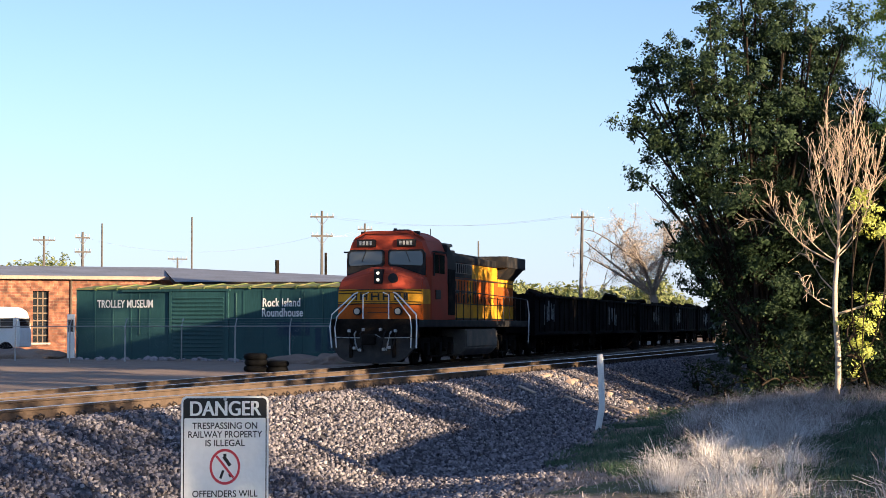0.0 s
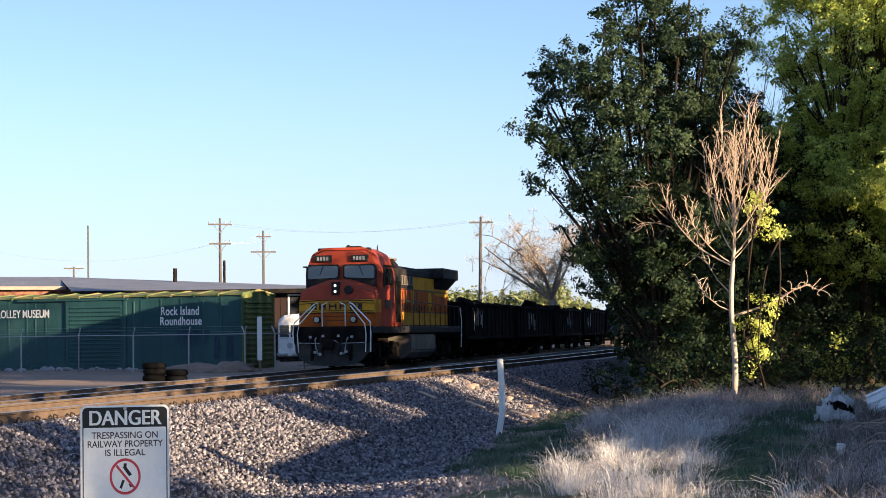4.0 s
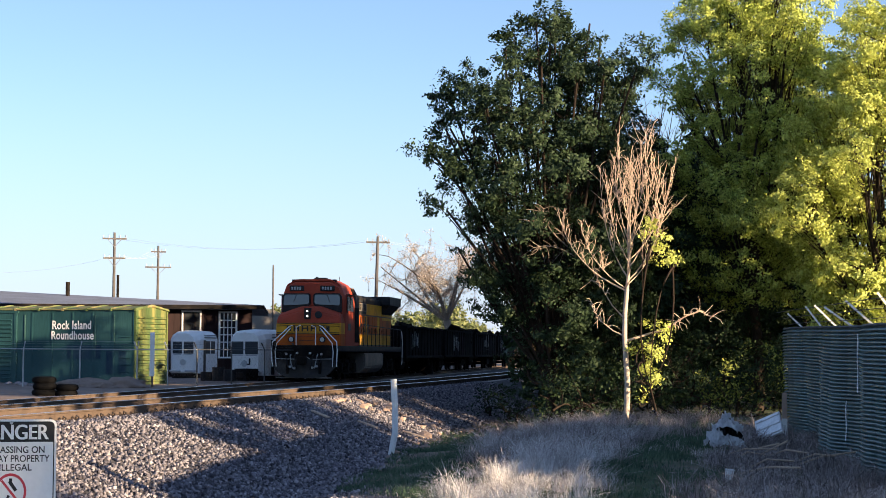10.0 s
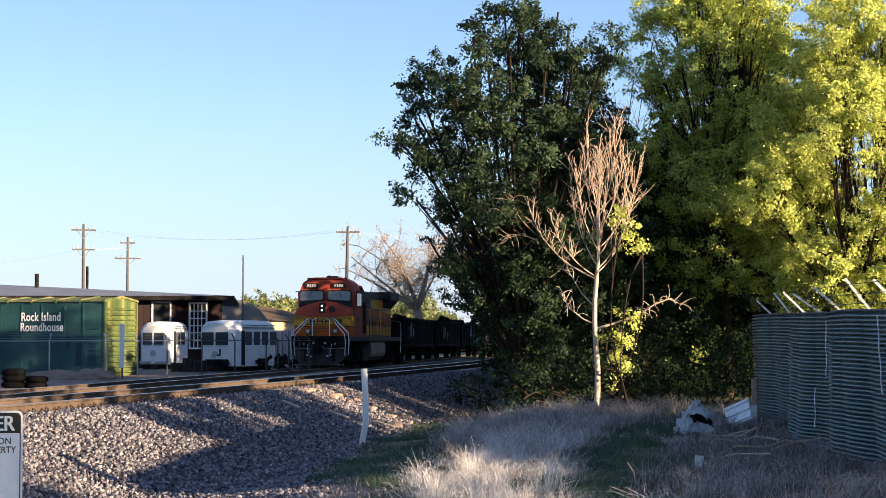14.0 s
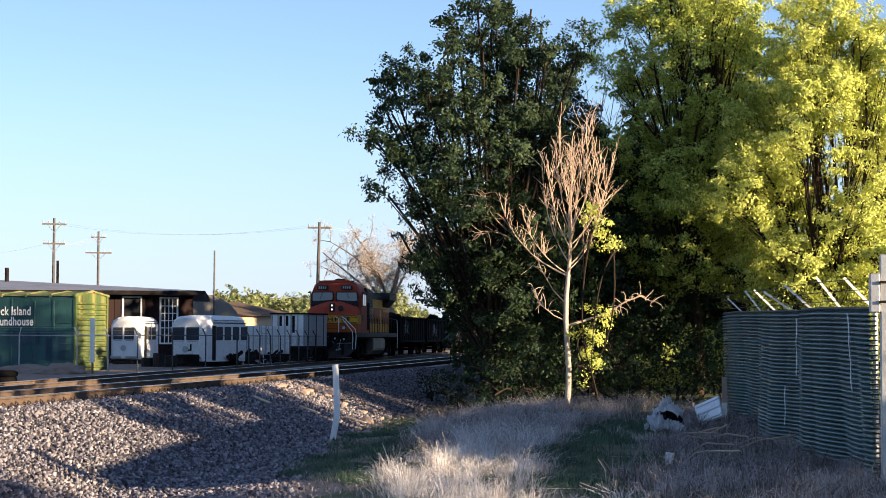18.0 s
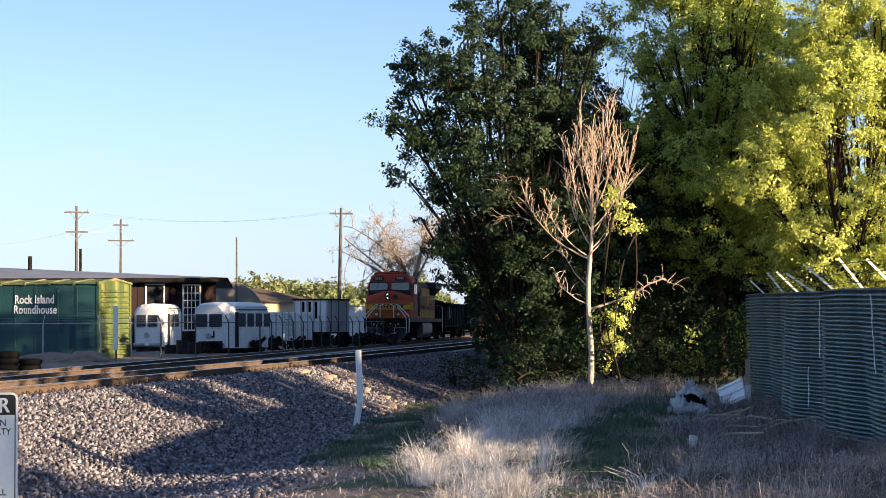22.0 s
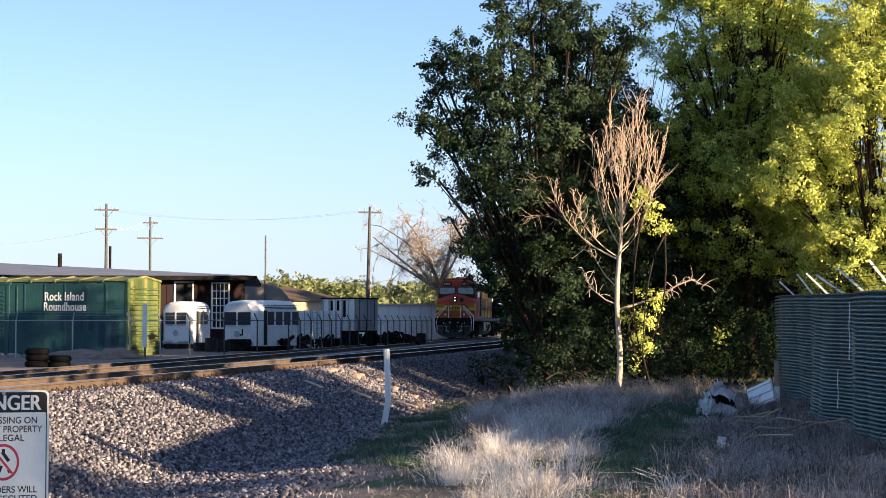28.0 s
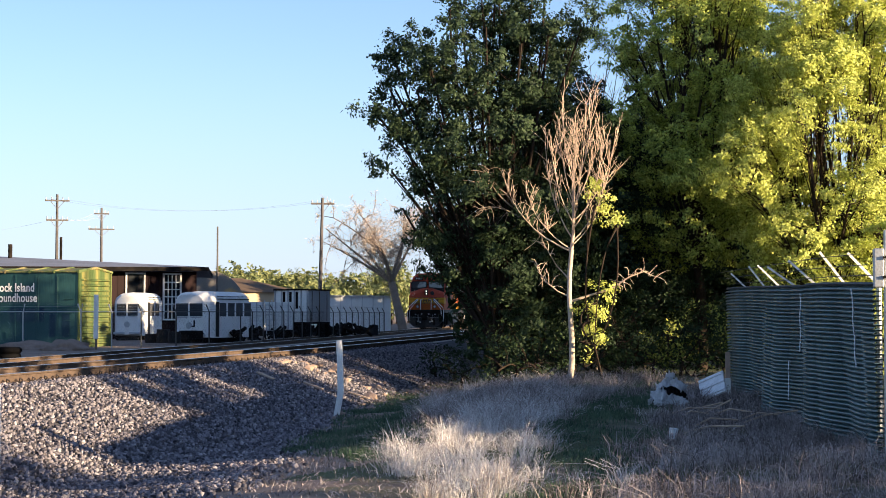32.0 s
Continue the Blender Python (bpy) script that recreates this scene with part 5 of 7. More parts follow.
def wire(p, q, sag, thick=0.006):
    bm = bmesh.new()
    pts = [Vector(p).lerp(Vector(q), k / 14) - Vector((0, 0, sag * 4 * (k / 14) * (1 - k / 14))) for k in range(15)]
    tube(bm, pts, thick, 4)
    return tagged(ob_from("overhead_wire", bm, M["cable"]), "thin sagging overhead wire between utility poles", "wire", "overhead wires")


def build_poles():
    utility_pole(-3.73, 165, [3.55], [(3.36, 1.05), (2.77, 0.95)], "weathered utility pole with two crossarms")
    utility_pole(-2.41, 190, [3.16], [(2.98, 0.75), (2.51, 1.3)], "weathered utility pole with two crossarms")
    utility_pole(4.2, 150, [3.52], [(3.34, 0.95)], "tall wooden utility pole with one crossarm", lean=0.25)
    utility_pole(-12.12, 190, [2.72], [(2.6, 1.1)], "distant wooden utility pole with one crossarm")
    utility_pole(-10.98, 180, [2.86], [(2.68, 0.7), (2.25, 0.75)], "distant wooden utility pole with two crossarms")
    utility_pole(-8.13, 230, [2.1], [(2.05, 1.2)], "distant wooden utility pole with one crossarm")
    for bearing, rise in ((-10.4, 3.12), (-7.7, 3.34), (1.09, 2.62)):
        d = 130
        p = spot(bearing, d, YARD)
        bm = bmesh.new()
        tube(bm, [(p.x, p.y, YARD), (p.x, p.y, EYE + d * math.tan(radians(rise)))], 0.075, 8, radius_end=0.06)
        tagged(ob_from("steel_mast", bm, M["pine"]), "thin brown steel mast", "mast", "steel masts")
    for s in (-0.8, -0.3, 0.3, 0.8):
        a, c = spot(-3.73, 165, rise=3.42), spot(4.2, 150, rise=3.40)
        a, c = a + Vector((s, 0, 0)), c + Vector((s, 0, 0))
        if s in (-0.8, 0.3):
            wire(a, c, 0.9)
            wire(c, spot(14, 170, rise=3.3), 1.0)
        wire(spot(-3.73, 165, rise=2.85) + Vector((s, 0, 0)), spot(-2.41, 190, rise=3.0) + Vector((s, 0, 0)), 0.5)
    wire(spot(-3.73, 165, rise=2.82), spot(-10.98, 180, rise=2.7), 1.5)


build_poles()


def build_far_yard():
    # box trailer
    m2, wd = frame_at(spot(2.83, 105.1), spot(3.86, 104))
    t = empty("box_trailer", m2, "grey-white aluminium box trailer with dented corrugated sides", "trailer")
    h, deep = EYE + 104 * math.tan(radians(0.72)) - YARD, 2.5
    part("side_wall", boxes((0, wd, 0, 0.06, 0.9, h - 0.08)), M["white"], t, "white ribbed side with open slots")
    for k in range(6):
        part("side_rib", boxes((0.03 + k * (wd - 0.1) / 5, 0.1 + k * (wd - 0.1) / 5, -0.06, 0.0, 0.9, h - 0.08)), M["galv"], t)
    for k in (1, 2, 3):
        x = 0.03 + k * (wd - 0.1) / 5
        part("slot", boxes((x + 0.1, x + 0.26, -0.012, 0.01, h - 1.1, h - 0.16)), M["under"], t, "dark open slot")
    part("end_wall", boxes((wd - 0.06, wd, 0.06, deep, 0.9, h - 0.08)), M["alu"], t, "grey rear doors")
    for y in (0.4, 1.25, 2.1):
        part("lock_rod", tube(bmesh.new(), [(wd + 0.03, y, 0.95), (wd + 0.03, y, h - 0.12)], 0.025, 6), M["railside"], t, "rusted lock rod")
    part("back_wall", boxes((0, wd - 0.06, deep - 0.06, deep, 0.9, h - 0.08), (0, 0.06, 0.06, deep - 0.06, 0.9, h - 0.08)), M["alu"], t)
    part("roof", boxes((-0.05, wd + 0.05, -0.08, deep + 0.05, h - 0.08, h)), M["under"], t, "dark roof edge")
    part("floor", boxes((0, wd, 0, deep, 0.8, 0.9)), M["under"], t)
    for x in (0.3, wd - 0.3):
        for y in (0.2, deep - 0.2):
            part("tyre", disc(bmesh.new(), (x, y, 0.45), (0, 1, 0), 0.45, 0.28, 16), M["tyre"], t)
    # a lower white trailer beside it
    m3, wd = frame_at(spot(2.05, 100), spot(3.4, 101))
    t = empty("flat_trailer", m3, "low white panelled trailer box", "trailer")
    part("body", boxes((0, wd, 0, 2.2, 0.5, 2.0), bevel=0.03), M["white"], t)
    for k in range(7):
        part("rib", boxes((0.05 + k * wd / 7, 0.11 + k * wd / 7, -0.04, 0.0, 0.5, 2.0)), M["galv"], t)
    bm = bmesh.new()
    for s in (0, 0.42):
        tube(bm, [(wd * 0.32 + s, -0.6, -0.1), (wd * 0.32 + s, -0.2, 2.1)], 0.03, 6)
    for k in range(7):
        tube(bm, [(wd * 0.32, -0.55 + k * 0.05, 0.2 + k * 0.28), (wd * 0.32 + 0.42, -0.55 + k * 0.05, 0.2 + k * 0.28)], 0.02, 5)
    lad = ob_from("ladder", bm, M["galv"])
    lad.matrix_world = m3
    tagged(lad, "grey metal ladder leaning against a trailer", "ladder")
    # long white shed
    m4, wd = frame_at(spot(4.4, 150), spot(6.4, 152))
    s = empty("white_shed", m4, "long low white metal shed", "shed")
    h = EYE + 150 * math.tan(radians(0.49)) - YARD
    part("wall", boxes((0, wd, 0, 8, -0.3, h)), M["white"], s)
    part("roof", boxes((-0.2, wd + 0.2, -0.2, 8.2, h, h + 0.1)), M["alu"], s)
    for k in range(6):
        part("panel_seam", boxes((0.3 + k * wd / 6, 0.36 + k * wd / 6, -0.03, 0, 0, h)), M["alu"], s)
    # rounded ochre hut behind the trams
    p = spot(0.85, 130)
    e = empty("quonset_hut", pose(p.x, p.y, YARD, 0, 0, 16), "rounded ochre and rust corrugated hut", "hut")
    hh = EYE + 130 * math.tan(radians(1.24)) - YARD
    prof = [(2.6 * math.cos(a), 1.2 + (hh - 1.2) * math.sin(a)) for a in [math.pi * k / 14 for k in range(15)]]
    bm = bmesh.new()
    prism(bm, [(2.6, 0)] + prof + [(-2.6, 0)], 0, 9)
    part("shell", bm, M["ochre"], e)
    for k in range(9):
        bm = bmesh.new()
        tube(bm, [(x * 1.01, k * 1.1 + 0.1, z + 0.02) for x, z in prof], 0.05, 5)
        part("rib", bm, M["ochre"], e)
    # tan house with a brown roof
    m5, wd = frame_at(spot(1.3, 165), spot(3.75, 168))
    e = empty("tan_house", m5, "tan stucco house with a brown hipped roof", "house")
    h0, h1 = EYE + 165 * math.tan(radians(0.62)) - YARD, EYE + 165 * math.tan(radians(1.08)) - YARD
    part("wall", boxes((0.2, wd - 0.2, 0.2, 9.8, -0.3, h0)), M["tan"], e)
    bm = bmesh.new()
    q = [bm.verts.new(c) for c in ((-0.3, -0.3, h0), (wd + 0.3, -0.3, h0), (wd + 0.3, 10.3, h0), (-0.3, 10.3, h0), (1.2, 5, h1), (wd - 4.0, 5, h1))]
    for f in ((0, 1, 5, 4), (1, 2, 5), (2, 3, 4, 5), (3, 0, 4), (0, 3, 2, 1)):
        bm.faces.new([q[i] for i in f])
    part("roof", bm, M["brownroof"], e)


build_far_yard()


def build_clutter():
    """Dark scrap, drums and crates heaped along the yard fence."""
    rr = random.Random(17)
    for k in range(22):
        b = -0.9 + 7.0 * k / 22 + rr.uniform(-0.1, 0.1)
        if -0.2 < b < 1.2 and k % 2:
            continue
        d = 86 + 5.5 * max(0, b) + rr.uniform(-1, 3)
        p = spot(b, d, YARD)
        kind = rr.choice(("drum", "crate", "scrap", "bush"))
        s = rr.uniform(0.35, 0.75)
        if b < 1.3 and kind in ("scrap", "bush"):
            kind = "drum" if kind == "scrap" else "crate"
        if kind == "drum":
            bm = bmesh.new()
            tube(bm, [(0, 0, 0), (0, 0, 0.9 * s)], 0.3, 12)
            for z in (0.3, 0.6):
                tube(bm, [(0, 0, z * s - 0.02), (0, 0, z * s + 0.02)], 0.32, 12)
            o = tagged(ob_from("oil_drum", bm, M["black"]), "dark dented steel drum by the yard fence", "drum", "yard clutter")
        elif kind == "crate":
            bm = boxes((-0.6 * s, 0.6 * s, -0.4, 0.4, 0, 0.85 * s), (-0.66 * s, 0.66 * s, -0.44, 0.44, 0.2 * s, 0.3 * s), (-0.66 * s, 0.66 * s, -0.44, 0.44, 0.6 * s, 0.7 * s), bevel=0.02)
            o = tagged(ob_from("crate", bm, M["under"]), "dark wooden crate by the yard fence", "crate", "yard clutter")
        else:
            o = tagged(new("scrap_heap"), "tangled dark scrap metal by the yard fence", "scrap", "yard clutter")
            for j in range(9):
                m = Matrix.Translation((rr.uniform(-0.7, 0.7), rr.uniform(-0.4, 0.4), 0.2 + 0.5 * rr.random() * s)) @ Euler((rr.uniform(-1, 1), rr.uniform(-1, 1), rr.uniform(0, 3))).to_matrix().to_4x4()
                part("scrap_bar", box(bmesh.new(), -0.5, 0.5, -0.08, 0.08, -0.06, 0.06, m=m), M["under"], o)
        o.matrix_world = Matrix.Translation(p) @ Matrix.Rotation(rr.uniform(0, 3), 4, "Z")
    for k in range(40):      # rubble along the boxcar's foot
        p = spot(-11.0 + 8.2 * k / 40 + rr.uniform(-0.1, 0.1), 84.5 - 6.5 * k / 40 + rr.uniform(-0.8, 0.4), YARD)
        s = rr.uniform(0.08, 0.24)
        bm = bmesh.new()
        bmesh.ops.create_icosphere(bm, subdivisions=1, radius=s)
        for v in bm.verts:
            v.co *= rr.uniform(0.7, 1.25)
            v.co.z *= 0.6
        o = ob_from("rubble_stone", bm, M["stone"])
        o.location = (p.x, p.y, gz(p.x, p.y) + s * 0.2)
        tagged(o, "pale rubble stone at the boxcar's foot", "stone", "rubble by the boxcar")
    for b, d, wd, ht in ((-4.4, 75.5, 1.4, 0.34), (-3.4, 74.5, 0.9, 0.42), (-13.0, 90, 2.5, 0.5)):      # earth heaps
        p = spot(b, d, YARD)
        bm = bmesh.new()
        bmesh.ops.create_icosphere(bm, subdivisions=4, radius=1.0)
        for v in bm.verts:
            k = 1 + 0.35 * noise.noise(v.co * 2.5 + Vector((b, 0, 0)))
            v.co = Vector((v.co.x * wd * k, v.co.y * 1.2 * k, v.co.z * ht * k))
        o = ob_from("earth_mound", bm, M["dirt"], smooth=True)
        o.location = (p.x, p.y, gz(p.x, p.y) - 0.05)
        tagged(o, "low mound of dry brown earth and stones", "earth mound")


build_clutter()


def build_white_van():
    """A parked white van body at the far end of the brick wall, and a white door leaning by the boxcar."""
    m, wd = frame_at(spot(-14.6, 96), spot(-12.87, 95))
    e = empty("white_van", m, "old white van body with a rounded roof", "van")
    prof = [(0, 0.4), (0, 1.9), (0.12, 2.2), (0.5, 2.42), (wd - 0.5, 2.42), (wd - 0.12, 2.2), (wd, 1.8), (wd + 0.1, 1.1), (wd + 0.1, 0.4)]
    bm = bmesh.new()
    prism(bm, prof, 0, 1.9)
    bmesh.ops.bevel(bm, geom=list(bm.edges), offset=0.06, segments=2, affect="EDGES")
    part("body", bm, M["white"], e)
    part("windscreen", boxes((wd - 0.02, wd + 0.06, 0.2, 1.7, 1.3, 1.85)), M["glass"], e)
    part("side_window", boxes((wd - 0.9, wd - 0.25, -0.02, 0.03, 1.35, 1.85), bevel=0.01), M["glass"], e)
    for x in (0.6, wd - 0.6):
        bm = bmesh.new()
        disc(bm, (x, 0.05, 0.34), (0, 1, 0), 0.34, 0.24, 16)
        part("wheel", bm, M["tyre"], e)
    m, wd = frame_at(spot(-11.42, 86.6), spot(-11.2, 86.4))
    e = empty("old_door", m, "old white painted door leaning beside the boxcar", "door")
    part("panel", boxes((0, max(wd, 0.3), 0, 0.05, 0, 2.0), bevel=0.01), M["white"], e)
    part("pane", boxes((0.06, max(wd, 0.3) - 0.06, -0.01, 0.0, 1.2, 1.75)), M["glass"], e)


build_white_van()


# ---- trees, shrubs and grasses ----
def limb_tube(segs, sides=5):
    """Tapered limbs as one mesh: each is a row of points with a radius at each."""
    vs, fs, base = [], [], 0
    for pts, rad in segs:
        pts, rad = np.asarray(pts, float), np.asarray(rad, float)
        d = np.gradient(pts, axis=0)
        d /= np.linalg.norm(d, axis=1)[:, None] + 1e-9
        ref = np.where(np.abs(d[:, 2:3]) < 0.9, np.array([[0, 0, 1.0]]), np.array([[0, 1.0, 0]]))
        s = np.cross(d, ref)
        s /= np.linalg.norm(s, axis=1)[:, None]
        u = np.cross(s, d)
        a = 2 * np.pi * np.arange(sides) / sides
        ring = pts[:, None] + rad[:, None, None] * (np.cos(a)[None, :, None] * s[:, None] + np.sin(a)[None, :, None] * u[:, None])
        vs.append(ring.reshape(-1, 3))
        n = len(pts)
        i, k = np.meshgrid(np.arange(n - 1), np.arange(sides), indexing="ij")
        q = base + i * sides
        fs.append(np.stack([q + k, q + (k + 1) % sides, q + sides + (k + 1) % sides, q + sides + k], -1).reshape(-1, 4))
        base += n * sides
    return np.concatenate(vs), np.concatenate(fs)


def curve(rng, p, q, n, wob):
    t = np.linspace(0, 1, n)[:, None]
    mid = (p + q) / 2 + rng.normal(0, wob, 3) + np.array([0, 0, wob * 0.6])
    return (1 - t) ** 2 * p + 2 * t * (1 - t) * mid + t ** 2 * q


def leaves(rng, centres, size, flat=0.5, face=None):
    """A small folded rhomb for each leaf."""
    n = len(centres)
    a = rng.normal(size=(n, 3))
    a /= np.linalg.norm(a, axis=1)[:, None]
    r = rng.normal(size=(n, 3))
    r[:, 2] -= flat
    c = np.cross(a, r)
    c /= np.linalg.norm(c, axis=1)[:, None] + 1e-9
    if face is not None:      # the blade turns its face outwards
        nrm = face + rng.normal(0, 0.45, (n, 3))
        a = np.cross(nrm, a)
        a /= np.linalg.norm(a, axis=1)[:, None] + 1e-9
        c = np.cross(nrm, a)
        c /= np.linalg.norm(c, axis=1)[:, None] + 1e-9
    s = size * rng.uniform(0.6, 1.3, (n, 1))
    v = np.stack([centres - a * s, centres + c * s * 0.5, centres + a * s, centres - c * s * 0.5], 1)
    return v.reshape(-1, 3), (np.arange(n) * 4)[:, None] + np.array([[0, 1, 2, 3]])


def build_tree(name, place, height, lobes, trunk_r, leaf, leaf_size, per_clump, label, category="tree", clumps=26, seed=1, group="", bark="bark", droop=0.0, spread=1.0, joined=False, gaps=-1.0, shell=0.3):
    """Trunk, a limb to each lobe of the crown, twigs to clumps of leaves. lobes: centre x, y, z and radius, from the foot of the trunk."""
    rng = np.random.default_rng(seed)
    e = empty(name, Matrix.Translation(place), label, category, group)
    low = min(lb[2] - lb[3] * 0.5 for lb in lobes)
    fork = np.array([rng.normal(0, 0.15), rng.normal(0, 0.15), max(0.4, min(low, height * 0.3))])
    limbs, twigs, cl, outw = [], [], [], []
    for x, y, z, r in lobes:
        c = np.array([x, y, z])
        k = 8
        line = curve(rng, fork, c - np.array([0, 0, r * 0.35]), k, 0.35)
        limbs.append((line, np.linspace(trunk_r * 0.36, 0.03, k)))
        n = max(6, int(clumps * r * r))
        v = rng.normal(size=(n, 3))
        v /= np.linalg.norm(v, axis=1)[:, None]
        tip = c + v * r * (rng.uniform(shell, 1.08, (n, 1)) ** 0.6) * np.array([1, 1, 0.92])
        tip = tip[tip[:, 2] > 0.15]
        air = np.sin(tip[:, 0] * 2.1 + tip[:, 2] * 0.7) * np.sin(tip[:, 1] * 1.9 + 1.3) + np.sin(tip[:, 2] * 2.4 + tip[:, 0] * 1.1 + 0.4) * 0.8
        tip = tip[air > gaps]
        cl.append(tip)
        w = tip - c
        outw.append(w / (np.linalg.norm(w, axis=1)[:, None] + 1e-6) + np.array([0, 0, 0.25]))
        for q in tip[:: 3]:
            s = line[rng.integers(k // 2, k)]
            twigs.append((curve(rng, s, q, 4, 0.15), np.linspace(0.02, 0.005, 4)))
    trunk = (curve(rng, np.array([0, 0, -0.3]), fork, 6, 0.1), np.linspace(trunk_r, trunk_r * 0.75, 6))
    if joined:
        soup("trunk", *limb_tube([trunk] + limbs), M[bark], e)
    else:
        soup("trunk", *limb_tube([trunk], 8), M[bark], e)
        for lb in limbs:
            soup("limb", *limb_tube([lb]), M[bark], e)
    soup("twig", *limb_tube(twigs, 3), M[bark], e, "stuff")
    cl = np.concatenate(cl)
    m = rng.poisson(per_clump, len(cl))
    c = np.repeat(cl, m, axis=0)
    way = np.concatenate(outw) + rng.normal(0, 0.55, cl.shape) + np.array([0, 0, 0.12])
    way /= np.linalg.norm(way, axis=1)[:, None]
    long = rng.uniform(0.35, 0.95, len(cl)) * spread      # each clump is a leafy spray along its twig
    t = rng.beta(1.6, 1.3, len(c))[:, None]
    off = np.repeat(way * long[:, None], m, axis=0) * (t - 0.3)
    off += rng.normal(0, 1, c.shape) * (0.055 + 0.16 * (1 - t)) * np.array([1, 1, 0.7]) * spread
    off[:, 2] -= droop * t[:, 0]
    c = c + off
    up = c[:, 2] > 0.02
    face = np.repeat(np.concatenate(outw), m, axis=0)[up]
    c = c[up]
    soup("crown", *leaves(rng, c, leaf_size, face=face), M[leaf], e, "stuff")
    return e


def ground_spot(bearing, dist):
    p = spot(bearing, dist)
    p.z = gz(p.x, p.y)
    return p


def lobe_ring(rng, rx, ry, z0, z1, n, r0, r1, shape):
    out = []
    for k in range(n):
        z = z0 + (z1 - z0) * (k + 0.5) / n
        w = shape((z - z0) / (z1 - z0))
        a = k * 2.4 + rng.uniform(-0.4, 0.4)
        q = rng.uniform(0.35, 0.95)
        out.append((rx * w * q * math.cos(a), ry * w * q * math.sin(a), z, rng.uniform(r0, r1)))
    return out


def lobes_by_view(foot, rows, dist):
    """Lobes given by bearing, rise and how far behind the foot they lie, with their radius."""
    out = []
    for bearing, rise, back, r in rows:
        q = spot(bearing, dist + back, rise=rise) - foot
        out.append((q.x, q.y, q.z, r))
    return out


def build_woods():
    rng = random.Random(5)
    bell = lambda t: 0.75 + 0.55 * math.sin(math.pi * min(1, t * 1.05)) - 0.35 * t
    g = "trees beside the track"
    foot = ground_spot(9.4, 52)
    rows = [(8.3, 8.2, 0, 1.2), (9.3, 9.0, 0.8, 1.1), (10.4, 9.0, 0.5, 1.1), (11.2, 8.3, 0, 1.2), (7.2, 7.2, 0.4, 1.0), (6.9, 6.1, -0.3, 1.0), (7.9, 6.4, -0.9, 1.3), (9.2, 7.2, -1.0, 1.5), (10.6, 7.2, -0.6, 1.4),
            (7.9, 4.8, -0.6, 1.3), (7.9, 3.5, 0, 1.0), (8.8, 5.2, -1.3, 1.5), (10.2, 5.4, -1.0, 1.5), (11.6, 6.0, 0, 1.4), (8.4, 3.2, -0.9, 1.3), (9.6, 3.4, -1.3, 1.5), (11.0, 3.6, -0.8, 1.5), (8.7, 2.2, -0.2, 1.0), (8.0, 2.7, 0.2, 0.75), (8.6, 1.6, 0.4, 0.6), (9.0, 0.6, 0.4, 0.65), (9.0, -0.3, 0.3, 0.65), (9.8, 1.2, -0.6, 1.2), (10.6, 1.4, -1.0, 1.3), (11.4, 1.6, 0, 1.4), (9.7, -0.4, 0, 1.0), (10.8, -0.4, -0.4, 1.2), (9.2, 6.0, 1.8, 1.5), (10.4, 3.0, 1.8, 1.6), (9.0, 2.6, 1.6, 1.5), (10.8, 8.0, 1.6, 1.4)]
    edge_lobes = []
    hub = spot(9.6, 52, rise=4.0) - foot
    for x, y, z, r in lobes_by_view(foot, rows[:11] + rows[17:18], 52):
        for k in range(2):
            w = (Vector((x, y, z)) - hub).normalized()
            w = (w + Vector((rng.uniform(-0.7, 0.7), rng.uniform(-0.4, 0.4), rng.uniform(-0.7, 0.7)))).normalized()
            edge_lobes.append((x + w.x * r * 1.05, y + w.y * r, z + w.z * r * 1.05, rng.uniform(0.3, 0.5)))
    elm = build_tree("elm_tree", foot, 11.5, lobes_by_view(foot, rows, 52) + edge_lobes, 0.16, "leaf_dark", 0.058, 112, "tall elm with an uneven crown, dark green deepened for shade", seed=3, group=g, clumps=23, gaps=-0.7, spread=0.9, shell=0.45)
    # dead tan branches that stand out of the elm's crown
    rg = np.random.default_rng(77)
    dry = []
    for b0, r0, b1, r1 in ((10.3, 3.1, 9.0, 3.9), (10.2, 3.2, 9.4, 4.4), (10.4, 2.9, 9.1, 3.2)):
        one, two = np.array(spot(b0, 50.8, rise=r0) - foot), np.array(spot(b1, 50.0, rise=r1) - foot)
        line = curve(rg, one, two, 8, 0.2)
        dry.append((line, np.linspace(0.03, 0.008, 8)))
        for k in range(16):
            c = line[rg.integers(2, 8)]
            dry.append((curve(rg, c, c + rg.normal(0, 0.22, 3) + (two - one) * 0.14, 4, 0.06), np.linspace(0.011, 0.005, 4)))
    soup("dead_branch", *limb_tube(dry, 4), M["greywood"], elm, "stuff", "dry tan dead branches")
    foot = ground_spot(12.0, 56)
    build_tree("elm_tree", foot, 9.8, lobe_ring(rng, 2.0, 2.2, 1.0, 8.1, 18, 1.1, 1.4, bell), 0.15, "leaf_dark", 0.07, 84, "elm behind a bare dead tree, dark green deepened for shade", seed=4, group=g, clumps=26)
    build_tree("box_elder_tree", ground_spot(15.9, 55.5), 14, lobe_ring(rng, 2.5, 2.5, 3.6, 13.4, 44, 0.8, 1.35, bell), 0.17, "leaf_mid", 0.050, 116, "tall green box elder, evening sun brightened into its leaf colour", seed=5, group=g, clumps=35, spread=0.85, shell=0.5, gaps=-0.7)
    build_tree("box_elder_tree", ground_spot(19.9, 52.5), 11.5, lobe_ring(rng, 2.9, 2.4, 2.2, 10.6, 50, 0.7, 1.2, bell), 0.2, "leaf_light", 0.047, 132, "bushy box elder, evening sun put into its yellow-green leaves", seed=6, group=g, clumps=40, spread=0.8, shell=0.55, gaps=-0.8)
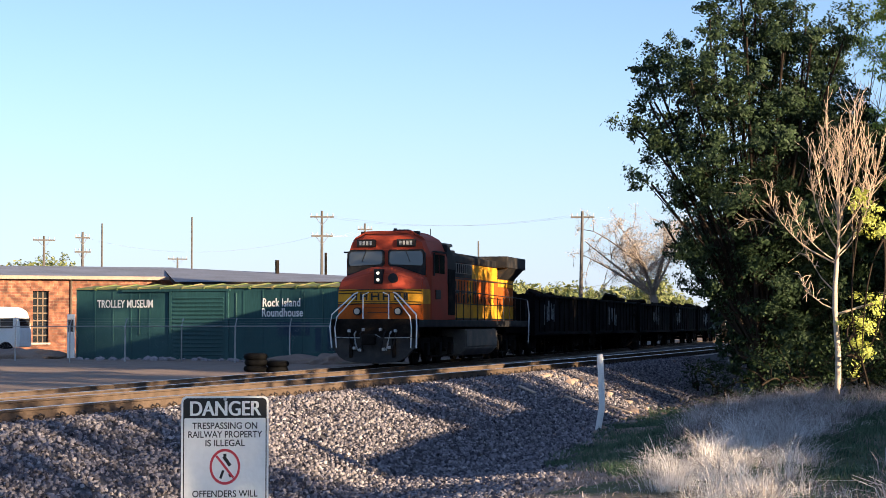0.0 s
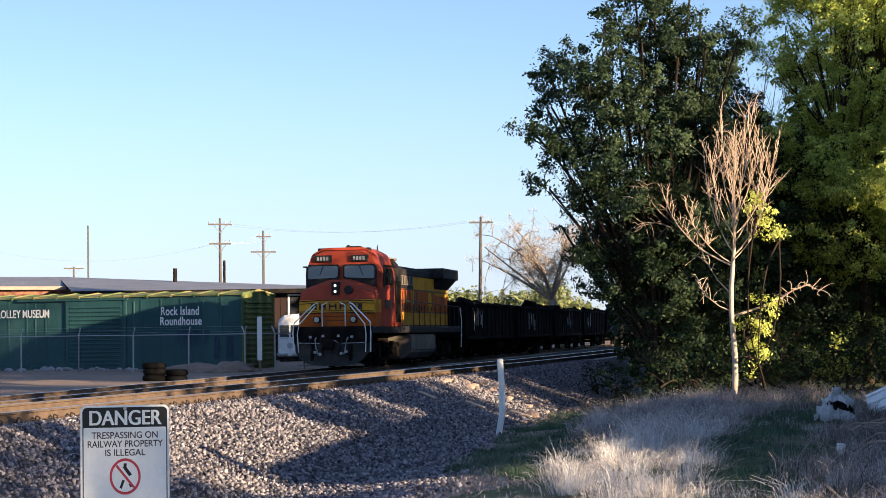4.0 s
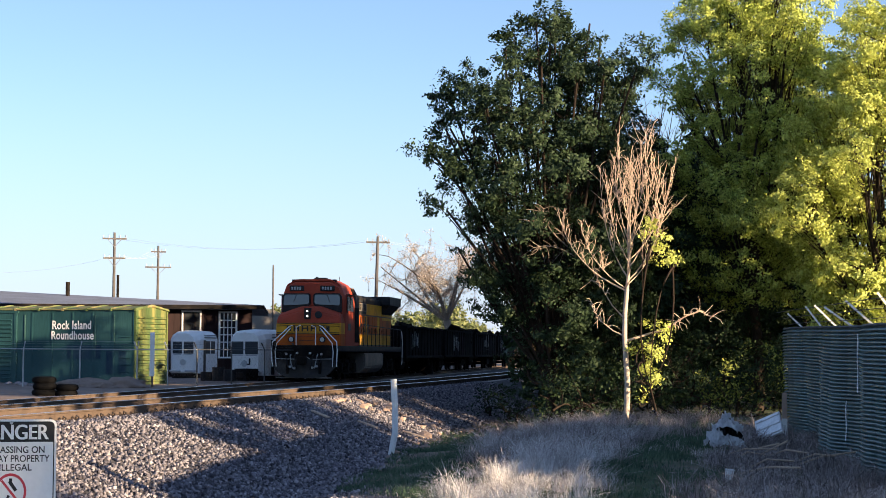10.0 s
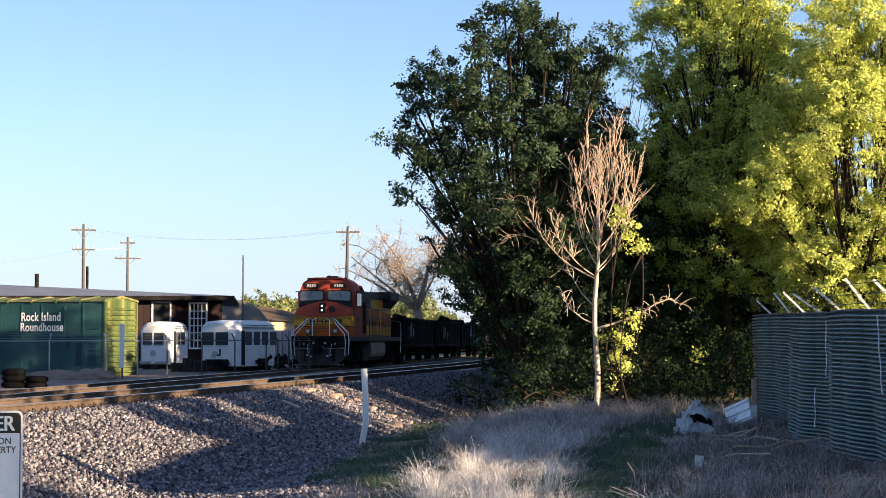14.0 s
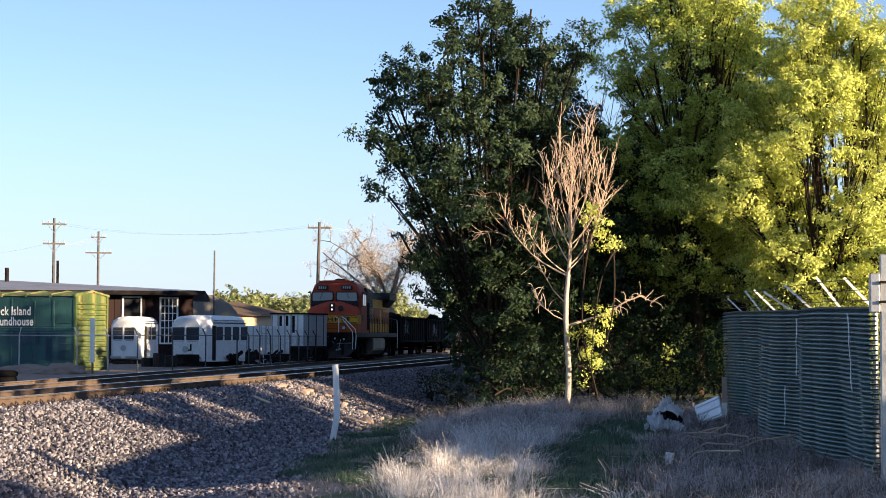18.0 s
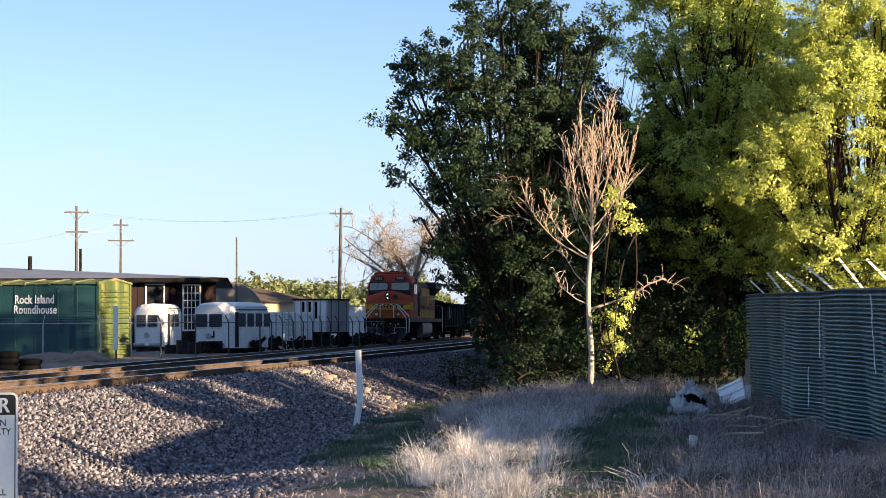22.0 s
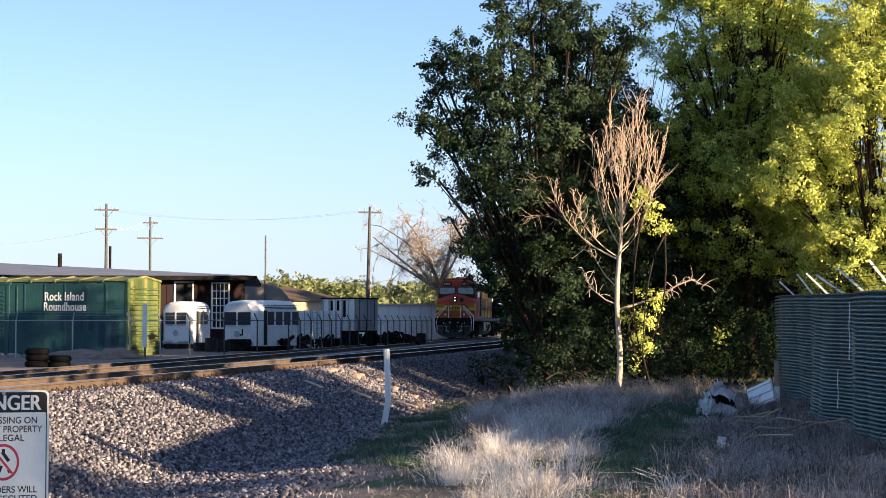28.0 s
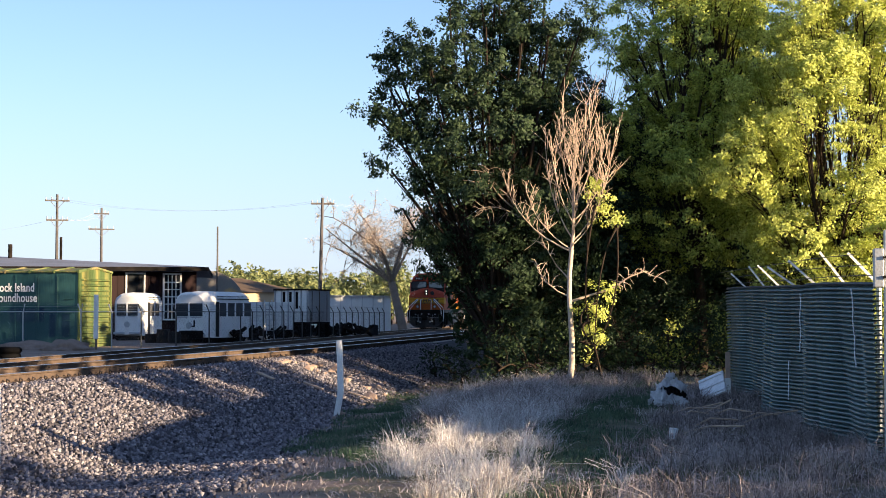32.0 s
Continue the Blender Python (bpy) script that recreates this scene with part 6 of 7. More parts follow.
    build_tree("elm_tree", ground_spot(16.4, 72.5), 9, lobe_ring(rng, 3.6, 1.8, 1.5, 12.8, 24, 1.3, 1.8, bell), 0.16, "leaf_dark", 0.13, 30, "elm behind the box elders, dark green deepened for shade", seed=9, group=g, clumps=18, joined=True)
    build_tree("elm_tree", ground_spot(13.2, 63), 9, lobe_ring(rng, 2.0, 1.8, 1.2, 7.4, 16, 1.2, 1.6, bell), 0.16, "leaf_shade", 0.12, 30, "elm with its green darkened for the shade of its neighbours", seed=10, group=g, clumps=18, joined=True)
    foot = ground_spot(13.0, 46.5)
    build_tree("box_elder_sapling", foot, 4.5, lobes_by_view(foot, [(12.7, 3.6, 0, 0.42), (13.3, 3.3, 0.3, 0.5), (13.5, 2.9, 0.2, 0.36), (12.55, -0.1, 0.4, 0.36), (12.75, 0.5, 0.5, 0.4), (12.6, -0.8, 0.2, 0.36)], 46.5), 0.03, "leaf_light", 0.045, 60, "slender box elder sapling, sunlit patches put in as yellow-green leaves", seed=8, group=g, clumps=34, spread=0.6)
    build_tree("box_elder_tree", ground_spot(23.2, 66), 13, lobe_ring(rng, 2.9, 2.6, 1.4, 11.2, 22, 0.8, 1.5, bell), 0.26, "leaf_light", 0.085, 56, "box elder behind the fence, leaves yellow-green for sunlight", seed=7, group=g, clumps=20, spread=0.75, shell=0.55)
    thick = build_tree("thicket_tree", Vector((-7.9, 70.5, gz(-7.9, 70.5))), 5.8, lobe_ring(rng, 1.9, 1.9, 0.5, 5.0, 13, 1.0, 1.3, bell), 0.14, "leaf_shade", 0.23, 13, "low tree in the thicket along the track, its green darkened for shade", seed=60, group=g, clumps=18, joined=True)
    # hidden behind the elms; copies stretched taller to shade the train
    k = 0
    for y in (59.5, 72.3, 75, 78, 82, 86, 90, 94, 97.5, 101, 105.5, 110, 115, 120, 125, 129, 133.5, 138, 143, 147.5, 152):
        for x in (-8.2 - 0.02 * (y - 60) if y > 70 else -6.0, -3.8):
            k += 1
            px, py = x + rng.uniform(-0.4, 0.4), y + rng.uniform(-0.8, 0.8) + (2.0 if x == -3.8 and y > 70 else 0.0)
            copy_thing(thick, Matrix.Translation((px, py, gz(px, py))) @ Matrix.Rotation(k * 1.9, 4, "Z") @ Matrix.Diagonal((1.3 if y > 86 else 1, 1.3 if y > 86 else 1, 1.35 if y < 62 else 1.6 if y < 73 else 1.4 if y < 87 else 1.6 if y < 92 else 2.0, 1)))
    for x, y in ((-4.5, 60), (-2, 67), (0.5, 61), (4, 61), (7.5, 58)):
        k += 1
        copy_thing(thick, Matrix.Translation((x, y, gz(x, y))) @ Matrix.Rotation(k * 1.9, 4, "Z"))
    # tall unseen trees added past the fence, beside the camera, to shade the bank
    high = build_tree("roadside_tree", Vector((14.5, 31.0, 0.6)), 13, lobe_ring(rng, 2.6, 2.6, 3.0, 12.6, 14, 1.5, 1.9, bell), 0.24, "leaf_shade", 0.21, 17, "tall leafy tree added out of view past the fence to cast shade", seed=61, group="roadside trees", clumps=10, joined=True)
    for i, (x, y) in enumerate(((15, 24.5), (24, 27))):
        copy_thing(high, Matrix.Translation((x, y, 0.6)) @ Matrix.Rotation(i * 2.1, 4, "Z"))
    # narrow unseen copy, set to shade the elm
    copy_thing(high, Matrix.Translation((14, 42.0, 0.6)) @ Matrix.Rotation(1.2, 4, "Z") @ Matrix.Diagonal((0.5, 0.5, 1, 1)))
    for i, (x, y) in enumerate(((14.5, 36.5), (16, 40.0), (14.5, 17.5), (17, 20.5), (14, 13.8), (14.6, 10.2), (14.2, 6.5), (14.6, 15.6))):
        copy_thing(high, Matrix.Translation((x, y, 0.6)) @ Matrix.Rotation(i * 1.7, 4, "Z") @ Matrix.Diagonal((0.85, 0.85, (0.33, 0.33, 0.31, 0.34, 0.27, 0.27, 0.27, 0.27)[i], 1)))
    stem = build_tree("roadside_tree", Vector((16.5, 10.6, 0.6)), 8.5, lobe_ring(rng, 2.0, 2.0, 4.9, 7.3, 12, 0.8, 1.2, lambda t: 1.0), 0.15, "leaf_dark", 0.13, 15, "young tree with a clear stem added unseen past the fence for shade", seed=62, group="roadside trees", clumps=16, joined=True)
    for i, (x, y) in enumerate(((14.8, 6.6),)):
        copy_thing(stem, Matrix.Translation((x, y, 0.6)) @ Matrix.Rotation(1.0 + i * 2.3, 4, "Z"))
    # added out of view so that thin leaf shade softens sun on the sign
    build_tree("roadside_tree", Vector((14.6, -1.2, 0.6)), 8.5, lobe_ring(rng, 2.0, 2.0, 4.4, 7.0, 12, 0.8, 1.2, lambda t: 1.0), 0.15, "leaf_dark", 0.12, 13, "airy young tree with a clear stem added unseen past the fence for shade", seed=63, group="roadside trees", clumps=14, joined=True)
    # unseen taller copy added to keep sun off the boxcar side
    for x, y, k in ((26.0, 45.6, 1.25),):
        copy_thing(high, Matrix.Translation((x, y, 0.6)) @ Matrix.Rotation(x, 4, "Z") @ Matrix.Diagonal((0.72, 0.72, k, 1)))


build_woods()


def build_dead_tree():
    """A bleached sapling: a straight leader, limbs that sweep out and turn upright, and a brush of fine shoots."""
    rng = np.random.default_rng(12)
    e = empty("dead_tree", Matrix.Translation(ground_spot(11.9, 47)), "bare dead sapling with a bleached trunk and pale upright twigs", "tree")
    arr = lambda *v: np.array(v, float)
    limbs, twigs = [], []

    def bow(s, q, n, sag):
        """A limb that leaves sideways and ends upright."""
        t = np.linspace(0, 1, n)[:, None]
        mid = arr(s[0] + (q[0] - s[0]) * 0.85, s[1] + (q[1] - s[1]) * 0.85, s[2] + (q[2] - s[2]) * sag)
        return (1 - t) ** 2 * s + 2 * t * (1 - t) * mid + t ** 2 * q + rng.normal(0, 0.006, (n, 3)) * np.minimum(1, 3 * t)

    def brush(line, first, n, reach, r0):
        """Fine shoots that rise from a limb, each with a fork or two."""
        for k in range(n):
            u = rng.uniform(first, len(line) - 1)
            i = int(min(u, len(line) - 2))
            p = line[i] + (line[i + 1] - line[i]) * (u - i)
            d = arr(rng.normal(0, 0.2), rng.normal(0, 0.2), rng.uniform(0.35, 1.0)) * reach
            tw = curve(rng, p, p + d, 5, 0.05)
            twigs.append((tw, np.linspace(r0, r0 * 0.45, 5)))
            for j in range(2):
                q = tw[rng.integers(1, 4)]
                w = curve(rng, q, q + arr(rng.normal(0, 0.15), rng.normal(0, 0.15), rng.uniform(0.12, 0.42)) * reach, 4, 0.03)
                twigs.append((w, np.linspace(r0 * 0.7, r0 * 0.4, 4)))

    t = np.linspace(0, 1, 7)
    trunk = (np.stack([0.05 * t + 0.05 * np.sin(6.3 * t), 0 * t, -0.2 + 3.5 * t], -1), np.linspace(0.078, 0.055, 7))
    t = np.linspace(0, 1, 9)
    leader = np.stack([0.05 + 0.12 * t + 0.03 * np.sin(9 * t), 0.02 * np.sin(7 * t), 3.3 + 3.2 * t], -1)
    limbs.append((leader, np.linspace(0.05, 0.01, 9)))
    brush(leader, 1.5, 22, 0.9, 0.009)
    # limbs of the leader: reach sideways, along the view, height of the foot, height of the tip
    for x, y, z0, z1, r in ((-1.75, 0.1, 3.25, 5.1, 0.034), (-1.2, -0.3, 3.3, 5.0, 0.026), (-0.75, 0.4, 3.6, 5.9, 0.026), (-0.55, -0.5, 4.0, 6.3, 0.022), (-0.4, 0.3, 4.5, 6.7, 0.02), (-0.25, -0.2, 4.9, 6.9, 0.018),
                            (0.95, 0.1, 3.5, 5.7, 0.028), (0.8, -0.4, 3.8, 6.1, 0.024), (1.05, 0.4, 4.0, 6.4, 0.024), (0.65, 0.2, 4.4, 6.8, 0.02), (0.5, -0.25, 4.8, 7.0, 0.018), (0.3, 0.35, 4.2, 7.1, 0.02), (0.1, -0.5, 3.7, 6.2, 0.022), (0.75, 0.6, 3.4, 5.2, 0.02)):
        k = (z0 - 3.3) / 3.2
        s0 = arr(0.05 + 0.12 * k, 0, z0)
        line = bow(s0, arr(x + 0.1, y, z1), 9, 0.35)
        limbs.append((line, np.linspace(r * 0.75, 0.0055, 9)))
        brush(line, 2.5, 13 if abs(x) < 1.1 else 18, 0.78 if abs(x) < 1.1 else 0.55, 0.0085)
    # low side branches: a tangle out to one side, a drooping one to the other
    for pts, r, n in ((((0.04, 0, 2.0), (0.5, 0, 2.15), (1.0, 0.1, 2.3), (1.5, 0.1, 2.62), (1.85, 0.2, 2.75), (2.15, 0.2, 2.6)), 0.034, 34), (((0.04, 0, 2.1), (-0.3, 0, 2.25), (-0.62, 0.1, 2.5), (-0.9, 0.1, 2.95)), 0.022, 16), (((0.04, 0, 2.5), (-0.35, 0.2, 2.9), (-0.7, 0.2, 3.5), (-0.8, 0.2, 3.9)), 0.02, 14)):
        line = np.array(pts, float)
        limbs.append((line, np.linspace(r, 0.01, len(line))))
        for k in range(n):
            u = rng.uniform(len(line) * 0.35, len(line) - 1.01)
            p = line[int(u)] + (line[int(u) + 1] - line[int(u)]) * (u % 1)
            q = p + rng.normal(0, 0.2, 3) + arr(0.05, 0, 0.06)
            twigs.append((curve(rng, p, q, 4, 0.1), np.linspace(0.011, 0.005, 4)))
    soup("trunk", *limb_tube([trunk], 8), M["bleached"], e, label="bleached patchy trunk")
    for sg in limbs:
        soup("branch", *limb_tube([sg]), M["deadwood"], e)
    soup("twig", *limb_tube(twigs, 4), M["deadwood"], e, "stuff")


build_dead_tree()


def build_bare_tree():
    """The wide bare tree far behind the train."""
    rng = np.random.default_rng(21)
    d = 150
    e = empty("bare_tree", Matrix.Translation(spot(6.6, d, YARD)) @ Matrix.Diagonal((1.15, 1.15, 1.3, 1)), "wide bare spring tree with fine buds", "tree")
    trunk, limbs, twigs, tips = None, [], [], []
    fork = np.array([-0.4, 0, 3.0])
    trunk = (curve(rng, np.array([0.5, 0, -0.3]), fork, 6, 0.1), np.linspace(0.34, 0.26, 6))
    for k in range(13):
        a = k * 2.4 + rng.uniform(-0.4, 0.4)
        out = rng.uniform(1.5, 4.6)
        q = np.array([out * math.cos(a) - 1.2, out * 0.7 * math.sin(a), rng.uniform(4.4, 7.6)])
        line = curve(rng, fork, q, 9, 0.7)
        limbs.append((line, np.linspace(0.13, 0.025, 9)))
        for j in range(13):
            p = line[rng.integers(3, 9)]
            t = p + rng.normal(0, 0.75, 3) + np.array([0, 0, 0.3])
            tw = curve(rng, p, t, 5, 0.25)
            twigs.append((tw, np.linspace(0.03, 0.011, 5)))
            for o in range(7):
                u = tw[rng.integers(2, 5)]
                w = u + rng.normal(0, 0.32, 3) + np.array([0, 0, -0.05])
                twigs.append((curve(rng, u, w, 4, 0.1), np.linspace(0.013, 0.007, 4)))
                tips += [u + (w - u) * s for s in rng.uniform(0.3, 1.1, 12)]
    soup("trunk", *limb_tube([trunk], 8), M["greywood"], e)
    for lb in limbs:
        soup("limb", *limb_tube([lb]), M["greywood"], e)
    soup("twig", *limb_tube(twigs, 3), M["greywood"], e, "stuff")
    c = np.array(tips) + rng.normal(0, 0.1, (len(tips), 3))
    soup("bud", *leaves(rng, c, 0.045), M["bud"], e, "stuff")


build_bare_tree()


def build_bare_saplings():
    """Tall bare saplings whose upright twigs stand over the box elders."""
    rng = np.random.default_rng(54)
    for bearing, dist, top in ((20.6, 60, 11.6), (21.6, 61, 11.2), (12.7, 57, 9.6)):
        e = empty("bare_sapling", Matrix.Translation(ground_spot(bearing, dist)), "tall bare sapling with upright grey twigs above its leafy neighbours", "tree", "bare saplings")
        stem = curve(rng, np.array([0, 0, -0.3]), np.array([0.1, 0, top * 0.7]), 7, 0.1)
        soup("trunk", *limb_tube([(stem, np.linspace(0.09, 0.045, 7))], 6), M["greywood"], e)
        twigs = []
        for k in range(9):
            a, out = k * 2.4, rng.uniform(0.4, 1.3)
            line = curve(rng, stem[rng.integers(4, 7)], np.array([out * math.cos(a), out * math.sin(a), top * rng.uniform(0.85, 1.04)]), 7, 0.15)
            soup("limb", *limb_tube([(line, np.linspace(0.035, 0.01, 7))]), M["greywood"], e)
            for j in range(11):
                q = line[rng.integers(2, 7)]
                twigs.append((curve(rng, q, q + np.array([rng.normal(0, 0.25), rng.normal(0, 0.25), rng.uniform(0.3, 0.9)]), 4, 0.06), np.linspace(0.012, 0.006, 4)))
        soup("twig", *limb_tube(twigs, 3), M["greywood"], e, "stuff")


build_bare_saplings()


def build_bushes():
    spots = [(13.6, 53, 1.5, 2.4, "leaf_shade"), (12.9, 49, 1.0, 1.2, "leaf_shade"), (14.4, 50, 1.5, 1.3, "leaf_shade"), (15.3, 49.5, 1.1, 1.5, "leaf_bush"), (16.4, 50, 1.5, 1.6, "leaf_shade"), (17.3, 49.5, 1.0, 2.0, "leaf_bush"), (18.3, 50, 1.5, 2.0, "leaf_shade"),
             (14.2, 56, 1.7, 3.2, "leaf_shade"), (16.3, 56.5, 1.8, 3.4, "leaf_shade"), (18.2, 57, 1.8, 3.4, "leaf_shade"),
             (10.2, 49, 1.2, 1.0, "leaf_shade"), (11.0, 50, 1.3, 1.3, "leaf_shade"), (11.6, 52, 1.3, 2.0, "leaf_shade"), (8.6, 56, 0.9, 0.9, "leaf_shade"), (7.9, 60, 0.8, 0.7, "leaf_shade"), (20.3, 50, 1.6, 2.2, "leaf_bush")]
    # leaf_shade shrubs carry the gloom under the trees in their colour
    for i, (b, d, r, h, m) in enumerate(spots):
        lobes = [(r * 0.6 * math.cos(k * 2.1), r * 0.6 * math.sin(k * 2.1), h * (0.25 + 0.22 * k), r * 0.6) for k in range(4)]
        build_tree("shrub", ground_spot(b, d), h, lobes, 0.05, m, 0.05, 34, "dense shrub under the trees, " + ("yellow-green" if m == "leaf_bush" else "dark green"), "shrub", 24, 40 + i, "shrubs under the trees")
    rng = random.Random(9)
    for i in range(44):      # trees along the horizon
        b = 0.9 + 6.6 * i / 36 if i < 36 else rng.uniform(-14.5, -11.2)
        d = rng.uniform(225, 300)
        rise = (0.75 if b > 3.4 else 1.12) + (0.55 if b > 3.4 else 0.35) * rng.random() if b > 0 else rng.uniform(1.65, 1.95)
        h = EYE + d * math.tan(radians(rise)) - YARD
        lobes = [(rng.uniform(-0.32, 0.32) * h, rng.uniform(-0.3, 0.3) * h, h * rng.uniform(0.3, 0.8), h * rng.uniform(0.2, 0.3)) for k in range(6)]
        build_tree("far_tree", spot(b, d, YARD), h, lobes, 0.2, "leaf_far", 0.31, 24, "distant pale green tree on the horizon", "tree", 4.6, 80 + i, "trees on the horizon", joined=True, spread=2.5)


build_bushes()


def blades(rng, px, py, height, width, lean):
    n = len(px)
    z = ground_height(px, py) - 0.02
    a = rng.uniform(0, 2 * np.pi, n)
    b = rng.uniform(0, 2 * np.pi, n)
    w = np.stack([np.cos(a), np.sin(a), np.zeros(n)], -1) * width[:, None] / 2
    foot = np.stack([px, py, z], -1)
    out = np.stack([np.cos(b), np.sin(b), np.zeros(n)], -1) * (lean * height)[:, None]
    mid = foot + out * 0.35 + np.stack([0 * z, 0 * z, height * 0.6], -1)
    tip = foot + out + np.stack([0 * z, 0 * z, height], -1)
    v = np.stack([foot - w, foot + w, mid + w * 0.8, mid - w * 0.8, tip + w * 0.15, tip - w * 0.15], 1).reshape(-1, 3)
    k = (np.arange(n) * 6)[:, None]
    f = np.concatenate([k + np.array([[0, 1, 2, 3]]), k + np.array([[3, 2, 4, 5]])])
    return v, f


def grass_field(name, rng, n, bearings, dists, keep, h0, h1, width, lean, material, label):
    b = rng.uniform(*bearings, n)
    d = np.sqrt(rng.uniform(dists[0] ** 2, dists[1] ** 2, n))
    k = keep(b, d)
    b, d = b[k], d[k]
    a = np.radians(b - TRACK_TURN)
    px, py = d * np.sin(a), d * np.cos(a)
    tuft = 0.5 + 0.5 * np.sin(px * 3.1 + 1.7 * np.sin(py * 2.3)) * np.sin(py * 2.7 + 1.1 * np.sin(px * 1.9))
    h = (h0 + (h1 - h0) * rng.random(len(b)) * (0.35 + 0.65 * tuft))
    v, f = blades(rng, px, py, h, width * rng.uniform(0.6, 1.4, len(b)), rng.uniform(0.05, lean, len(b)))
    return soup(name, v, f, M[material], None, "stuff", label)


def tufts(name, rng, n, area, keep, each, h0, h1, radius, width, material, label):
    """Loose tufts: thin stems rise from a patch, bend over and cross one another."""
    cx, cy = rng.uniform(area[0], area[1], n), rng.uniform(area[2], area[3], n)
    k = keep(cx, cy)
    cx, cy = np.repeat(cx[k], each), np.repeat(cy[k], each)
    size = np.repeat(rng.uniform(0.45, 1.0, int(k.sum())) ** 1.3, each)
    m = len(cx)
    out, ang = np.abs(rng.normal(0, 0.6, m)) * radius, rng.uniform(0, 2 * np.pi, m)
    px, py = cx + out * np.cos(ang), cy + out * np.sin(ang)
    h = (h0 + (h1 - h0) * rng.random(m) ** 1.4) * size
    z = ground_height(px, py) - 0.03
    foot = np.stack([px, py, z], -1)
    h = h * (1.15 - 0.5 * np.clip(out / radius, 0, 1.4) ** 2 / 1.4)
    bent = (np.stack([np.cos(ang), np.sin(ang)], -1) * (0.05 + 0.5 * out / radius)[:, None] + rng.normal(0, 0.4, (m, 2))) * h[:, None]
    up = np.stack([0 * z, 0 * z, h], -1)
    one = foot + np.concatenate([bent * 0.35, 0 * bent[:, :1]], 1) + up * 0.62
    two = foot + np.concatenate([bent * 1.25, 0 * bent[:, :1]], 1) + up * rng.uniform(0.6, 1.05, (m, 1))
    wa = rng.uniform(0, 2 * np.pi, m)
    w = np.stack([np.cos(wa), np.sin(wa), 0.4 * np.sin(3 * wa)], -1) * (width * rng.uniform(0.5, 1.5, m))[:, None] / 2
    v = np.stack([foot - w, foot + w, one + w * 0.8, one - w * 0.8, two + w * 0.5, two - w * 0.5], 1).reshape(-1, 3)
    k = (np.arange(m) * 6)[:, None]
    f = np.concatenate([k + np.array([[0, 1, 2, 3]]), k + np.array([[3, 2, 4, 5]])])
    return soup(name, v, f, M[material], None, "stuff", label)


def build_grass():
    rng = np.random.default_rng(33)
    rag = lambda x, y: 0.45 * np.sin(x * 2.3 + y * 0.9) + 0.35 * np.sin(y * 1.7 - x * 1.1)
    left = lambda y: -3.1 - 0.155 * (y - 17.5)
    right = lambda y: np.interp(y, [15, 18, 28, 34, 38, 47], [-2.0, -2.0, -3.0, -3.1, -3.4, -4.6])
    hay = lambda x, y: (x > left(y) + 0.5 * rag(x, y)) & (x < right(y) + 0.6 * rag(y, x)) & (y < 48) & ((y < 28.5) | (rng.random(len(x)) < 0.5))
    tufts("dry_grass", rng, 800, (-9, -1, 15.5, 48), hay, 270, 0.08, 0.52, 0.27, 0.0045, "hay", "tall pale dry grass in tangled clumps")
    back = lambda x, y: (x > left(y) + 0.5 * rag(x, y)) & (x < right(y) + 0.4 + 0.6 * rag(y, x)) & (y > 27)
    tufts("dry_grass", rng, 520, (-9, -1, 27, 48), back, 60, 0.15, 0.6, 0.26, 0.0075, "weed", "taller brownish dry grass among the pale clumps")
    edge = lambda x, y: (x > -6) & (x < 1.2) & (np.abs(y - 41 - 2 * rag(x, y * 0.3)) < 4)
    tufts("dry_grass", rng, 420, (-7, 1.5, 35, 47), edge, 36, 0.2, 0.55, 0.3, 0.007, "weed", "thin dull dry grass at the wood's edge")
    def lawn(b, d):
        a = np.radians(b - TRACK_TURN)
        x, y = d * np.sin(a), d * np.cos(a)
        thin = rng.random(len(x)) < np.clip(0.55 + 0.6 * np.sin(x * 1.7 + 0.6 * y) * np.sin(y * 0.8 - x), 0.12, 1)
        return thin & (((x < left(y)) & (x > -np.interp(y, [15, 21, 29, 40, 50], [5.2, 5.5, 7.3, 8.9, 9.3]) + 0.2 + 1.0 * np.clip((27 - y) / 5, 0, 1) + 0.3 * rag(x, y)) & (y > 21 + 2 * rag(y, x))) | ((x > right(y) - 0.2) & (x < np.interp(y, [17, 24, 34, 45], [-0.9, -1.0, -1.5, -1.5]) + 0.6 * rag(x, y)) & (y < 44)))
    grass_field("green_grass", rng, 330000, (-1.0, 17), (15, 52), lawn, 0.03, 0.17, 0.010, 1.1, "grass", "short green grass on the bank")
    weed = lambda x, y: (x > -1.2 + 0.5 * rag(x, y)) & (x < 2.5) & (y < 40)
    tufts("brown_weeds", rng, 1500, (-1.8, 2.5, 15.5, 40), weed, 42, 0.08, 0.36, 0.4, 0.008, "weed", "brown dead weeds and stalks")
    few = lambda x, y: rag(x * 0.7, y * 0.6) > 0.3
    tufts("dry_grass", rng, 160, (-2.8, 1.2, 16, 40), few, 34, 0.1, 0.34, 0.2, 0.005, "hay", "scattered pale stalks among the weeds")
    bare = lambda b, d: (d < 30) | (rng.random(len(b)) < 0.3)
    grass_field("straw_litter", rng, 9000, (0.5, 7), (15, 40), bare, 0.02, 0.1, 0.012, 2.5, "weed", "flattened straw on bare dirt")


build_grass()


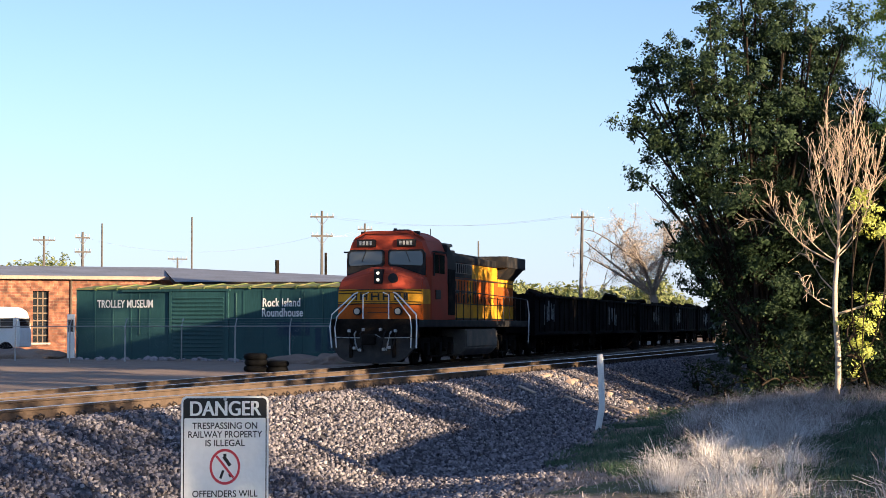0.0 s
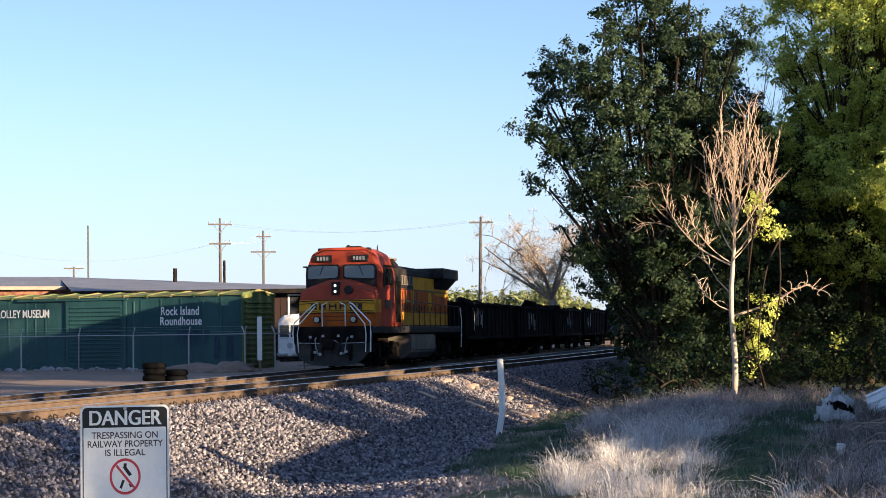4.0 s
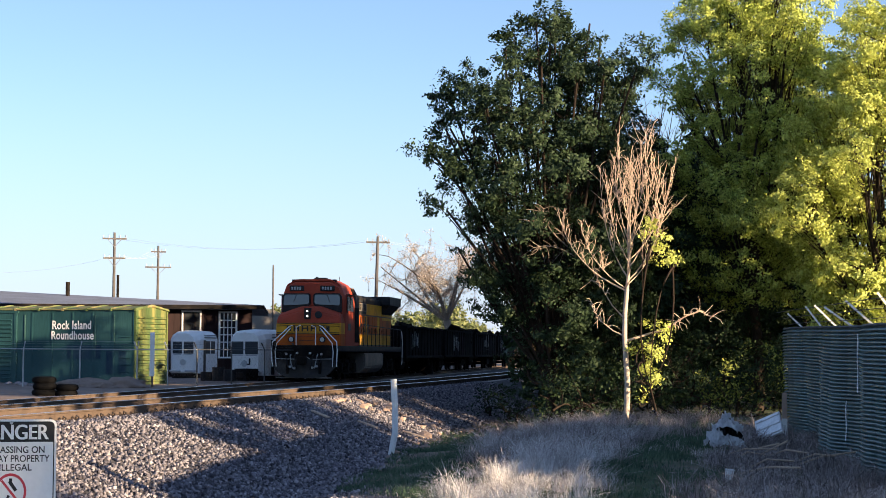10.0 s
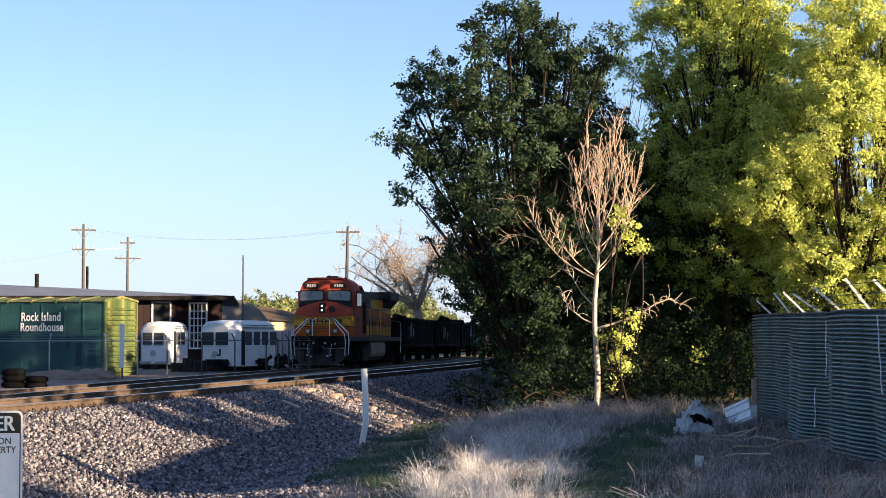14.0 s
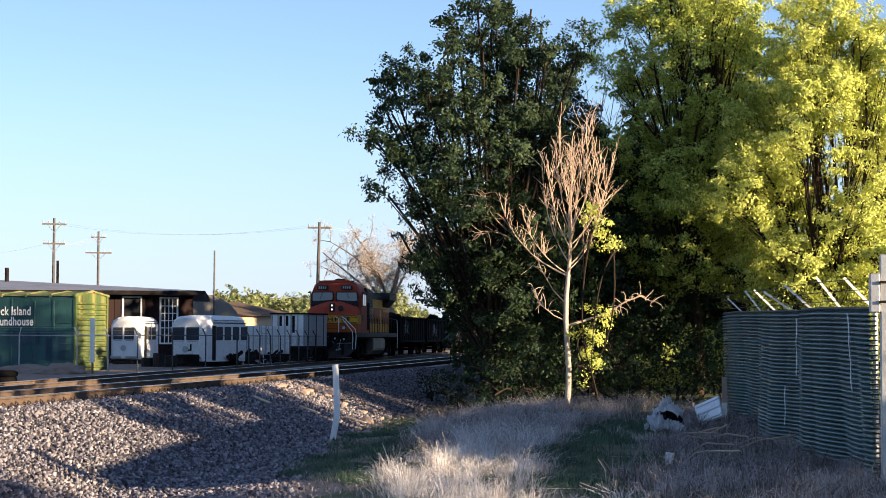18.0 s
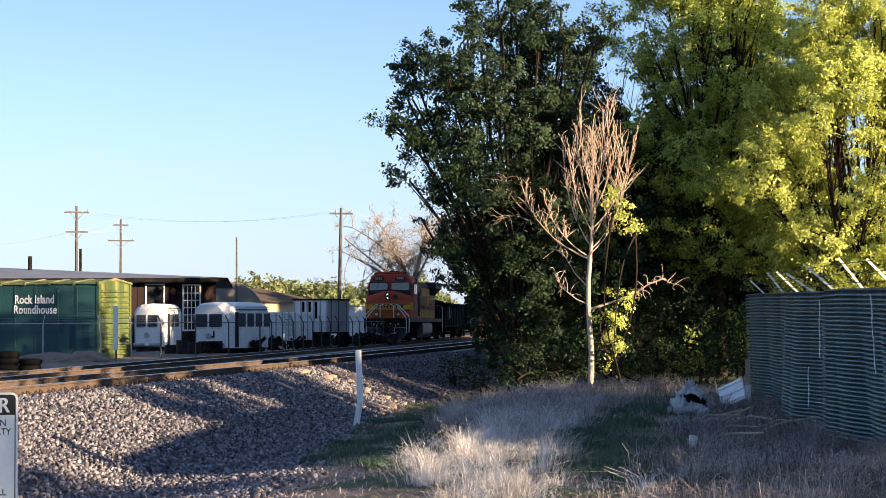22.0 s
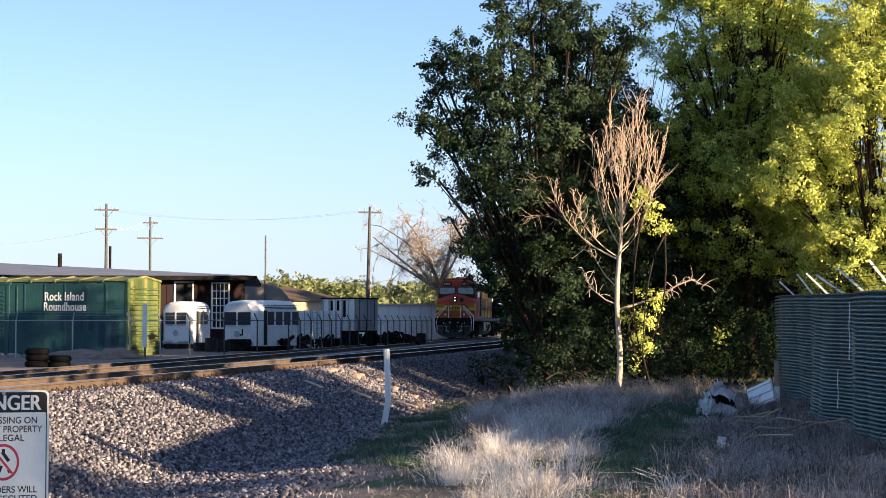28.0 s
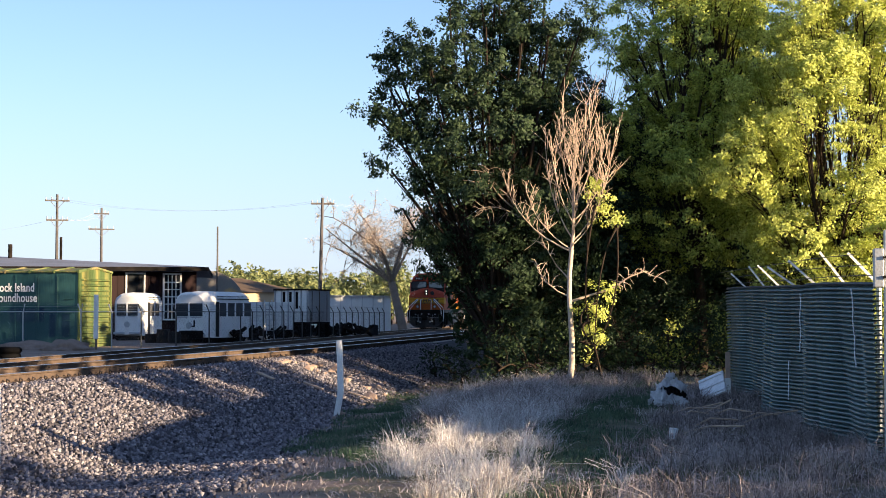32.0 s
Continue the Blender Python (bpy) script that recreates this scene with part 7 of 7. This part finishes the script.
# ---- things near the camera ----
def build_sign():
    p, q = spot(-8.03, 7.4), spot(-5.38, 7.4)
    m, wd = frame_at(p, q, 0)
    ht = wd * 1.5
    top = EYE + 7.4 * math.tan(radians(-2.08))
    s = empty("warning_sign", m @ Matrix.Translation((wd / 2, 0, top - ht)), "white metal railway trespass warning sign with a black header", "sign")
    def plate(x0, x1, z0, z1, r, y0, y1):
        bm = bmesh.new()
        prof = []
        for cx, cz, a0 in ((x1 - r, z1 - r, 0), (x0 + r, z1 - r, 90), (x0 + r, z0 + r, 180), (x1 - r, z0 + r, 270)):
            prof += [(cx + r * math.cos(radians(a0 + k * 18)), cz + r * math.sin(radians(a0 + k * 18))) for k in range(6)]
        return prism(bm, prof, y0, y1)
    w = wd / 2
    part("plate", plate(-w, w, 0, ht, 0.022, 0, 0.004), M["letter"], s)
    part("border", plate(-w + 0.008, w - 0.008, 0.008, ht - 0.008, 0.018, -0.0012, 0.0), M["signblack"], s)
    part("face", plate(-w + 0.012, w - 0.012, 0.012, ht - 0.0865, 0.004, -0.0026, -0.0012), M["letter"], s)
    flat = Matrix.Rotation(radians(90), 4, "X")
    def line(text, size, z, material, wdt, bold=False):
        o = words("lettering", text, size, M[material], s, Matrix.Translation((0, -0.006, z)) @ flat @ Matrix.Diagonal((1, 1, 0.3, 1)), "", 1.0, 1.0, 0.0 if bold else 0.012)
        xs = [v.co.x for v in o.data.vertices]
        k = wdt / (max(xs) - min(xs))
        o.matrix_basis = Matrix.Translation((0, -0.0028 if not bold else -0.0014, z)) @ flat @ Matrix.Diagonal((k, 1, 0.2, 1))
        if bold:
            for e in (-1, 1):
                c = new("lettering", o.data)
                c.parent = s
                c.matrix_basis = Matrix.Translation((e * 0.0022, -0.0013, z)) @ flat @ Matrix.Diagonal((k, 1.06, 0.2, 1))
    k = wd / 0.343
    line("DANGER", 0.078 * k, ht - 0.052 * k, "letter", 0.275 * k, True)
    line("TRESPASSING ON", 0.036 * k, ht - 0.118 * k, "signgrey", 0.255 * k)
    line("RAILWAY PROPERTY", 0.036 * k, ht - 0.152 * k, "signgrey", 0.29 * k)
    line("IS ILLEGAL", 0.036 * k, ht - 0.186 * k, "signgrey", 0.155 * k)
    line("OFFENDERS WILL", 0.036 * k, ht - 0.385 * k, "signgrey", 0.255 * k)
    line("BE PROSECUTED", 0.036 * k, ht - 0.42 * k, "signgrey", 0.255 * k)
    zc = ht - 0.278 * k
    bm = bmesh.new()
    n = 40
    for k2 in range(n):
        a, c = 2 * math.pi * k2 / n, 2 * math.pi * (k2 + 1) / n
        bm.faces.new([bm.verts.new((r * k * math.cos(t), -0.0034, zc + r * 1.18 * k * math.sin(t))) for t, r in ((a, 0.06), (c, 0.06), (c, 0.051), (a, 0.051))])
    bmesh.ops.remove_doubles(bm, verts=bm.verts, dist=1e-5)
    bm.normal_update()
    part("ring", bm, M["signred"], s, "red ring")
    bar = boxes((-0.055 * k, 0.055 * k, -0.0036, -0.0028, -0.0045 * k, 0.0045 * k))
    part("slash", bar, M["signred"], s, "red slash").matrix_basis = Matrix.Translation((0, 0, zc)) @ Matrix.Rotation(radians(52), 4, "Y")
    for x, z, ww, hh, turn in ((0.008, 0.022, 0.013, 0.044, -35), (0.0, 0.045, 0.012, 0.012, 0), (-0.012, -0.03, 0.01, 0.034, 20), (0.02, -0.035, 0.008, 0.014, -30)):
        b = part("plain_mark", boxes((-ww * k / 2, ww * k / 2, -0.0033, -0.0027, -hh * k / 2, hh * k / 2)), M["signblack"], s)
        b.matrix_basis = Matrix.Translation((x * k, 0, zc + z * k)) @ Matrix.Rotation(radians(turn), 4, "Y")
    for z in (ht - 0.012, 0.03):
        bm = bmesh.new()
        disc(bm, (0, -0.004, z), (0, 1, 0), 0.007, 0.006, 10)
        part("bolt", bm, M["galv"], s)
    g = gz(s.matrix_world.translation.x, s.matrix_world.translation.y) - (top - ht)
    part("post", boxes((-0.03, 0.03, 0.005, 0.04, g - 0.3, ht - 0.005), bevel=0.004), M["galv"], s)


build_sign()


def build_marker():
    p = ground_spot(4.78, 41.4)
    e = empty("marker_post", Matrix.Translation(p), "slightly bent white marker post in the ballast toe", "post")
    h = EYE + 41.4 * math.tan(radians(-0.86)) - p.z
    bm = bmesh.new()
    tube(bm, [(-0.04, 0, -0.3), (-0.03, 0, 0), (0.06, 0, h * 0.3), (0.05, 0, h * 0.65), (0.02, 0, h)], 0.07, 10)
    part("post", bm, M["white"], e)


build_marker()


def build_slatted_fence():
    """A leaning chain-link fence filled with green slats, barbed-wire arms on top."""
    rng = np.random.default_rng(8)
    f = empty("slatted_fence", Matrix.Identity(4), "sagging chain-link fence with dark green privacy slats and barbed-wire arms", "fence")
    pts = [(16.92, 39.5, 0.70), (17.5, 36.5, 0.75), (18.65, 30.0, 0.77), (20.0, 25.5, 0.84), (21.5, 21.7, 0.83)]
    foots = [spot(b, d) for b, d, r in pts]
    tops = [EYE + d * math.tan(radians(r)) for b, d, r in pts]
    dist = [0.0]
    for a, c in zip(foots, foots[1:]):
        dist.append(dist[-1] + (c - a).length)
    def at(s):
        x = float(np.interp(s, dist, [p.x for p in foots]))
        y = float(np.interp(s, dist, [p.y for p in foots]))
        return x, y, float(np.interp(s, dist, tops))
    wave = lambda s, z: 0.14 * math.sin(s * 1.1) * (1 - 0.4 * z) + 0.1 * math.sin(s * 0.45 + 1) * z + 0.075 * abs(math.sin(s * 2.1 + 0.7 * z))
    rows_n = 37
    cols = int(dist[-1] / 0.125)
    vs, fs = [], []
    for c in range(cols):
        first = len(vs)
        levels = [(r + d, o) for r in range(rows_n) for d, o in ((0.0, 0.05), (0.64, 0.012), (0.68, -0.05), (0.97, -0.05))] + [(rows_n, 0.03)]
        for zz, o in levels:
            for s in (c * 0.125, (c + 1) * 0.125 + 0.001):
                x, y, top = at(s)
                g = gz(x, y) - 0.1
                t = zz / rows_n
                w = wave(s, t) + o
                vs.append((x - w, y + 0.15 * w, g + (top - g) * t))
        for k in range(len(levels) - 1):
            a = first + 2 * k
            fs.append((a, a + 1, a + 3, a + 2))
    soup("slats", vs, fs, M["slat"], f, "stuff", "dark green plastic slats")
    bm = bmesh.new()
    for r in range(0, rows_n + 1, 2):
        line = []
        for c in range(0, cols + 1, 3):
            x, y, top = at(c * 0.125)
            g = gz(x, y) - 0.1
            w = wave(c * 0.125, r / rows_n) + 0.05
            line.append((x - w, y + 0.15 * w, g + (top - g) * r / rows_n))
        tube(bm, line, 0.006, 3, caps=False)
    part("wire_mesh", bm, M["wire"], f)["kind"] = "stuff"
    bm = bmesh.new()
    line = []
    for c in range(0, cols + 1, 3):
        x, y, top = at(c * 0.125)
        w = wave(c * 0.125, 1)
        line.append((x - w, y + 0.15 * w, top + 0.02))
    tube(bm, line, 0.022, 5)
    part("top_wire", bm, M["wire"], f)
    k = 0.0
    while k < dist[-1]:
        x, y, top = at(k)
        g = gz(x, y)
        bm = bmesh.new()
        tube(bm, [(x + 0.28, y, g - 0.2), (x + 0.28, y, top + 0.05)], 0.035, 8)
        post = part("post", bm, M["galv"], f)
        bm = bmesh.new()
        box(bm, -0.017, 0.017, -0.01, 0.01, 0, 0.5 + 0.12 * math.sin(k * 5), m=Matrix.Translation((x + 0.28, y, top)) @ Matrix.Rotation(radians(-46 + 9 * math.sin(k * 3)), 4, "Y"))
        part("arm", bm, M["white"], post, "whitish angled barbed-wire arm")
        k += 2.6
    bm = bmesh.new()
    for j in range(3):
        line = []
        for c in range(0, cols + 1, 10):
            x, y, top = at(c * 0.125)
            line.append((x + 0.1 - 0.14 * (j + 1), y, top + 0.12 * (j + 1)))
        tube(bm, line, 0.006, 3, caps=False)
    part("barbed_wire", bm, M["wire"], f)
    for s, z0, z1, w in ((12.3, 0.55, 0.95, 0.02), (16.0, 0.5, 0.98, 0.022), (9.2, 0.15, 0.45, 0.022)):      # torn pale strips caught in the mesh
        x, y, top = at(s)
        g = gz(x, y)
        bm = bmesh.new()
        line = [(x - wave(s, t) - 0.09 + 0.006 * math.sin(t * 30), y + 0.01 * math.sin(t * 21), g + (top - g) * t) for t in np.linspace(z0, z1, 9)]
        tube(bm, line, w * 0.45, 4)
        part("torn_strip", bm, M["plastic"], f, "torn pale plastic strip in the mesh")
    # the heavy square gate post
    p = ground_spot(21.55, 21.5)
    h = EYE + 21.5 * math.tan(radians(2.5)) - p.z
    e = empty("gate_post", Matrix.Translation(p), "square grey steel gate post beside the fence", "post")
    part("post", boxes((-0.08, 0.08, -0.08, 0.08, -0.3, h), bevel=0.01), M["galv"], e)
    z = EYE + 21.5 * math.tan(radians(1.4)) - p.z
    cab = part("meter_box", boxes((-0.2, -0.085, -0.12, 0.08, z - 0.24, z + 0.2), bevel=0.015), M["galv"], e, "pale grey meter box on the post")
    for k in (-0.12, 0.1):
        part("hinge", boxes((-0.1, -0.02, -0.155, -0.13, z + k - 0.015, z + k + 0.015)), M["under"], cab)


build_slatted_fence()


def build_litter():
    p = ground_spot(16.25, 35.6)
    bm = boxes((-0.26, 0.26, -0.28, 0.28, 0, 0.05), (-0.25, 0.25, -0.24, -0.18, 0.05, 0.075), (-0.25, 0.25, -0.03, 0.03, 0.05, 0.075), (-0.25, 0.25, 0.18, 0.24, 0.05, 0.075), bevel=0.01)
    o = ob_from("foam_panel", bm, M["plastic"])
    o.matrix_world = Matrix.Translation(p + Vector((0, 0, 0.24))) @ Euler((radians(46), radians(-24), radians(-14))).to_matrix().to_4x4()
    tagged(o, "dirty white ribbed foam panel leaning in the weeds", "litter")
    rng = np.random.default_rng(2)
    p = ground_spot(14.95, 33.6)
    e = empty("rubbish_heap", Matrix.Translation(p) @ Matrix.Diagonal((0.62, 0.8, 1.15, 1)), "crumpled white plastic sheet and dark rags on the grass", "litter")
    # sheets thrown over one another: each an arched, crumpled strip of cloth
    for k, (x, y, z, wd, dp, ht, turn, m) in enumerate(((0.0, 0.12, 0.0, 0.5, 0.3, 0.3, 15, "black"), (-0.22, 0, 0.0, 0.36, 0.34, 0.26, 30, "plastic"), (0.05, 0.05, 0.2, 0.42, 0.26, 0.2, -18, "plastic"), (0.2, -0.1, 0.0, 0.4, 0.2, 0.12, -30, "plastic"), (-0.02, -0.22, 0.0, 0.44, 0.16, 0.12, 8, "plastic"), (0.02, 0.1, 0.38, 0.16, 0.14, 0.12, 50, "plastic"), (0.2, 0.02, 0.12, 0.2, 0.18, 0.16, 70, "black"))):
        bm = bmesh.new()
        grid = []
        n = 14
        for i in range(n + 1):
            row = []
            for j in range(n + 1):
                u, v = i / n * 2 - 1, j / n * 2 - 1
                q = Vector((u * 3 + k * 7, v * 3, k * 1.7))
                c = 0.09 * noise.noise(q) + 0.05 * noise.noise(q * 2.6) + 0.03 * abs(noise.noise(q * 5))
                row.append(bm.verts.new((u * wd * (0.9 + c * 2), v * dp * (0.9 + c), max(0.0, ht * (1 - 0.75 * (u * u + v * v) / 1.4) + c))))
            grid.append(row)
        for i in range(n):
            for j in range(n):
                bm.faces.new((grid[i][j], grid[i + 1][j], grid[i + 1][j + 1], grid[i][j + 1]))
        bmesh.ops.solidify(bm, geom=bm.faces[:], thickness=0.012)
        q = part("crumpled_sheet" if m == "plastic" else "rag", bm, M[m], e)
        q.matrix_basis = Matrix.Translation((x, y, z + 0.03)) @ Matrix.Rotation(radians(turn), 4, "Z")
    p = ground_spot(15.02, 24.5)
    bm = bmesh.new()
    tube(bm, [(0, 0, 0), (0.02, 0, 0.14)], 0.045, 12, radius_end=0.06)
    o = ob_from("paper_cup", bm, M["plastic"])
    o.matrix_world = Matrix.Translation(p + Vector((0, 0, 0.04)))
    tagged(o, "discarded white paper cup", "cup")
    p = ground_spot(16.7, 37.5)
    bm = boxes((-0.05, 0.05, -0.03, 0.03, -0.2, 0.86), bevel=0.008)
    o = empty("stake", Matrix.Translation(p), "rusty survey stake with a white foot", "stake")
    part("shaft", bm, M["rock"], o)
    part("foot", boxes((-0.055, 0.055, -0.035, 0.035, -0.1, 0.35)), M["white"], o, "white painted foot")
    rs = random.Random(14)
    for k in range(9):      # bleached fallen sticks among the weeds
        p = ground_spot(15.4 + rs.uniform(0, 2.6), rs.uniform(25, 33))
        a, ln = rs.uniform(-0.7, 0.9), rs.uniform(0.35, 0.9)
        bm = bmesh.new()
        tube(bm, [(-ln / 2, 0, 0.06), (-ln * 0.1, 0.05, 0.16), (ln / 2, -0.03, 0.1 + 0.2 * rs.random())], 0.014, 5)
        o = ob_from("fallen_stick", bm, M["deadwood"])
        o.matrix_world = Matrix.Translation(p) @ Matrix.Rotation(a, 4, "Z")
        tagged(o, "bleached fallen stick lying in dry weeds", "stick", "fallen sticks")
    # broken sandstone where a rough path crosses the ballast shoulder
    rr = random.Random(3)
    for k in range(75):
        if k < 50:
            u = rr.random()
            x, y = -(12.3 - 4.0 * u) + rr.uniform(-0.3, 0.3), 48.5 + 3.5 * u + rr.gauss(0, 0.9)
        else:
            x, y = -(8.4 + rr.uniform(-0.6, 0.9)), rr.uniform(36, 62)
        s = rr.uniform(0.045, 0.13) * (1.6 if rr.random() < 0.12 else 1)
        bm = bmesh.new()
        bmesh.ops.create_icosphere(bm, subdivisions=1, radius=s)
        for v in bm.verts:
            v.co *= rr.uniform(0.65, 1.3)
            v.co.z *= 0.7
        o = ob_from("rock", bm, M["rock"])
        o.matrix_world = Matrix.Translation((x, y, gz(x, y) + s * 0.15)) @ Matrix.Rotation(rr.uniform(0, 3), 4, "Z")
        tagged(o, "rough tan sandstone rock on the ballast bank", "rock", "rocks along the bank")
    for k in range(3):      # old boards lying on the bank
        p = Vector((-11.2 + 0.9 * k, 43.5 + 1.2 * k, 0))
        bm = boxes((-0.3, 0.3, -0.05, 0.05, 0, 0.035), bevel=0.005)
        o = ob_from("board", bm, M["deadwood"])
        o.matrix_world = Matrix.Translation((p.x, p.y, gz(p.x, p.y) + 0.05)) @ Euler((0, radians(14), radians(-35 + 9 * k))).to_matrix().to_4x4()
        tagged(o, "weathered pale board lying on the ballast", "board", "boards on the bank")
    # tyres stacked beside the far track
    def tyre_stack(bearing, dist, n, rad):
        p = spot(bearing, dist)
        p.z = gz(p.x, p.y)
        for k in range(n):
            bm = bmesh.new()
            ring = [(rad * 0.72 * math.cos(a), rad * 0.72 * math.sin(a), 0) for a in [2 * math.pi * i / 20 for i in range(21)]]
            tube(bm, ring, rad * 0.28, 8, caps=False)
            o = ob_from("tyre", bm, M["tyre"], smooth=True)
            o.matrix_world = Matrix.Translation((p.x + 0.03 * (k % 2), p.y, p.z + rad * 0.25 + k * rad * 0.5))
            tagged(o, "black rubber tyre stacked beside the track", "tyre", "stacked tyres")
    tyre_stack(-5.75, 61.5, 3, 0.4)
    tyre_stack(-5.1, 61.5, 2, 0.38)
    # white notice post before the boxcar's end
    p = spot(-2.55, 75, YARD)
    h = EYE + 75 * math.tan(radians(0.53)) - YARD
    e = empty("marker_board", Matrix.Translation(p), "tall narrow white marker board on a post", "sign")
    part("board", boxes((-0.1, 0.1, -0.03, 0.0, h - 1.75, h), bevel=0.01), M["white"], e)
    part("post", boxes((-0.04, 0.04, 0.0, 0.05, -0.2, h - 0.1)), M["wood"], e)


build_litter()


# ---- the train rolls away backwards ----
# seconds and the place of the locomotive's front along the track
ROLL = [
    (0, 58.84), (1, 60.72), (2, 62.69), (3, 64.75), (4, 66.89), (5, 69.10),
    (6, 71.40), (7, 73.77), (8, 76.22), (9, 78.75), (10, 81.36), (11, 84.05),
    (12, 86.82), (13, 89.67), (14, 92.60), (15, 95.62), (16, 98.71), (17, 101.88),
    (18, 105.13), (19, 108.44), (20, 111.82), (21, 115.26), (22, 118.75), (23, 122.28),
    (24, 125.84), (25, 129.40), (26, 132.97), (27, 136.51), (28, 140.00), (29, 143.43),
    (30, 146.76), (31, 149.97), (32, 153.01),
]


def along(t):
    return float(np.interp(t, [r[0] for r in ROLL], [r[1] for r in ROLL]))


def rail_pose(y0, length):
    """Where a vehicle stands whose two ends lie on the bending track."""
    a, c = y0 + length * 0.15, y0 + length * 0.85
    xa, xc = -far_line(a), -far_line(c)
    turn = math.atan2(-(xc - xa), c - a)
    return Matrix.Translation((xa + (xa - xc) * 0.15 / 0.7, y0, RAIL_TOP_2)) @ Matrix.Rotation(turn, 4, "Z")


def motions():
    coarse = [k * 0.5 for k in range(65)]
    fine = [k * 0.1 for k in range(321)]
    behind = 20.2
    todo = [(LOCO, LOCO_WHEELS, 0.0, 19.9, 0.55)]
    for g, w in CARS:
        todo.append((g, w, behind, 16.4, 0.42))
        behind += 16.9
    for thing, wheels, back, length, radius in todo:
        walk(thing, [(t, rail_pose(along(t) + back, length)) for t in coarse])
        for w in wheels:
            x, y, z = w.location
            walk(w, [(t, Matrix.Translation((x, y, z)) @ Matrix.Rotation(-(along(t) - along(0)) / radius, 4, "X")) for t in fine])


motions()
